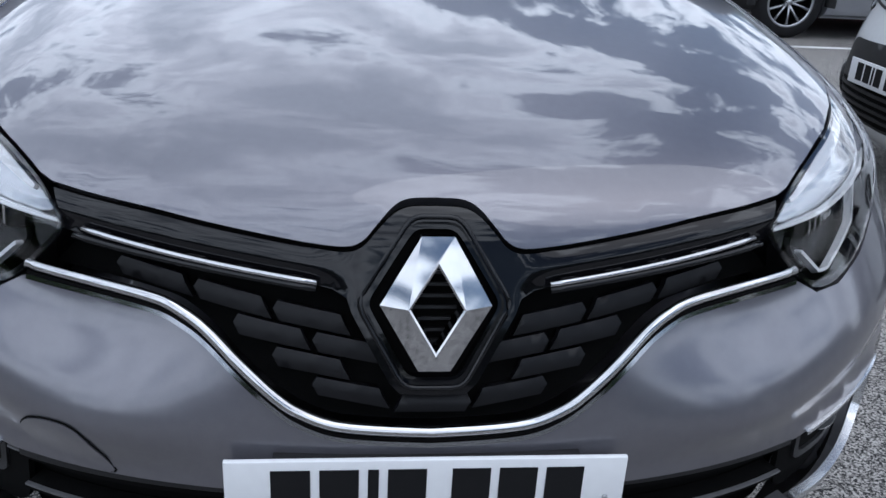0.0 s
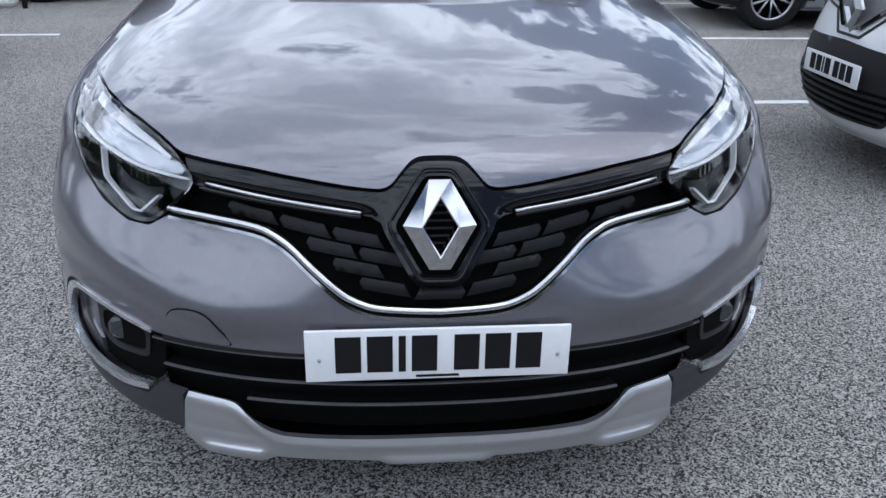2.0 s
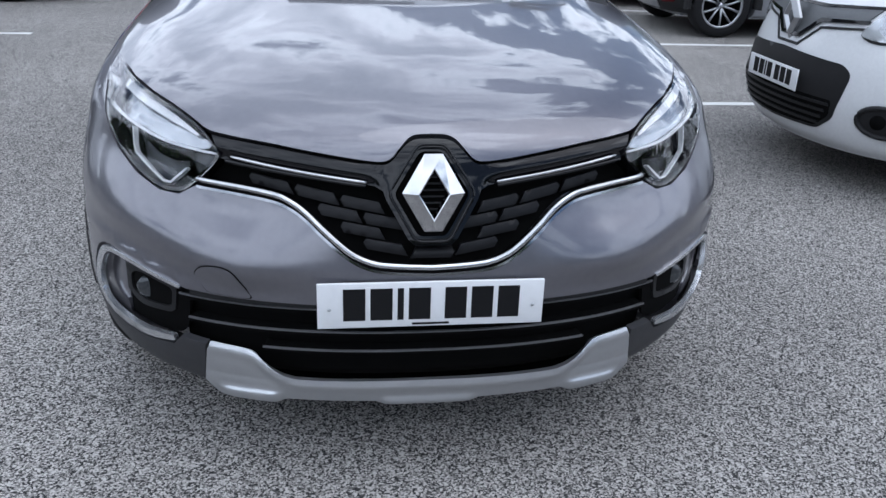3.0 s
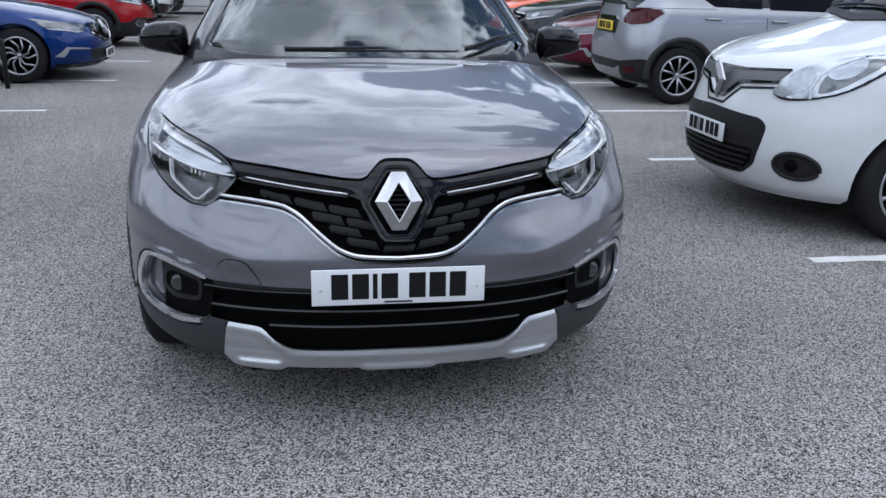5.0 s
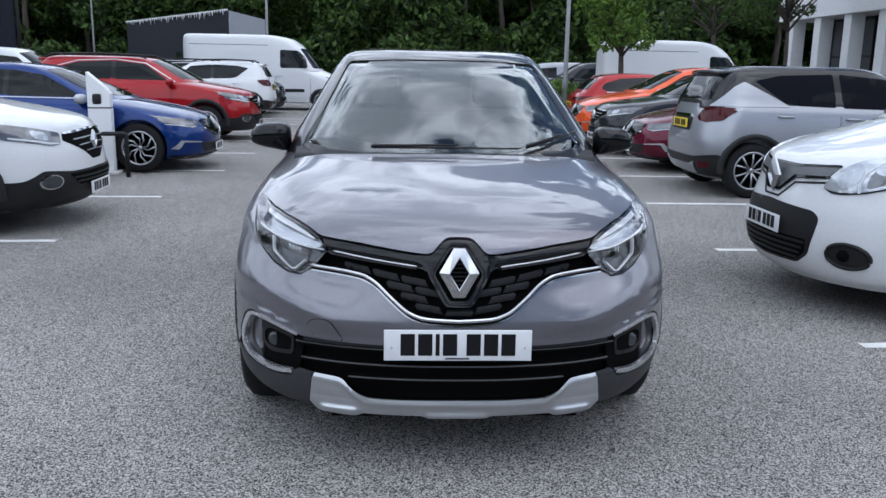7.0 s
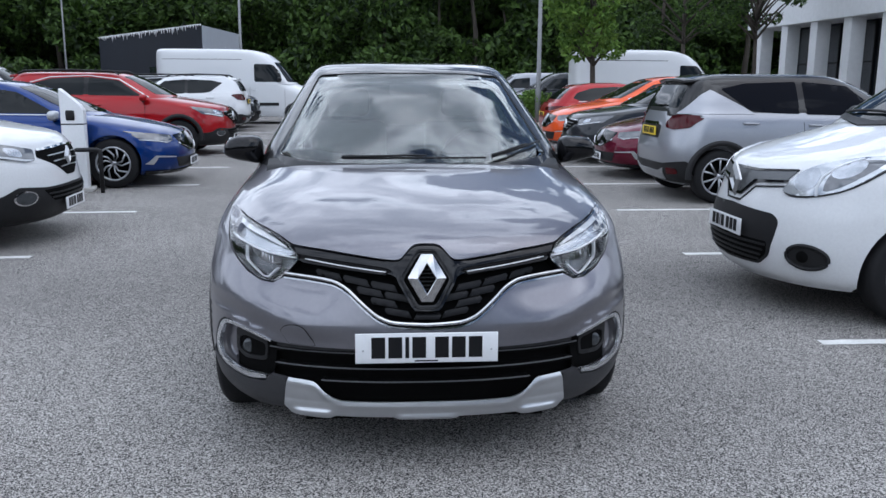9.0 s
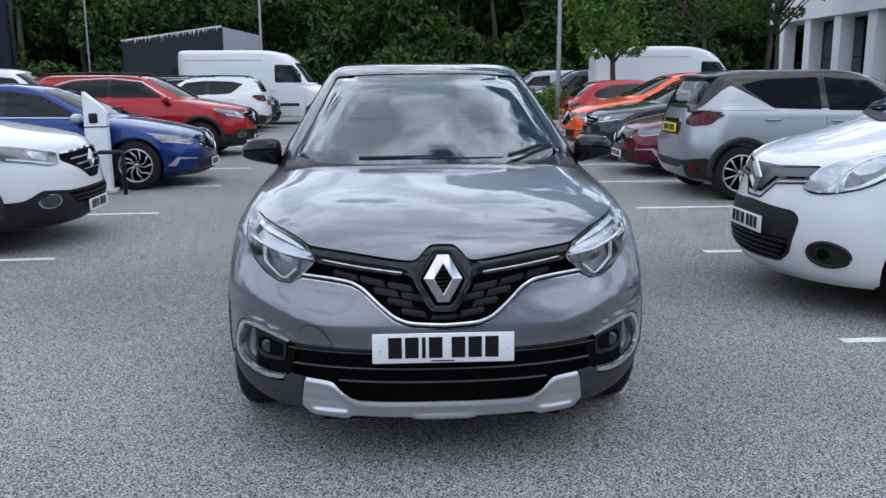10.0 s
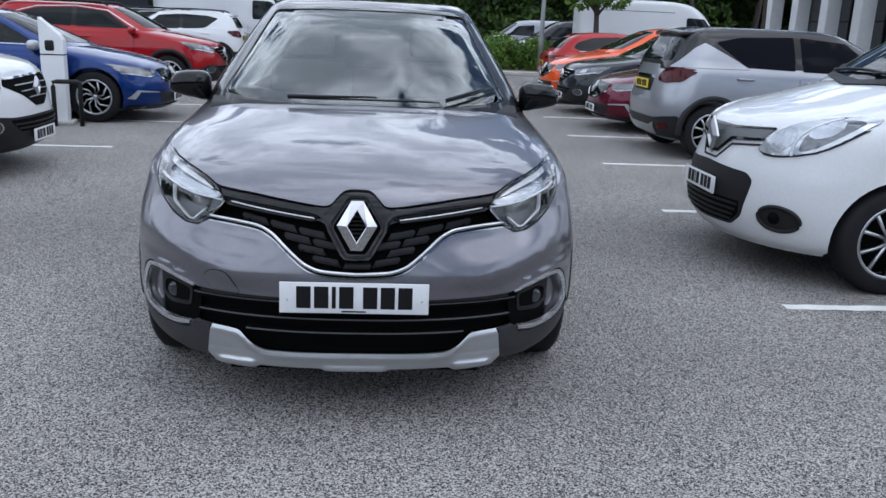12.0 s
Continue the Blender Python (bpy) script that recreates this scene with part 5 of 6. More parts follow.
    lamp_low = [(0.537, 0.752), (0.571, 0.733), (0.618, 0.735), (0.676, 0.759), (0.727, 0.796), (0.754, 0.828), (0.769, 0.859), (0.781, 0.902), (0.796, 0.93), (0.79, 0.957)]
    outer = [(0.806, 0.955), (0.838, 0.90), (0.855, 0.84), (0.868, 0.76), (0.876, 0.66), (0.878, 0.56), (0.876, 0.45), (0.868, 0.4)]
    half = [(p.x, p.y) for p in cheek_top] + lamp_low + outer
    low_half = [(0.0, 0.514), (0.26, 0.514), (0.4, 0.516), (0.5, 0.518), (0.566, 0.522)] + [(p.x + 0.002, p.y + 0.002) for p in FOG[4:20]] + [(0.845, 0.4)]
    ring = [Vector(p) for p in half] + [Vector(p) for p in reversed(low_half)] + [Vector((-p[0], p[1])) for p in low_half[1:]] + [Vector((-p[0], p[1])) for p in reversed(half[1:])]
    panel("front_bumper", ring, nose_front, M["bumper_paint"], top, 0.02, 0.022, 0.0, exact=True)
    # tow eye cover
    tow = rounded([(-0.512, 0.523), (-0.541, 0.568), (-0.524, 0.591), (-0.498, 0.598), (-0.468, 0.597), (-0.448, 0.586), (-0.408, 0.52)], 0.012, 3)
    grow = [Vector((-0.478 + (p.x + 0.478) * 1.035, 0.555 + (p.y - 0.555) * 1.045)) for p in tow]
    panel("cover_gap", grow, nose_front, M["void"], top, 0.002, 0.012, 0.0016, exact=True)
    panel("tow_cover", tow, nose_front, M["bumper_paint"], top, 0.003, 0.01, 0.0032, exact=True)

    # upper grille: black trim that frames the badge, chrome strips, V of chrome below
    trim_low = [(0, 0.652), (0.043, 0.654), (0.057, 0.668), (0.105, 0.752), (0.112, 0.77), (0.13, 0.779), (0.148, 0.781), (0.3, 0.799), (0.447, 0.816), (0.478, 0.818)]
    trim = [Vector((p.x, p.y)) for p in seam_lip] + [Vector((0.482, 0.845))] + [Vector(p) for p in reversed(trim_low)]
    whole = trim + [Vector((-p.x, p.y)) for p in reversed(trim) if p.x > 1e-6]
    hexa = rounded([(-0.03, 0.862), (0.03, 0.862), (0.0935, 0.764), (0.036, 0.665), (-0.036, 0.665), (-0.0935, 0.764)], 0.014, 3)
    panel("grille_trim", whole, trim_front, M["gloss_black"], top, 0.02, 0.009, -0.002, holes=(hexa,), label="gloss black trim round the badge", exact=True)
    rim_in = rounded([(-0.026, 0.855), (0.026, 0.855), (0.0865, 0.764), (0.032, 0.673), (-0.032, 0.673), (-0.0865, 0.764)], 0.012, 3)
    panel("badge_bezel", hexa, nose_front, M["gloss_black"], top, 0.02, 0.02, -0.012, holes=(rim_in,), exact=True)
    panel("badge_recess", hexa, nose_front, M["void"], top, 0.01, 0.03, -0.03, exact=True)
    # raised beads of the trim
    bm = bmesh.new()
    ring = [Vector((p.x * 1.06, 0.764 + (p.y - 0.764) * 1.04)) for p in hexa]
    tube(bm, [nose_front(p.x, p.y)[0] + Vector((0, 0.003, 0)) for p in ring], 0.004, 8, True)
    part("trim_bead", bm, M["gloss_black"], top)
    for f in (lambda q: q, flipped):
        for pts, r in (([(0.15, 0.7795), (0.3, 0.7975), (0.46, 0.816)], 0.005),):
            bm = bmesh.new()
            tube(bm, [nose_front(p.x, p.y)[0] + Vector((0, 0.002, 0)) for p in curve_through(f([Vector(q) for q in pts]), 8)], r, 8)
            part("trim_bead", bm, M["gloss_black"], top)
    # seam below the bonnet lip
    panel("bonnet_gap", band(both([(p.x, p.y - 0.003) for p in LIP]), 0.02), nose_front, M["void"], top, 0.01, 0.03, -0.018, exact=True)
    for f in (lambda q: q, flipped):
        bm = bmesh.new()
        ends = f([Vector(q) for q in ((0.149, 0.7875), (0.3, 0.806), (0.447, 0.826))])
        tube(bm, [nose_front(p.x, p.y)[0] for p in curve_through([Vector(q) for q in ends], 8)], 0.0042, 8)
        part("chrome_strip", bm, M["chrome"], top)
    line = both([(p.x, p.y) for p in CHROME])
    bm = bmesh.new()
    tube(bm, [nose_front(p.x, p.y + 0.001)[0] + Vector((0, 0.001, 0)) for p in line], [0.0082 if abs(p.x) < 0.3 else 0.0082 - 0.001 * (abs(p.x) - 0.3) / 0.2 for p in line], 12)
    part("chrome_surround", bm, M["chrome"], top)
    groove = [Vector((p.x, p.y - 0.0098)) for p in line]
    panel("surround_gap", band(groove, 0.0055), nose_front, M["void"], top, 0.01, 0.02, 0.0015, exact=True)
    lower = [Vector((p.x, p.y - 0.0142)) for p in line]
    panel("chrome_edge", band(lower, 0.006), nose_front, M["dark_chrome"], top, 0.008, 0.01, 0.004)
    # grille backing and its fins
    gr = [Vector((p.x, p.y)) for p in CHROME] + [Vector((0.5, 0.80)), Vector((0.478, 0.822)), Vector((0.15, 0.785)), Vector((0.12, 0.80)), Vector((0, 0.80))]
    gw = gr + [Vector((-p.x, p.y)) for p in reversed(gr) if p.x > 1e-6]
    back_grille = panel("grille", gw, nose_front, M["void"], top, 0.01, 0.04, -0.05, label="black grille with staggered fins", exact=True)
    for r in range(6):
        for k in range(7):
            for sx in (1, -1):
                x0 = -0.045 + 0.104 * k + (0.052 if r % 2 else 0)
                if x0 < 0 and sx < 0:
                    continue
                z = 0.624 + 0.0285 * r
                fin = [(x0 - 0.004, z - 0.002), (x0 + 0.01, z + 0.0215), (x0 + 0.092, z + 0.0215), (x0 + 0.098, z + 0.012), (x0 + 0.09, z - 0.002)]
                slope = 0.0 if x0 < 0 else 0.17
                fin = [(sx * px, pz + slope * (px - 0.03)) for px, pz in fin]
                room = all(inside((px, pz - 0.006), gw) and inside((px, pz + 0.004), gw) for px, pz in fin)
                if room and not any(inside((px * 0.93, 0.76 + (pz - 0.76) * 0.93), hexa) for px, pz in fin):
                    mid = z + slope * (x0 + 0.02)
                    panel("fin", fin, lambda u, w, mid=mid: fin_front(u, w, w - slope * (abs(u) - x0 - 0.02) - mid), M["fin"], back_grille, 0.012, 0.011, -0.026)
    for r in range(7):
        z = 0.715 + 0.014 * r
        w = 0.034 * (1 - abs(z - 0.765) / 0.065)
        if w > 0.006:
            panel("fin", [(-w, z), (-w, z + 0.004), (w, z + 0.004), (w, z)], nose_front, M["plastic"], back_grille, 0.008, 0.05, -0.02)
    # badge: a lozenge of four flat facets round a lozenge opening, the end creases running to one corner
    bm = bmesh.new()
    OUT = [(-0.0705, 0.003), (-0.0205, 0.0905), (0.0205, 0.0905), (0.0705, 0.003), (0.0205, -0.0835), (-0.0205, -0.0835)]
    INN = [(-0.033, 0.001), (0.0, 0.056), (0.033, 0.001), (0.0, -0.055)]
    back_, rim_ = ([bm.verts.new((x, y, z)) for x, z in OUT] for y in (0.014, -0.002))
    top_, hole_, deep_ = ([bm.verts.new((x * g, y, z * g)) for x, z in INN] for g, y in ((1.08, -0.018), (1.0, -0.0165), (0.97, 0.014)))
    for f in ((rim_[0], rim_[1], rim_[2], top_[1], top_[0]), (rim_[2], rim_[3], top_[2], top_[1]), (rim_[3], rim_[4], rim_[5], top_[3], top_[2]), (rim_[5], rim_[0], top_[0], top_[3])):
        bm.faces.new(f)
    for A, B in ((back_, rim_), (top_, hole_), (hole_, deep_)):
        for k in range(len(A)):
            bm.faces.new((A[k], A[(k + 1) % len(A)], B[(k + 1) % len(A)], B[k]))
    for f in ((0, 1, 2, 1, 0), (2, 3, 2, 1), (3, 4, 5, 3, 2), (5, 0, 0, 3)):
        n = 3 if len(f) == 5 else 2
        bm.faces.new([back_[k] for k in f[:n]] + [deep_[k] for k in f[n:]])
    bmesh.ops.recalc_face_normals(bm, faces=bm.faces)
    bd = part("badge", bm, M["chrome"], top, "chrome lozenge badge", smooth=False)
    bd.matrix_basis = pose(0, 0.052, 0.768, -13, 0, 0)

    # headlights
    for f, sx in ((lambda q: q, 1), (flipped, -1)):
        lens = panel("headlight", f(LAMP), nose_front, M["lens"], top, 0.003, 0.02, 0.0, label="clear headlight with chrome and a light bar", exact=True)
        lens.visible_shadow = False
        panel("housing", f(LAMP), nose_front, M["void"], lens, 0.01, 0.03, -0.085)
        c = Vector((0.63, 0.845))
        panel("lamp_rim", f(LAMP), nose_front, M["gloss_black"], lens, 0.07, 0.03, -0.004, holes=(f([Vector((c.x + (p.x - c.x) * 0.955, c.y + (p.y - c.y) * 0.935)) for p in LAMP]),))
        upper = curve_through([(0.505, 0.848), (0.53, 0.872), (0.585, 0.894), (0.65, 0.912), (0.71, 0.926), (0.762, 0.94), (0.772, 0.926), (0.766, 0.895), (0.69, 0.862), (0.61, 0.842), (0.54, 0.834)], 2, True)
        panel("reflector", f(upper), nose_front, M["lamp_silver"], lens, 0.01, 0.02, -0.03, label="satin silver upper reflector")
        bar = curve_through([(0.482, 0.829), (0.53, 0.8325), (0.61, 0.841), (0.69, 0.861), (0.762, 0.885)], 5)
        panel("light_bar", f(band(bar, [0.004 + 0.005 * i / 20 for i in range(21)])), nose_front, M["white_bar"], lens, 0.01, 0.012, -0.014)
        blade = curve_through([(0.528, 0.866), (0.57, 0.885), (0.63, 0.903), (0.70, 0.921), (0.758, 0.938)], 5)
        panel("upper_blade", f(band(blade, [0.007 + 0.015 * i / 20 for i in range(21)])), nose_front, M["white_bar"], lens, 0.008, 0.012, -0.014, label="pale upper light blade")
        outer_ = curve_through([(0.709, 0.845), (0.705, 0.80), (0.726, 0.815), (0.748, 0.845), (0.762, 0.878), (0.73, 0.866)], 2, True)
        panel("side_reflector", f(outer_), nose_front, M["lamp_shade"], lens, 0.01, 0.02, -0.04)
        tray = rounded([(0.697, 0.85), (0.694, 0.805), (0.68, 0.785), (0.64, 0.766), (0.608, 0.758), (0.586, 0.769), (0.57, 0.79), (0.575, 0.806), (0.63, 0.812), (0.66, 0.83)], 0.006, 2)
        panel("lower_reflector", f(tray), nose_front, M["lamp_shade"], lens, 0.01, 0.02, -0.045)
        inner_ = rounded([(0.565, 0.822), (0.56, 0.79), (0.545, 0.772), (0.52, 0.79), (0.5, 0.815), (0.53, 0.825)], 0.006, 2)
        panel("inner_reflector", f(inner_), nose_front, M["lamp_shade"], lens, 0.01, 0.02, -0.05)
        box_ = rounded([(0.562, 0.802), (0.6, 0.797), (0.645, 0.806), (0.684, 0.83), (0.69, 0.852), (0.62, 0.836), (0.566, 0.83)], 0.008, 3)
        panel("lamp_module", f(box_), nose_front, M["gloss_black"], lens, 0.03, 0.02, -0.035, label="dark projector module")
        for k in range(4):
            panel("lamp_cell", f([(0.592 + 0.014 * k, 0.802 + 0.003 * k), (0.592 + 0.014 * k, 0.828 + 0.003 * k), (0.596 + 0.014 * k, 0.829 + 0.003 * k), (0.596 + 0.014 * k, 0.803 + 0.003 * k)]), nose_front, M["chrome"], lens, 0.006, 0.02, -0.03)
        cee = [Vector(a).lerp(Vector(b), k / 4) for a, b in (((0.704, 0.853), (0.702, 0.812)), ((0.702, 0.812), (0.696, 0.798)), ((0.696, 0.798), (0.622, 0.7555)), ((0.622, 0.7555), (0.603, 0.755)), ((0.603, 0.755), (0.564, 0.786))) for k in range(4)] + [Vector((0.564, 0.786))]
        panel("day_light", f(band(cee, 0.0042)), nose_front, M["white_bar"], lens, 0.012, 0.012, -0.02, label="pale C-shaped light guide")
        # fog lamp in its pocket
        cline = curve_through([(0.578, 0.524), (0.66, 0.549), (0.735, 0.562), (0.775, 0.552), (0.799, 0.508), (0.812, 0.455), (0.803, 0.41), (0.76, 0.383), (0.68, 0.368), (0.605, 0.376)], 4)
        pocket = panel("fog_surround", f(band(cline, [smooth_list([(0, 0.008), (10, 0.015), (20, 0.017), (28, 0.019), (33, 0.02), (36, 0.014)], i) for i in range(len(cline))])), nose_front, M["bright_satin"], top, 0.014, 0.012, 0.004, label="satin silver fog lamp surround")
        panel("pocket", f(FOG), nose_front, M["void"], pocket, 0.01, 0.03, -0.035)
        panel("pocket_step", f(rounded([(0.61, 0.505), (0.7, 0.532), (0.755, 0.535), (0.772, 0.46), (0.72, 0.415), (0.62, 0.425)], 0.02, 3)), nose_front, M["plastic"], pocket, 0.02, 0.03, -0.03,
              holes=(f(rounded([(0.622, 0.495), (0.71, 0.512), (0.74, 0.5), (0.742, 0.45), (0.7, 0.434), (0.628, 0.44)], 0.016, 3)),))
        lampbm = bmesh.new()
        lathe(lampbm, [(0.001, -0.003), (0.018, -0.002), (0.027, 0.002), (0.03, 0.01), (0.03, 0.03)], 24, "y")
        fl = part("fog_lamp", lampbm, M["fog_lens"], pocket, "clear round fog lamp")
        fl.matrix_basis = pose(sx * 0.672, nose_y(0.672, 0.47) + 0.045, 0.47)
    # lower intake with its bars; the shade inside is a near-black backing
    rows = [(0, 0.516), (0.3, 0.516), (0.5, 0.52), (0.575, 0.524), (0.6, 0.5), (0.612, 0.42), (0.612, 0.3), (0.56, 0.26)] + [(0.5, 0.2), (0.0, 0.2)]
    inlet = [Vector(p) for p in rows] + [Vector((-p[0], p[1])) for p in reversed(rows) if p[0] > 1e-6]
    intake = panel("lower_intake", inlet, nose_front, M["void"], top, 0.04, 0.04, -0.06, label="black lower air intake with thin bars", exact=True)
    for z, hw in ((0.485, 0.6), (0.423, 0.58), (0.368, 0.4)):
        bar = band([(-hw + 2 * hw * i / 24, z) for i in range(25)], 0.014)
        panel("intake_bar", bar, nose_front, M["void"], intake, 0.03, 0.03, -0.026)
        # highlight along the bar's upper edge, painted as a paler strip
        panel("bar_edge", band([(-hw + 2 * hw * i / 24, z + 0.006) for i in range(25)], 0.0035), nose_front, M["bar_edge"], intake, 0.006, 0.03, -0.022)
    panel("intake_shade", [(-0.56, 0.516), (-0.56, 0.503), (0.56, 0.503), (0.56, 0.516)], nose_front, M["plastic"], intake, 0.02, 0.03, -0.006)
    # near-black plate added to block the ground seen below the intake
    bm = bmesh.new()
    box(bm, -0.46, 0.46, 0.13, 0.5, 0.198, 0.21, 0.004)
    part("undertray", bm, M["void"], top)
    # skid plate, with two raised feet and a centre lip
    sk = curve_through([(p[0], p[1]) for p in SKID], 4)
    bottom = [(0.528, 0.36), (0.534, 0.31), (0.538, 0.27), (0.51, 0.24), (0.36, 0.234), (0.34, 0.243), (0.125, 0.243), (0.108, 0.235), (0, 0.235)]
    hs = [(p.x, p.y) for p in sk] + bottom
    sw = [Vector(p) for p in hs] + [Vector((-p[0], p[1])) for p in reversed(hs) if p[0] > 1e-6]
    skid = panel("skid_plate", sw, skid_front, M["satin"], top, 0.02, 0.009, 0.0, label="satin silver skid plate", exact=True)
    # dark lower corners
    for f in (lambda q: q, flipped):
        corner = [(0.53, 0.376), (0.59, 0.383), (0.612, 0.352), (0.68, 0.345), (0.765, 0.356), (0.83, 0.388), (0.868, 0.4), (0.866, 0.34), (0.85, 0.27), (0.78, 0.215), (0.65, 0.205), (0.54, 0.235), (0.545, 0.262), (0.537, 0.31)]
        panel("lower_corner", f(corner), nose_front, M["clad"], top, 0.02, 0.02, -0.001, exact=True)
    # number plate, screws
    pl = plate(top, (-0.003, -0.008, 0.5255), 0, -1.5)
    for x in (-0.233, 0.236):
        b2 = bmesh.new()
        lathe(b2, [(0.001, -0.0062), (0.0035, -0.006), (0.004, -0.004)], 12, "y", (x, 0, -0.008))
        part("screw", b2, M["satin"], pl)
    b2 = bmesh.new()
    box(b2, -0.045, 0.04, -0.0052, -0.0035, -0.0505, -0.0455)
    part("bar", b2, M["ink"], pl, smooth=False)
    b2 = bmesh.new()
    box(b2, -0.2, 0.2, 0.002, 0.03, -0.05, 0.05)
    hb = part("plate_holder", b2, M["plastic"], pl)

    # cowl, wipers
    bm = bmesh.new()
    prev = None
    for i in range(25):
        x = -0.7 + 1.4 * i / 24
        yb = 1.0 + 0.085 * (abs(x) / 0.7) ** 2
        r = [bm.verts.new((x, yb - 0.03, 1.062 - 0.03 * (x / 0.7) ** 2)), bm.verts.new((x, yb + 0.02, 1.085 - 0.02 * (x / 0.7) ** 2)), bm.verts.new((x, yb + 0.1, 1.1 - 0.005 * (x / 0.7) ** 2)), bm.verts.new((x, yb + 0.1, 1.02)), bm.verts.new((x, yb - 0.03, 1.02))]
        if prev:
            for k in range(5):
                bm.faces.new((prev[k], prev[(k + 1) % 5], r[(k + 1) % 5], r[k]))
        prev = r
    bmesh.ops.recalc_face_normals(bm, faces=bm.faces)
    part("cowl", bm, M["plastic"], top)
    on_screen = on_cab["front"]
    for pivot, tip, bow_z in (((-0.34, 1.1), (0.33, 1.103), 0.004), ((0.36, 1.105), (0.63, 1.165), 0.0)):
        a, b = Vector(pivot), Vector(tip)
        bm = bmesh.new()
        pts, arm = [], []
        for i in range(13):
            t = i / 12
            q = a.lerp(b, t)
            q.y += bow_z * math.sin(math.pi * t) * 0.6
            pos, n = on_screen(q.x, q.y)
            pts.append(pos + n * 0.014)
            arm.append(pos + n * (0.03 - 0.012 * abs(t - 0.5)))
        tube(bm, pts, 0.0045, 6)
        wp = part("wiper", bm, M["plastic"], top)
        bm = bmesh.new()
        tube(bm, arm[:8] if bow_z else arm[:9], [0.008 - 0.0004 * i for i in range(8 if bow_z else 9)], 6)
        part("wiper_arm", bm, M["plastic"], wp)
    # mirrors
    for sx in (-1, 1):
        bm = bmesh.new()
        bmesh.ops.create_uvsphere(bm, u_segments=28, v_segments=16, radius=1)
        for q in bm.verts:
            x, y, z = q.co
            s = lambda c, e: math.copysign(abs(c) ** e, c)
            q.co = (sx * (0.848 + 0.098 * s(x * sx, 0.62) * (1 - 0.08 * z)), 1.39 + 0.085 * s(y, 0.7) * (1 if y < 0 else 0.6) , 1.128 + 0.062 * s(z, 0.75) * (1 if z > 0 else 0.95 - 0.4 * x * sx) - 0.012 * (x * sx) - 0.03 * max(0, -z) * max(0, 0.2 - x * sx))
        mr = part("door_mirror", bm, M["gloss_black"], top, "gloss black door mirror")
        bm = bmesh.new()
        tube(bm, [(sx * 0.72, 1.45, 1.05), (sx * 0.78, 1.42, 1.075), (sx * 0.82, 1.4, 1.09)], [0.035, 0.028, 0.03], 10)
        part("mirror_arm", bm, M["gloss_black"], mr)
        bm = bmesh.new()
        box(bm, sx * 0.85 - 0.08, sx * 0.85 + 0.08, 1.441, 1.447, 1.075, 1.175, 0.002)
        part("mirror_glass", bm, M["chrome"], mr)
    # wheels and arch trims
    for wy in (0.87, 3.476):
        for sx in (-1, 1):
            wheel(top, sx * 0.775, wy, 0.332, sx, 5, 0.205)
            bm = bmesh.new()
            a0 = [(-0.3 + (math.pi + 0.2) * i / 30) for i in range(31)]
            rows2 = [[], [], [], []]
            for a in a0:
                for k, (r, x) in enumerate(((0.372, 0.80), (0.372, 0.884), (0.43, 0.888), (0.435, 0.85))):
                    yy, zz = wy + math.cos(a) * r, max(0.335 + math.sin(a) * r, 0.2)
                    t = min(max((yy - smooth_list(NOSE, zz)) / smooth_list(DEEP, zz), 0.0), 1.0)
                    w = smooth_list(HALF, zz) * (1 - (1 - t) ** BEND) ** (1 / BEND) if yy < 0.8 else smooth_list(HALF, zz)
                    rows2[k].append(bm.verts.new((sx * (w + x - 0.884), yy, zz)))
            for k in range(3):
                for i in range(30):
                    bm.faces.new((rows2[k][i], rows2[k][i + 1], rows2[k + 1][i + 1], rows2[k + 1][i]))
            bmesh.ops.recalc_face_normals(bm, faces=bm.faces)
            part("arch_trim", bm, M["plastic"], top)
    for sx in (-1, 1):
        bm = bmesh.new()
        box(bm, sx * 0.885 - 0.015, sx * 0.885 + 0.015, 1.31, 3.04, 0.21, 0.36, 0.01)
        part("sill_trim", bm, M["plastic"], top)
        for y in (1.42, 2.46, 3.2):
            bm = bmesh.new()
            tube(bm, [(sx * (smooth_list(HALF, z) + 0.0035), y + (0.1 * (z - 0.4) if y > 3 else 0), z) for z in (0.37, 0.5, 0.65, 0.8, 0.92, 1.02, 1.07)], 0.002, 6)
            part("door_gap", bm, M["void"], top)
        for y in (2.2, 3.05):
            bm = bmesh.new()
            tube(bm, [(sx * 0.862, y, 0.93), (sx * 0.885, y + 0.03, 0.932), (sx * 0.885, y + 0.15, 0.936), (sx * 0.862, y + 0.18, 0.938)], 0.011, 8)
            part("door_handle", bm, M["grey_paint"], top)
    # tail: lamps, plate, bumper
    tail = caster([hero_copy_of(body)], "rear")
    for f in (lambda q: q, flipped):
        panel("tail_lamp", f(rounded([(0.5, 0.92), (0.56, 1.0), (0.8, 1.01), (0.8, 0.9), (0.62, 0.86)], 0.03, 3)), tail, M["red_lens"], top, 0.02, 0.03, 0.006)
    panel("rear_bumper", both([(0, 0.42), (0.45, 0.42), (0.78, 0.46), (0.78, 0.26), (0, 0.26)]), tail, M["plastic"], top, 0.02, 0.06, 0.006)
    plate(top, (0, 4.09, 0.8), 180, 0, True)
    # cabin: dashboard, wheel, seats, mirror
    bm = bmesh.new()
    box(bm, -0.63, 0.63, 1.26, 1.62, 0.8, 1.06, 0.03)
    part("dashboard", bm, M["dash"], top)
    bm = bmesh.new()
    tube(bm, [(0.36 + math.cos(a) * 0.185, 1.72 - math.sin(a) * 0.07, 1.03 + math.sin(a) * 0.17) for a in [2 * math.pi * i / 28 for i in range(28)]], 0.014, 8, True)
    tube(bm, [(0.2, 1.72, 1.03), (0.52, 1.72, 1.03)], 0.018, 6)
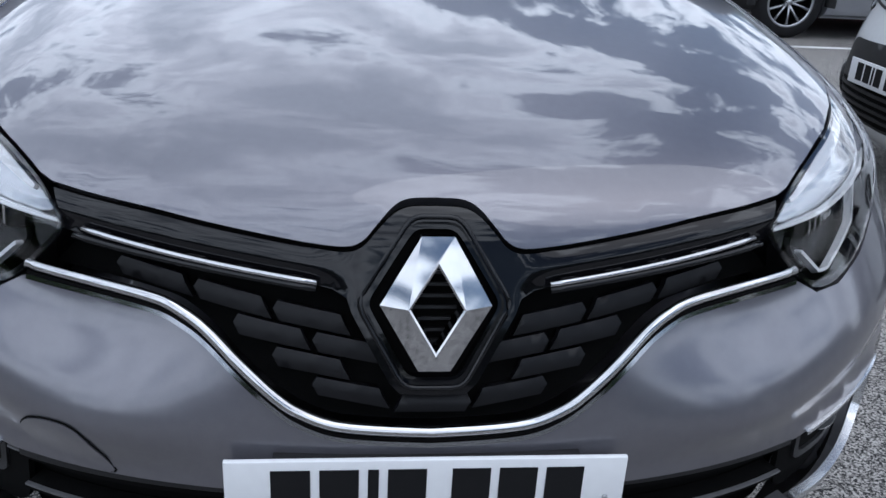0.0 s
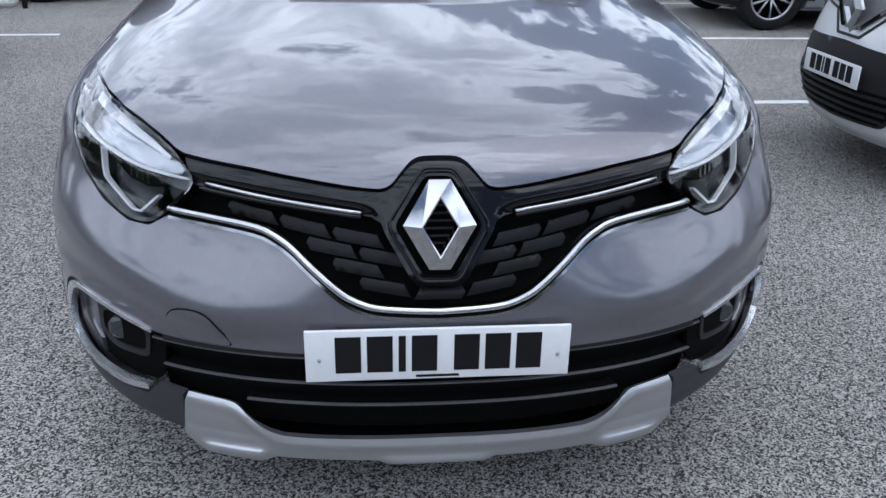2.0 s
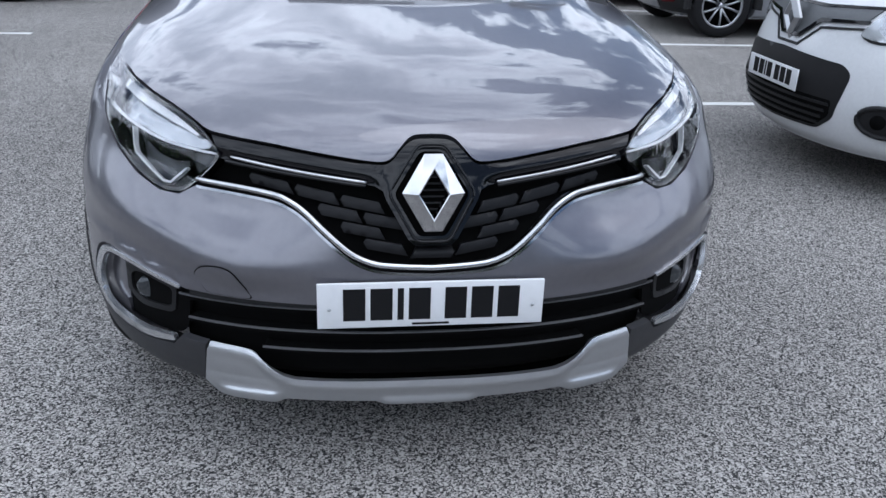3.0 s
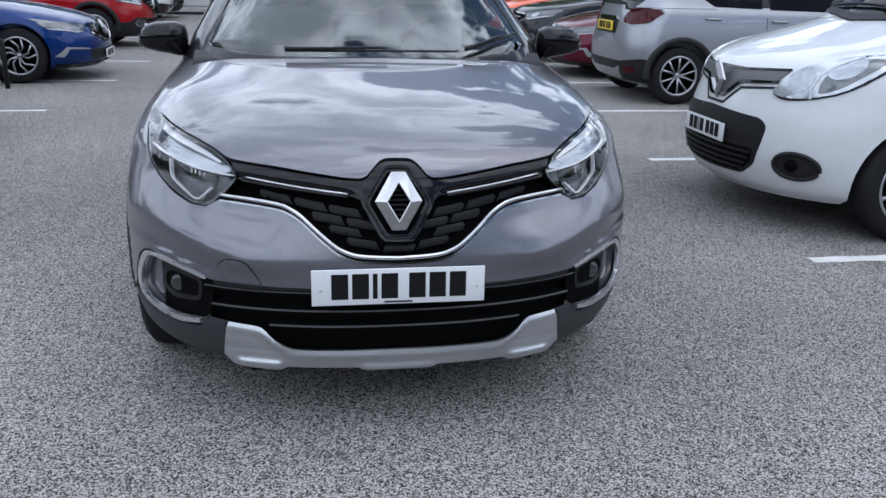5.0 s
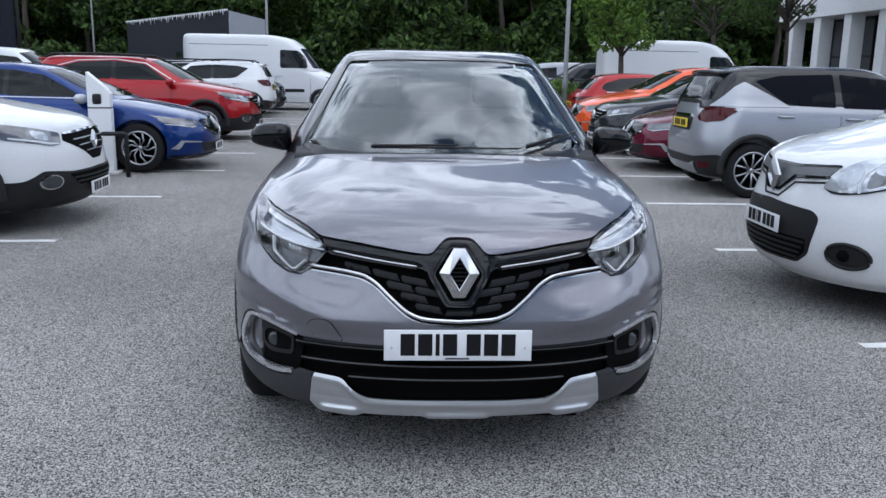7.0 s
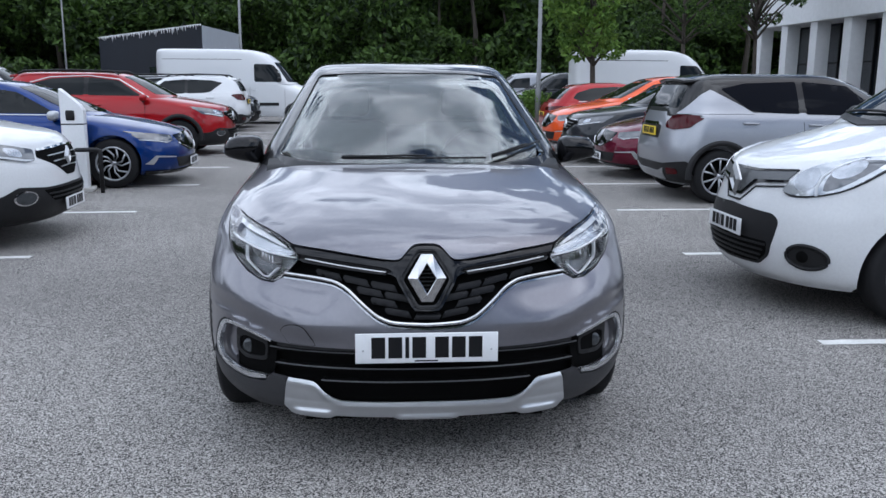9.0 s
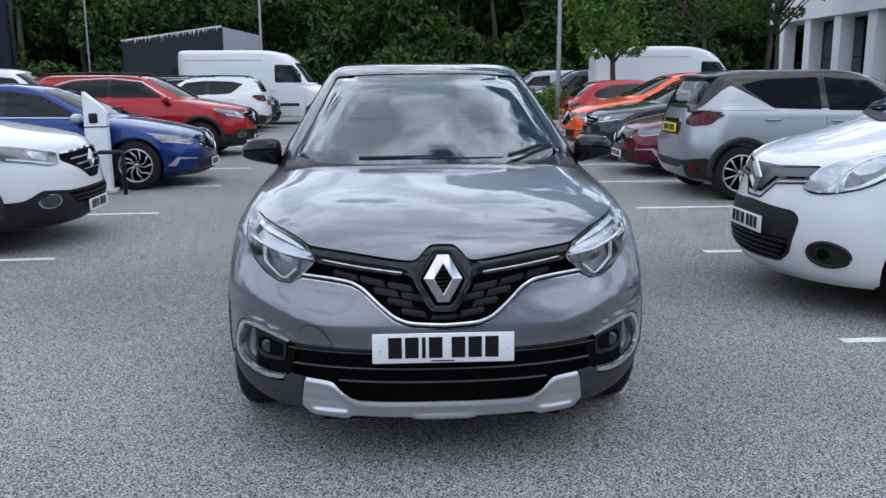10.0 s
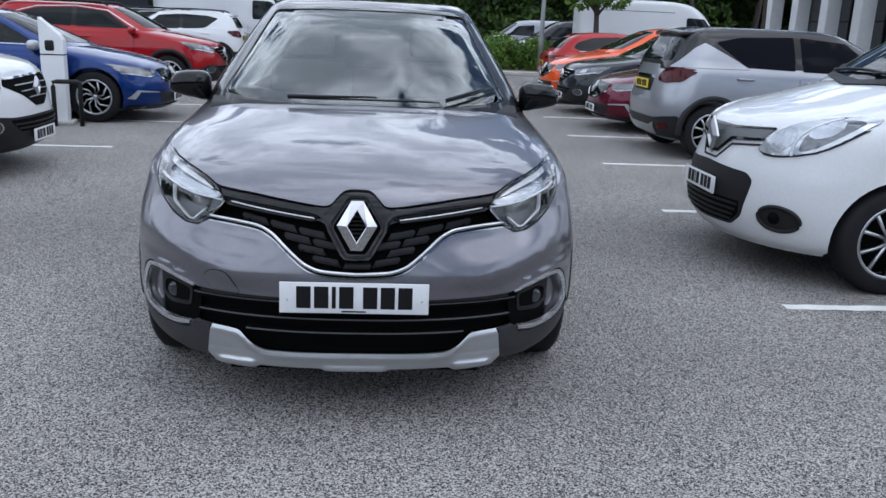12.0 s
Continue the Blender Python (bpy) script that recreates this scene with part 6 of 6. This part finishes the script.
    part("steering_wheel", bm, M["plastic"], top)
    for x in (-0.36, 0.36):
        bm = bmesh.new()
        box(bm, x - 0.25, x + 0.25, 1.95, 2.45, 0.52, 0.72, 0.05)
        box(bm, x - 0.24, x + 0.24, 2.4, 2.55, 0.6, 1.2, 0.05)
        st = part("seat", bm, M["fabric"], top, "grey fabric front seat")
        bm = bmesh.new()
        box(bm, x - 0.13, x + 0.13, 2.47, 2.57, 1.23, 1.4, 0.04)
        part("headrest", bm, M["fabric"], st)
    bm = bmesh.new()
    box(bm, -0.11, 0.11, 1.74, 1.77, 1.38, 1.44, 0.012)
    part("rear_view_mirror", bm, M["gloss_black"], top)
    top.matrix_basis = LEAN
    return top


def hero_copy_of(ob):
    b = bmesh.new()
    b.from_mesh(ob.data)
    return b


def skid_front(x, z):
    """The skid plate's surface: the nose with two feet and a centre lip pushed forward, and a top ledge."""
    def push(x, z):
        def hump(c, w, soft):
            return 1 / (1 + math.exp((abs(abs(x) - c) - w) / soft))
        low = 1 / (1 + math.exp((z - 0.264) / 0.0035))
        edge = smooth_list(SKID, abs(x))
        rim = math.exp(-((z - edge + 0.014) / 0.016) ** 2)
        return -0.014 * hump(0.43, 0.07, 0.006) * low - 0.009 * (1 / (1 + math.exp((abs(x) - 0.11) / 0.006))) * (1 / (1 + math.exp((z - 0.252) / 0.003))) - 0.007 * rim

    def yy(x, z):
        base = smooth_list([(0.2, 0.05), (0.245, 0.014), (0.285, 0.006), (0.32, 0.012), (0.39, 0.04)], z)
        return nose_y(x, max(z, 0.3)) + base - 0.02 + push(x, z)
    e = 0.002
    fx, fz = (yy(x + e, z) - yy(x - e, z)) / (2 * e), (yy(x, z + e) - yy(x, z - e)) / (2 * e)
    return Vector((x, yy(x, z), z)), Vector((fx, -1, fz)).normalized()


M["dark_chrome"] = material("dark_chrome_edge", (0.3, 0.31, 0.33), 0.12, 1.0, vary=0.05, scale=120)
M["lamp_silver"] = material("lamp_reflector_silver", (0.4, 0.42, 0.45), 0.22, 0.75, vary=0.2, scale=45)
M["dash"] = material("grey_dashboard_plastic", (0.1, 0.1, 0.1), 0.6, vary=0.15, scale=200, bump=0.15)
M["lamp_shade"] = material("dark_lamp_reflector", (0.06, 0.064, 0.07), 0.2, 0.6, vary=0.3, scale=60)
M["fin"] = material("black_grille_plastic", (0.006, 0.006, 0.007), 0.4, spec=0.25, vary=0.15, scale=200)
# grey for the painted highlights on the intake bars
M["bar_edge"] = material("worn_grey_edge", (0.11, 0.11, 0.115), 0.35, vary=0.2, scale=80)
M["fabric"] = material("grey_seat_fabric", (0.1, 0.1, 0.102), 0.9, vary=0.2, scale=300, bump=0.3)
hero_car()


# ---- the other cars ----
car("white small panel van with dark grille, nose to the aisle", bay_van(), (2.22, 2.62, 0), -90)
silver_suv = small_suv("silver_paint", "black_paint")
silver_suv.update(panels=[(q[0], q[1], "privacy", *q[3:]) if q[1] == "side_window" else q for q in silver_suv["panels"]])
car("silver small SUV with black roof, tail to the aisle", silver_suv, (7.44, 7.85, 0), 90)
car("dark red hatchback with silver mirrors, nose to the aisle", hatch("maroon_paint"), (3.3, 10.3, 0), -90)
car("dark grey SUV with a wide grille, nose to the aisle", suv("dark_paint"), (3.3, 12.75, 0), -90).scale.z = 0.92
car("orange hatchback parked nose to the aisle", hatch("orange_paint"), (3.35, 15.0, 0), -90).scale.z = 1.1
car("bright red hatchback parked with its tail to the aisle", hatch("red_paint"), (8.15, 17.6, 0), 90)
car("white SUV with black bumper, nose to the aisle", suv("white_paint"), (-3.03, 5.15, 0), 92)
car("bright blue hatchback parked behind the charging post", hatch("blue_paint"), (-2.88, 9.65, 0), 92)
car("red SUV with roof rails, nose to the aisle", suv("red_paint"), (-3.08, 14.6, 0), 92)
white_hatch = small_suv("white_paint", "white_paint")
white_hatch.update(rails=(1.9, 3.6, 0.55, 1.6))
car("white high hatchback with roof rails, tail to the aisle", white_hatch, (-8.02, 22.2, 0), -88)
car("dark grey SUV parked between white cars", suv("dark_paint"), (-3.9, 24.4, 0), 92)
car("white van with dark glass in the far row", bay_van(), (-7.8, 19.5, 0), 92)
car("large white panel van standing before the woods", big_van(), (-2.1, 27.2, 0), 90)
car("large white panel van beside the showroom", big_van(), (11.7, 25.0, 0), 90)
car("silver van in the far row by the hedge", bay_van("silver_paint"), (3.3, 31, 0), -90)
car("dark grey van in the far row by the hedge", bay_van("dark_paint"), (4.4, 28.6, 0), -90)


# ---- charging post with its guard ----
def charging_post():
    top = new("charging_post")
    tagged(top, "white electric charging post with a black hoop guard", "charging post")
    prof = [(-0.14, 0.0), (0.14, 0.0), (0.14, 1.06), (0.1, 1.13), (-0.14, 1.34)]
    bm = bmesh.new()
    fr = [bm.verts.new((x, -0.1, z)) for x, z in prof]
    bk = [bm.verts.new((x, 0.1, z)) for x, z in prof]
    bm.faces.new(fr)
    bm.faces.new(list(reversed(bk)))
    for i in range(5):
        j = (i + 1) % 5
        bm.faces.new((fr[j], fr[i], bk[i], bk[j]))
    bmesh.ops.bevel(bm, geom=list(bm.edges), offset=0.008, segments=2, affect="EDGES", profile=0.5)
    bmesh.ops.recalc_face_normals(bm, faces=bm.faces)
    part("cabinet", bm, M["white_plastic"], top, smooth=False)
    bm = bmesh.new()
    box(bm, -0.075, 0.035, -0.114, -0.085, 0.93, 1.06, 0.02)
    part("socket", bm, M["plastic"], top, "black rounded socket hatch")
    bm = bmesh.new()
    box(bm, -0.142, 0.142, -0.103, 0.103, 0.875, 0.89)
    part("band", bm, M["plastic"], top)
    bm = bmesh.new()
    box(bm, -0.2, 0.2, -0.16, 0.16, 0.0, 0.05, 0.01)
    part("foot", bm, M["concrete"], top)
    bm = bmesh.new()
    tube(bm, [(0.02, -0.25, 0), (0.02, -0.25, 0.5), (0.02, -0.25, 0.55), (0.06, -0.25, 0.56), (0.3, -0.25, 0.56), (0.34, -0.25, 0.55), (0.34, -0.25, 0.5), (0.34, -0.25, 0)], 0.028, 10)
    part("guard", bm, M["plastic"], top, "black tubular guard hoop")
    top.matrix_basis = pose(-4.14, 8.5, 0, 0, 0, 8)


M["white_plastic"] = material("white_powder_coat", (0.75, 0.76, 0.77), 0.4, vary=0.05, scale=30)
M["paving"] = material("beige_paving", (0.3, 0.26, 0.21), 0.9, vary=0.25, scale=30, bump=0.3)
M["concrete"] = material("pale_concrete", (0.42, 0.41, 0.39), 0.9, vary=0.2, scale=50, bump=0.3)
charging_post()


# ---- lamp posts ----
M["galvanised"] = material("galvanised_steel", (0.2, 0.205, 0.21), 0.55, 0.5, vary=0.15, scale=30)


def lamp_post(x, y, h, r, label):
    top = new("street_lamp")
    tagged(top, label, "street lamp", group="lamp posts")
    bm = bmesh.new()
    tube(bm, [(0, 0, 0), (0, 0, 1.2), (0, 0, 1.25), (0, 0, h)], [r * 1.35, r * 1.35, r, r * 0.7], 14)
    part("pole", bm, M["galvanised"], top)
    bm = bmesh.new()
    tube(bm, [(0, 0, h - 0.05), (0.4, 0, h + 0.1), (0.9, 0, h + 0.12)], 0.03, 8)
    part("arm", bm, M["galvanised"], top)
    bm = bmesh.new()
    box(bm, 0.8, 1.35, -0.12, 0.12, h + 0.08, h + 0.17, 0.03)
    part("lamp_head", bm, M["galvanised"], top)
    top.matrix_basis = pose(x, y, 0, 0, 0, 35)


lamp_post(5.25, 25.8, 8.0, 0.075, "grey steel lamp post beside the hedge")
lamp_post(-5.45, 31.0, 7.0, 0.055, "slim grey lamp post behind the white van")
lamp_post(-13.1, 34.0, 6.5, 0.04, "slim grey lamp post before dark trees")


# ---- buildings ----
M["render_white"] = material("pale_cladding", (0.62, 0.63, 0.64), 0.6, vary=0.08, scale=6)
M["dark_clad"] = material("dark_blue_grey_cladding", (0.012, 0.015, 0.023), 0.6, spec=0.2, vary=0.15, scale=3, bump=0.1)
M["pale_clad"] = material("pale_grey_cladding", (0.5, 0.52, 0.54), 0.6, vary=0.08, scale=5)
M["gable_clad"] = material("grey_gable_cladding", (0.3, 0.32, 0.35), 0.6, vary=0.08, scale=5)
M["glazing"] = material("dark_glazing", (0.02, 0.024, 0.03), 0.05, coat=0.6, vary=0.2, scale=1)


def showroom():
    top = new("showroom_building")
    tagged(top, "pale showroom with a deep fascia, columns and dark glazing", "building")
    bm = bmesh.new()
    box(bm, 19.6, 38, 2, 38, 0, 4.0)
    part("wall", bm, M["dark_clad"], top, smooth=False)
    bm = bmesh.new()
    box(bm, 18.05, 38.5, 1.5, 38.7, 4.0, 5.3, 0.03)
    part("fascia", bm, M["render_white"], top, smooth=False)
    bm = bmesh.new()
    box(bm, 18.3, 38.2, 1.8, 38.4, 5.3, 5.45)
    part("roof", bm, M["pale_clad"], top, smooth=False)
    for k in range(14):
        y = 37.7 - 2.62 * k
        bm = bmesh.new()
        box(bm, 18.2, 18.8, y - 0.3, y + 0.3, 0, 4.0, 0.02)
        part("column", bm, M["render_white"], top, smooth=False)
        if k < 13:
            w = bmesh.new()
            box(w, 19.5, 19.57, y - 2.5, y - 0.12, 0.1, 3.9)
            win = part("window", w, M["glazing"], top, smooth=False)
            fr = bmesh.new()
            for yy in (y - 2.5, y - 1.3, y - 0.18):
                box(fr, 19.45, 19.51, yy, yy + 0.06, 0.05, 3.95)
            box(fr, 19.45, 19.51, y - 2.5, y - 0.12, 2.3, 2.36)
            part("window_frame", fr, M["plastic"], win, smooth=False)


showroom()


def shed():
    top = new("storage_building")
    tagged(top, "dark clad low building with pale gable and icicle lights", "building")
    A, Lf, R, h = Vector((-6.8, 30.5)), Vector((-14.2, 42)), Vector((-6.4, 36.5)), 3.5
    far = Lf + (R - A)
    bm = bmesh.new()
    q = [A, R, far, Lf]
    lo = [bm.verts.new((p.x, p.y, 0)) for p in q]
    hi = [bm.verts.new((p.x, p.y, h)) for p in q]
    bm.faces.new(list(reversed(lo)))
    bm.faces.new(hi)
    for i in range(4):
        j = (i + 1) % 4
        bm.faces.new((lo[i], lo[j], hi[j], hi[i]))
    part("wall", bm, M["dark_clad"], top, smooth=False)
    n = (R - A).normalized()
    side = Vector((n.y, -n.x))
    bm = bmesh.new()
    vs = [A + side * 0.03, R + side * 0.03]
    f = [bm.verts.new((vs[0].x, vs[0].y, 0.02)), bm.verts.new((vs[1].x, vs[1].y, 0.02)), bm.verts.new((vs[1].x, vs[1].y, h - 0.02)), bm.verts.new((vs[0].x, vs[0].y, h - 0.02))]
    g = [bm.verts.new(v.co - Vector((side.x, side.y, 0)) * 0.028) for v in f]
    bm.faces.new(f)
    for i in range(4):
        bm.faces.new((f[i], g[i], g[(i + 1) % 4], f[(i + 1) % 4]))
    part("gable_cladding", bm, M["gable_clad"], top, smooth=False)
    d = (Lf - A).normalized()
    out = Vector((-d.y, d.x)) * -1 if Vector((-d.y, d.x)).y > 0 else Vector((-d.y, d.x))
    rnd = random.Random(4)
    bm = bmesh.new()
    t, length = 0.0, (Lf - A).length
    while t < length:
        p = A + d * t + out * 0.05
        w, hh = rnd.uniform(0.1, 0.3), rnd.choice((0.05, 0.08, 0.16, 0.1, 0.24))
        e = p + d * w
        tube(bm, [(p.x, p.y, h + 0.02), (e.x, e.y, h + 0.02)], 0.025, 5)
        tube(bm, [(p.x, p.y, h), (p.x, p.y, h - hh)], [0.025, 0.012], 5)
        t += w + rnd.uniform(0, 0.12)
    part("light_string", bm, M["white_plastic"], top, "white hanging icicle lights")
    for t, w in ((2.0, 1.0), (5.0, 1.0)):
        p = A + d * t + out * 0.04
        e = p + d * w
        bm = bmesh.new()
        f = [bm.verts.new((p.x, p.y, 0.9)), bm.verts.new((e.x, e.y, 0.9)), bm.verts.new((e.x, e.y, 2.0)), bm.verts.new((p.x, p.y, 2.0))]
        r = bmesh.ops.extrude_face_region(bm, geom=[bm.faces.new(f)])
        for v in r["geom"]:
            if isinstance(v, bmesh.types.BMVert):
                v.co += Vector((out.x, out.y, 0)) * 0.04
        part("window", bm, M["glazing"], top, smooth=False)


shed()


def dark_block():
    top = new("workshop_building")
    tagged(top, "dark blue-grey clad building with a corner downpipe", "building")
    bm = bmesh.new()
    box(bm, -14, 0, 0, 10, 0, 6.5)
    part("wall", bm, M["dark_clad"], top, smooth=False)
    bm = bmesh.new()
    tube(bm, [(0.08, -0.05, 0), (0.08, -0.05, 6.4)], 0.06, 8)
    part("downpipe", bm, M["plastic"], top)
    bm = bmesh.new()
    for k in range(40):
        box(bm, -14 + 0.35 * k, -13.96 + 0.35 * k, -0.03, 0.0, 0.1, 6.4)
    part("cladding_rib", bm, M["dark_clad"], top, smooth=False)
    bm = bmesh.new()
    box(bm, -14.1, 0.1, -0.1, 10.1, 6.5, 6.62)
    part("roof", bm, M["plastic"], top, smooth=False)
    top.matrix_basis = pose(-11.9, 24.0, 0, 0, 0, 27)


dark_block()


# ---- trees ----
def leaf_material(name, a, b):
    m = bpy.data.materials.new(name)
    m.use_nodes = True
    nt = m.node_tree
    p = nt.nodes["Principled BSDF"]
    p.inputs["Roughness"].default_value = 0.6
    p.inputs["Specular IOR Level"].default_value = 0.3
    g, r = nt.nodes.new("ShaderNodeNewGeometry"), nt.nodes.new("ShaderNodeValToRGB")
    r.color_ramp.elements[0].color, r.color_ramp.elements[1].color = (*a, 1), (*b, 1)
    nt.links.new(g.outputs["Random Per Island"], r.inputs[0])
    nt.links.new(r.outputs[0], p.inputs["Base Color"])
    tr = nt.nodes.new("ShaderNodeBsdfTranslucent")
    nt.links.new(r.outputs[0], tr.inputs["Color"])
    mx, out = nt.nodes.new("ShaderNodeMixShader"), nt.nodes["Material Output"]
    mx.inputs[0].default_value = 0.25
    nt.links.new(p.outputs[0], mx.inputs[1])
    nt.links.new(tr.outputs[0], mx.inputs[2])
    nt.links.new(mx.outputs[0], out.inputs["Surface"])
    return m


M["leaf_dark"] = leaf_material("woodland_leaves", (0.005, 0.014, 0.004), (0.075, 0.138, 0.024))
M["leaf_light"] = leaf_material("young_tree_leaves", (0.045, 0.1, 0.014), (0.16, 0.27, 0.045))
# dark colour of the box added behind the woodland
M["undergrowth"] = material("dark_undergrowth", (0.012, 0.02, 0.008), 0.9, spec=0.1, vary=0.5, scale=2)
M["bark"] = material("bark", (0.06, 0.05, 0.04), 0.9, vary=0.3, scale=25, bump=0.6)


def leaves(centres, sizes, rng):
    """Small folded leaves: each a pair of triangles on either side of a rib."""
    n = len(centres)
    a = rng.normal(size=(n, 3))
    a /= np.linalg.norm(a, axis=1, keepdims=True)
    b = np.cross(a, rng.normal(size=(n, 3)))
    b /= np.linalg.norm(b, axis=1, keepdims=True)
    c = np.cross(a, b)
    s = sizes[:, None]
    v = np.stack([centres - a * s, centres + b * s * 0.45 + c * s * 0.15, centres + a * s, centres - b * s * 0.45 + c * s * 0.15], 1).reshape(-1, 3)
    i = np.arange(n)[:, None] * 4
    f = np.concatenate([i + [0, 1, 2], i + [0, 2, 3]])
    return v, f


def leaf_object(name, v, f, mat):
    me = bpy.data.meshes.new(name)
    me.from_pydata(v.tolist(), [], f.tolist())
    me.materials.append(mat)
    return new(name, me)


def clumps(rng, blobs, per_m2, size):
    """Leaf places on the shells of many blobs (x, y, z, r)."""
    out, sz = [], []
    for x, y, z, r in blobs:
        n = max(8, int(per_m2 * 4 * math.pi * r * r))
        d = rng.normal(size=(n, 3))
        d /= np.linalg.norm(d, axis=1, keepdims=True)
        k = r * rng.uniform(0.55, 1.08, size=(n, 1)) ** 0.6
        out.append(np.array((x, y, z)) + d * k * np.array((1, 1, 0.8)))
        sz.append(rng.uniform(0.6, 1.3, n) * size)
    c, s = np.concatenate(out), np.concatenate(sz)
    keep = c[:, 2] > 0.05
    return c[keep], s[keep]


rng = np.random.default_rng(7)
blobs = []
for k in range(420):
    x = rng.uniform(-46, 46)
    y = 47 + rng.uniform(-1.5, 5) + 0.004 * x * x
    top_z = 9.5 + 2.2 * math.sin(x * 0.31) + 1.3 * math.sin(x * 0.83 + 1)
    z = rng.uniform(0.8, 1) ** 0.5 * top_z * rng.uniform(0.05, 1.0)
    blobs.append((x, y + 0.25 * z, z, rng.uniform(0.9, 2.1)))
c, s = clumps(rng, blobs, 11, 0.24)
v, f = leaves(c, s, rng)
wood = leaf_object("woodland", v, f, M["leaf_dark"])
tagged(wood, "dense dark green mixed woodland behind the car park", "trees", kind="stuff")
blobs = []
for k in range(460):
    x = rng.uniform(-60, 60)
    blobs.append((x, 57 + rng.uniform(0, 4), rng.uniform(0.5, 11.5), rng.uniform(2, 3.2)))
c, s = clumps(rng, blobs, 3.4, 0.5)
v, f = leaves(c, s, rng)
tagged(leaf_object("deep_woodland", v, f, M["leaf_dark"]), "shaded trees deep inside the woodland", "trees", kind="stuff")
blobs = []
for k in range(620):
    a = math.radians(rng.uniform(150, 390))
    R = 30 + rng.uniform(0, 5)
    x, y = math.cos(a) * R * 1.1, math.sin(a) * R
    if x > 18 and y > -2:
        continue
    blobs.append((x, y, rng.uniform(0.2, 5.0), rng.uniform(1.2, 2.0)))
c, s = clumps(rng, blobs, 5, 0.34)
v, f = leaves(c, s, rng)
tagged(leaf_object("tree_belt", v, f, M["leaf_dark"]), "belt of green trees round the car park", "trees", kind="stuff")
# plain box added behind the trees, so no sky shows through their gaps
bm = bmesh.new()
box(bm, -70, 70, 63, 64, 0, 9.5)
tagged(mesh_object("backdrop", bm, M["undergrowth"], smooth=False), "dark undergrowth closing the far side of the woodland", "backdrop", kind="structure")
bm = bmesh.new()
for k in range(46):
    x = -44 + 2 * k + rng.uniform(-0.7, 0.7)
    y = 50 + rng.uniform(-1, 3)
    h = rng.uniform(5, 9)
    tube(bm, [(x, y, 0), (x + rng.uniform(-0.3, 0.3), y, h * 0.5), (x + rng.uniform(-0.6, 0.6), y, h)], [0.22, 0.16, 0.05], 7)
tagged(mesh_object("woodland_trunks", bm, M["bark"]), "dark trunks standing inside the woodland", "trees", kind="stuff")


def tree(x, y, h, spread, low, label, mat, seed):
    rng = np.random.default_rng(seed)
    top = new("tree")
    tagged(top, label, "tree")
    bm = bmesh.new()
    pts = [Vector((0, 0, 0)), Vector((0.03, 0, h * 0.25)), Vector((-0.02, 0.04, h * 0.5)), Vector((0.05, 0, h * 0.8))]
    tube(bm, pts, [0.1, 0.08, 0.06, 0.02], 9)
    blobs = []
    for k in range(34):
        z = low + (h - low) * rng.uniform(0, 1)
        w = spread * math.sin(math.pi * min(0.92, 0.18 + 0.8 * (z - low) / (h - low))) ** 0.7
        a, q = rng.uniform(0, 2 * math.pi), rng.uniform(0.2, 1) ** 0.6
        e = Vector((math.cos(a) * w * q, math.sin(a) * w * q, z))
        blobs.append((e.x, e.y, e.z, rng.uniform(0.3, 0.55)))
        b = Vector((0, 0, max(low * 0.8, z - 0.9 * w * q)))
        tube(bm, [b, b.lerp(e, 0.5) + Vector((0, 0, 0.1)), e], [0.05, 0.03, 0.01], 5)
    part("trunk", bm, M["bark"], top)
    c, s = clumps(rng, blobs, 75, 0.1)
    v, f = leaves(c, s, rng)
    cr = leaf_object("crown", v, f, mat)
    cr.parent = top
    top.matrix_basis = pose(x, y, 0)
    return top


tree(5.95, 21.3, 5.3, 1.3, 2.35, "young light green tree with a slim trunk", M["leaf_light"], 3)
tree(11.2, 28.6, 8.6, 2.6, 3.6, "fuller dark green tree beside the showroom", M["leaf_dark"], 5)
tree(14.6, 30.0, 8.0, 2.3, 3.9, "dark green tree with branches reaching to the fascia", M["leaf_dark"], 8)

# raised pavement and hedge by the lamp post
bm = bmesh.new()
box(bm, 2.5, 5.9, 24.55, 27.2, 0.0, 0.1, 0.01)
tagged(mesh_object("pavement", bm, M["paving"], smooth=False), "beige concrete pavement below the hedge", "pavement", kind="structure")
bm = bmesh.new()
box(bm, 2.5, 5.9, 24.4, 24.545, 0.0, 0.12, 0.02)
tagged(mesh_object("kerb", bm, M["concrete"], smooth=False), "pale concrete kerb along the pavement", "kerb", kind="structure")
rng = np.random.default_rng(11)
blobs = [(4.9 + rng.uniform(-1.3, 0.9), 26.4 + rng.uniform(-0.4, 0.5), rng.uniform(0.2, 1.0), rng.uniform(0.3, 0.5)) for _ in range(40)]
c, s = clumps(rng, blobs, 90, 0.07)
v, f = leaves(c, s, rng)
tagged(leaf_object("hedge", v, f, M["leaf_light"]), "light green clipped hedge at the end of the row", "hedge")
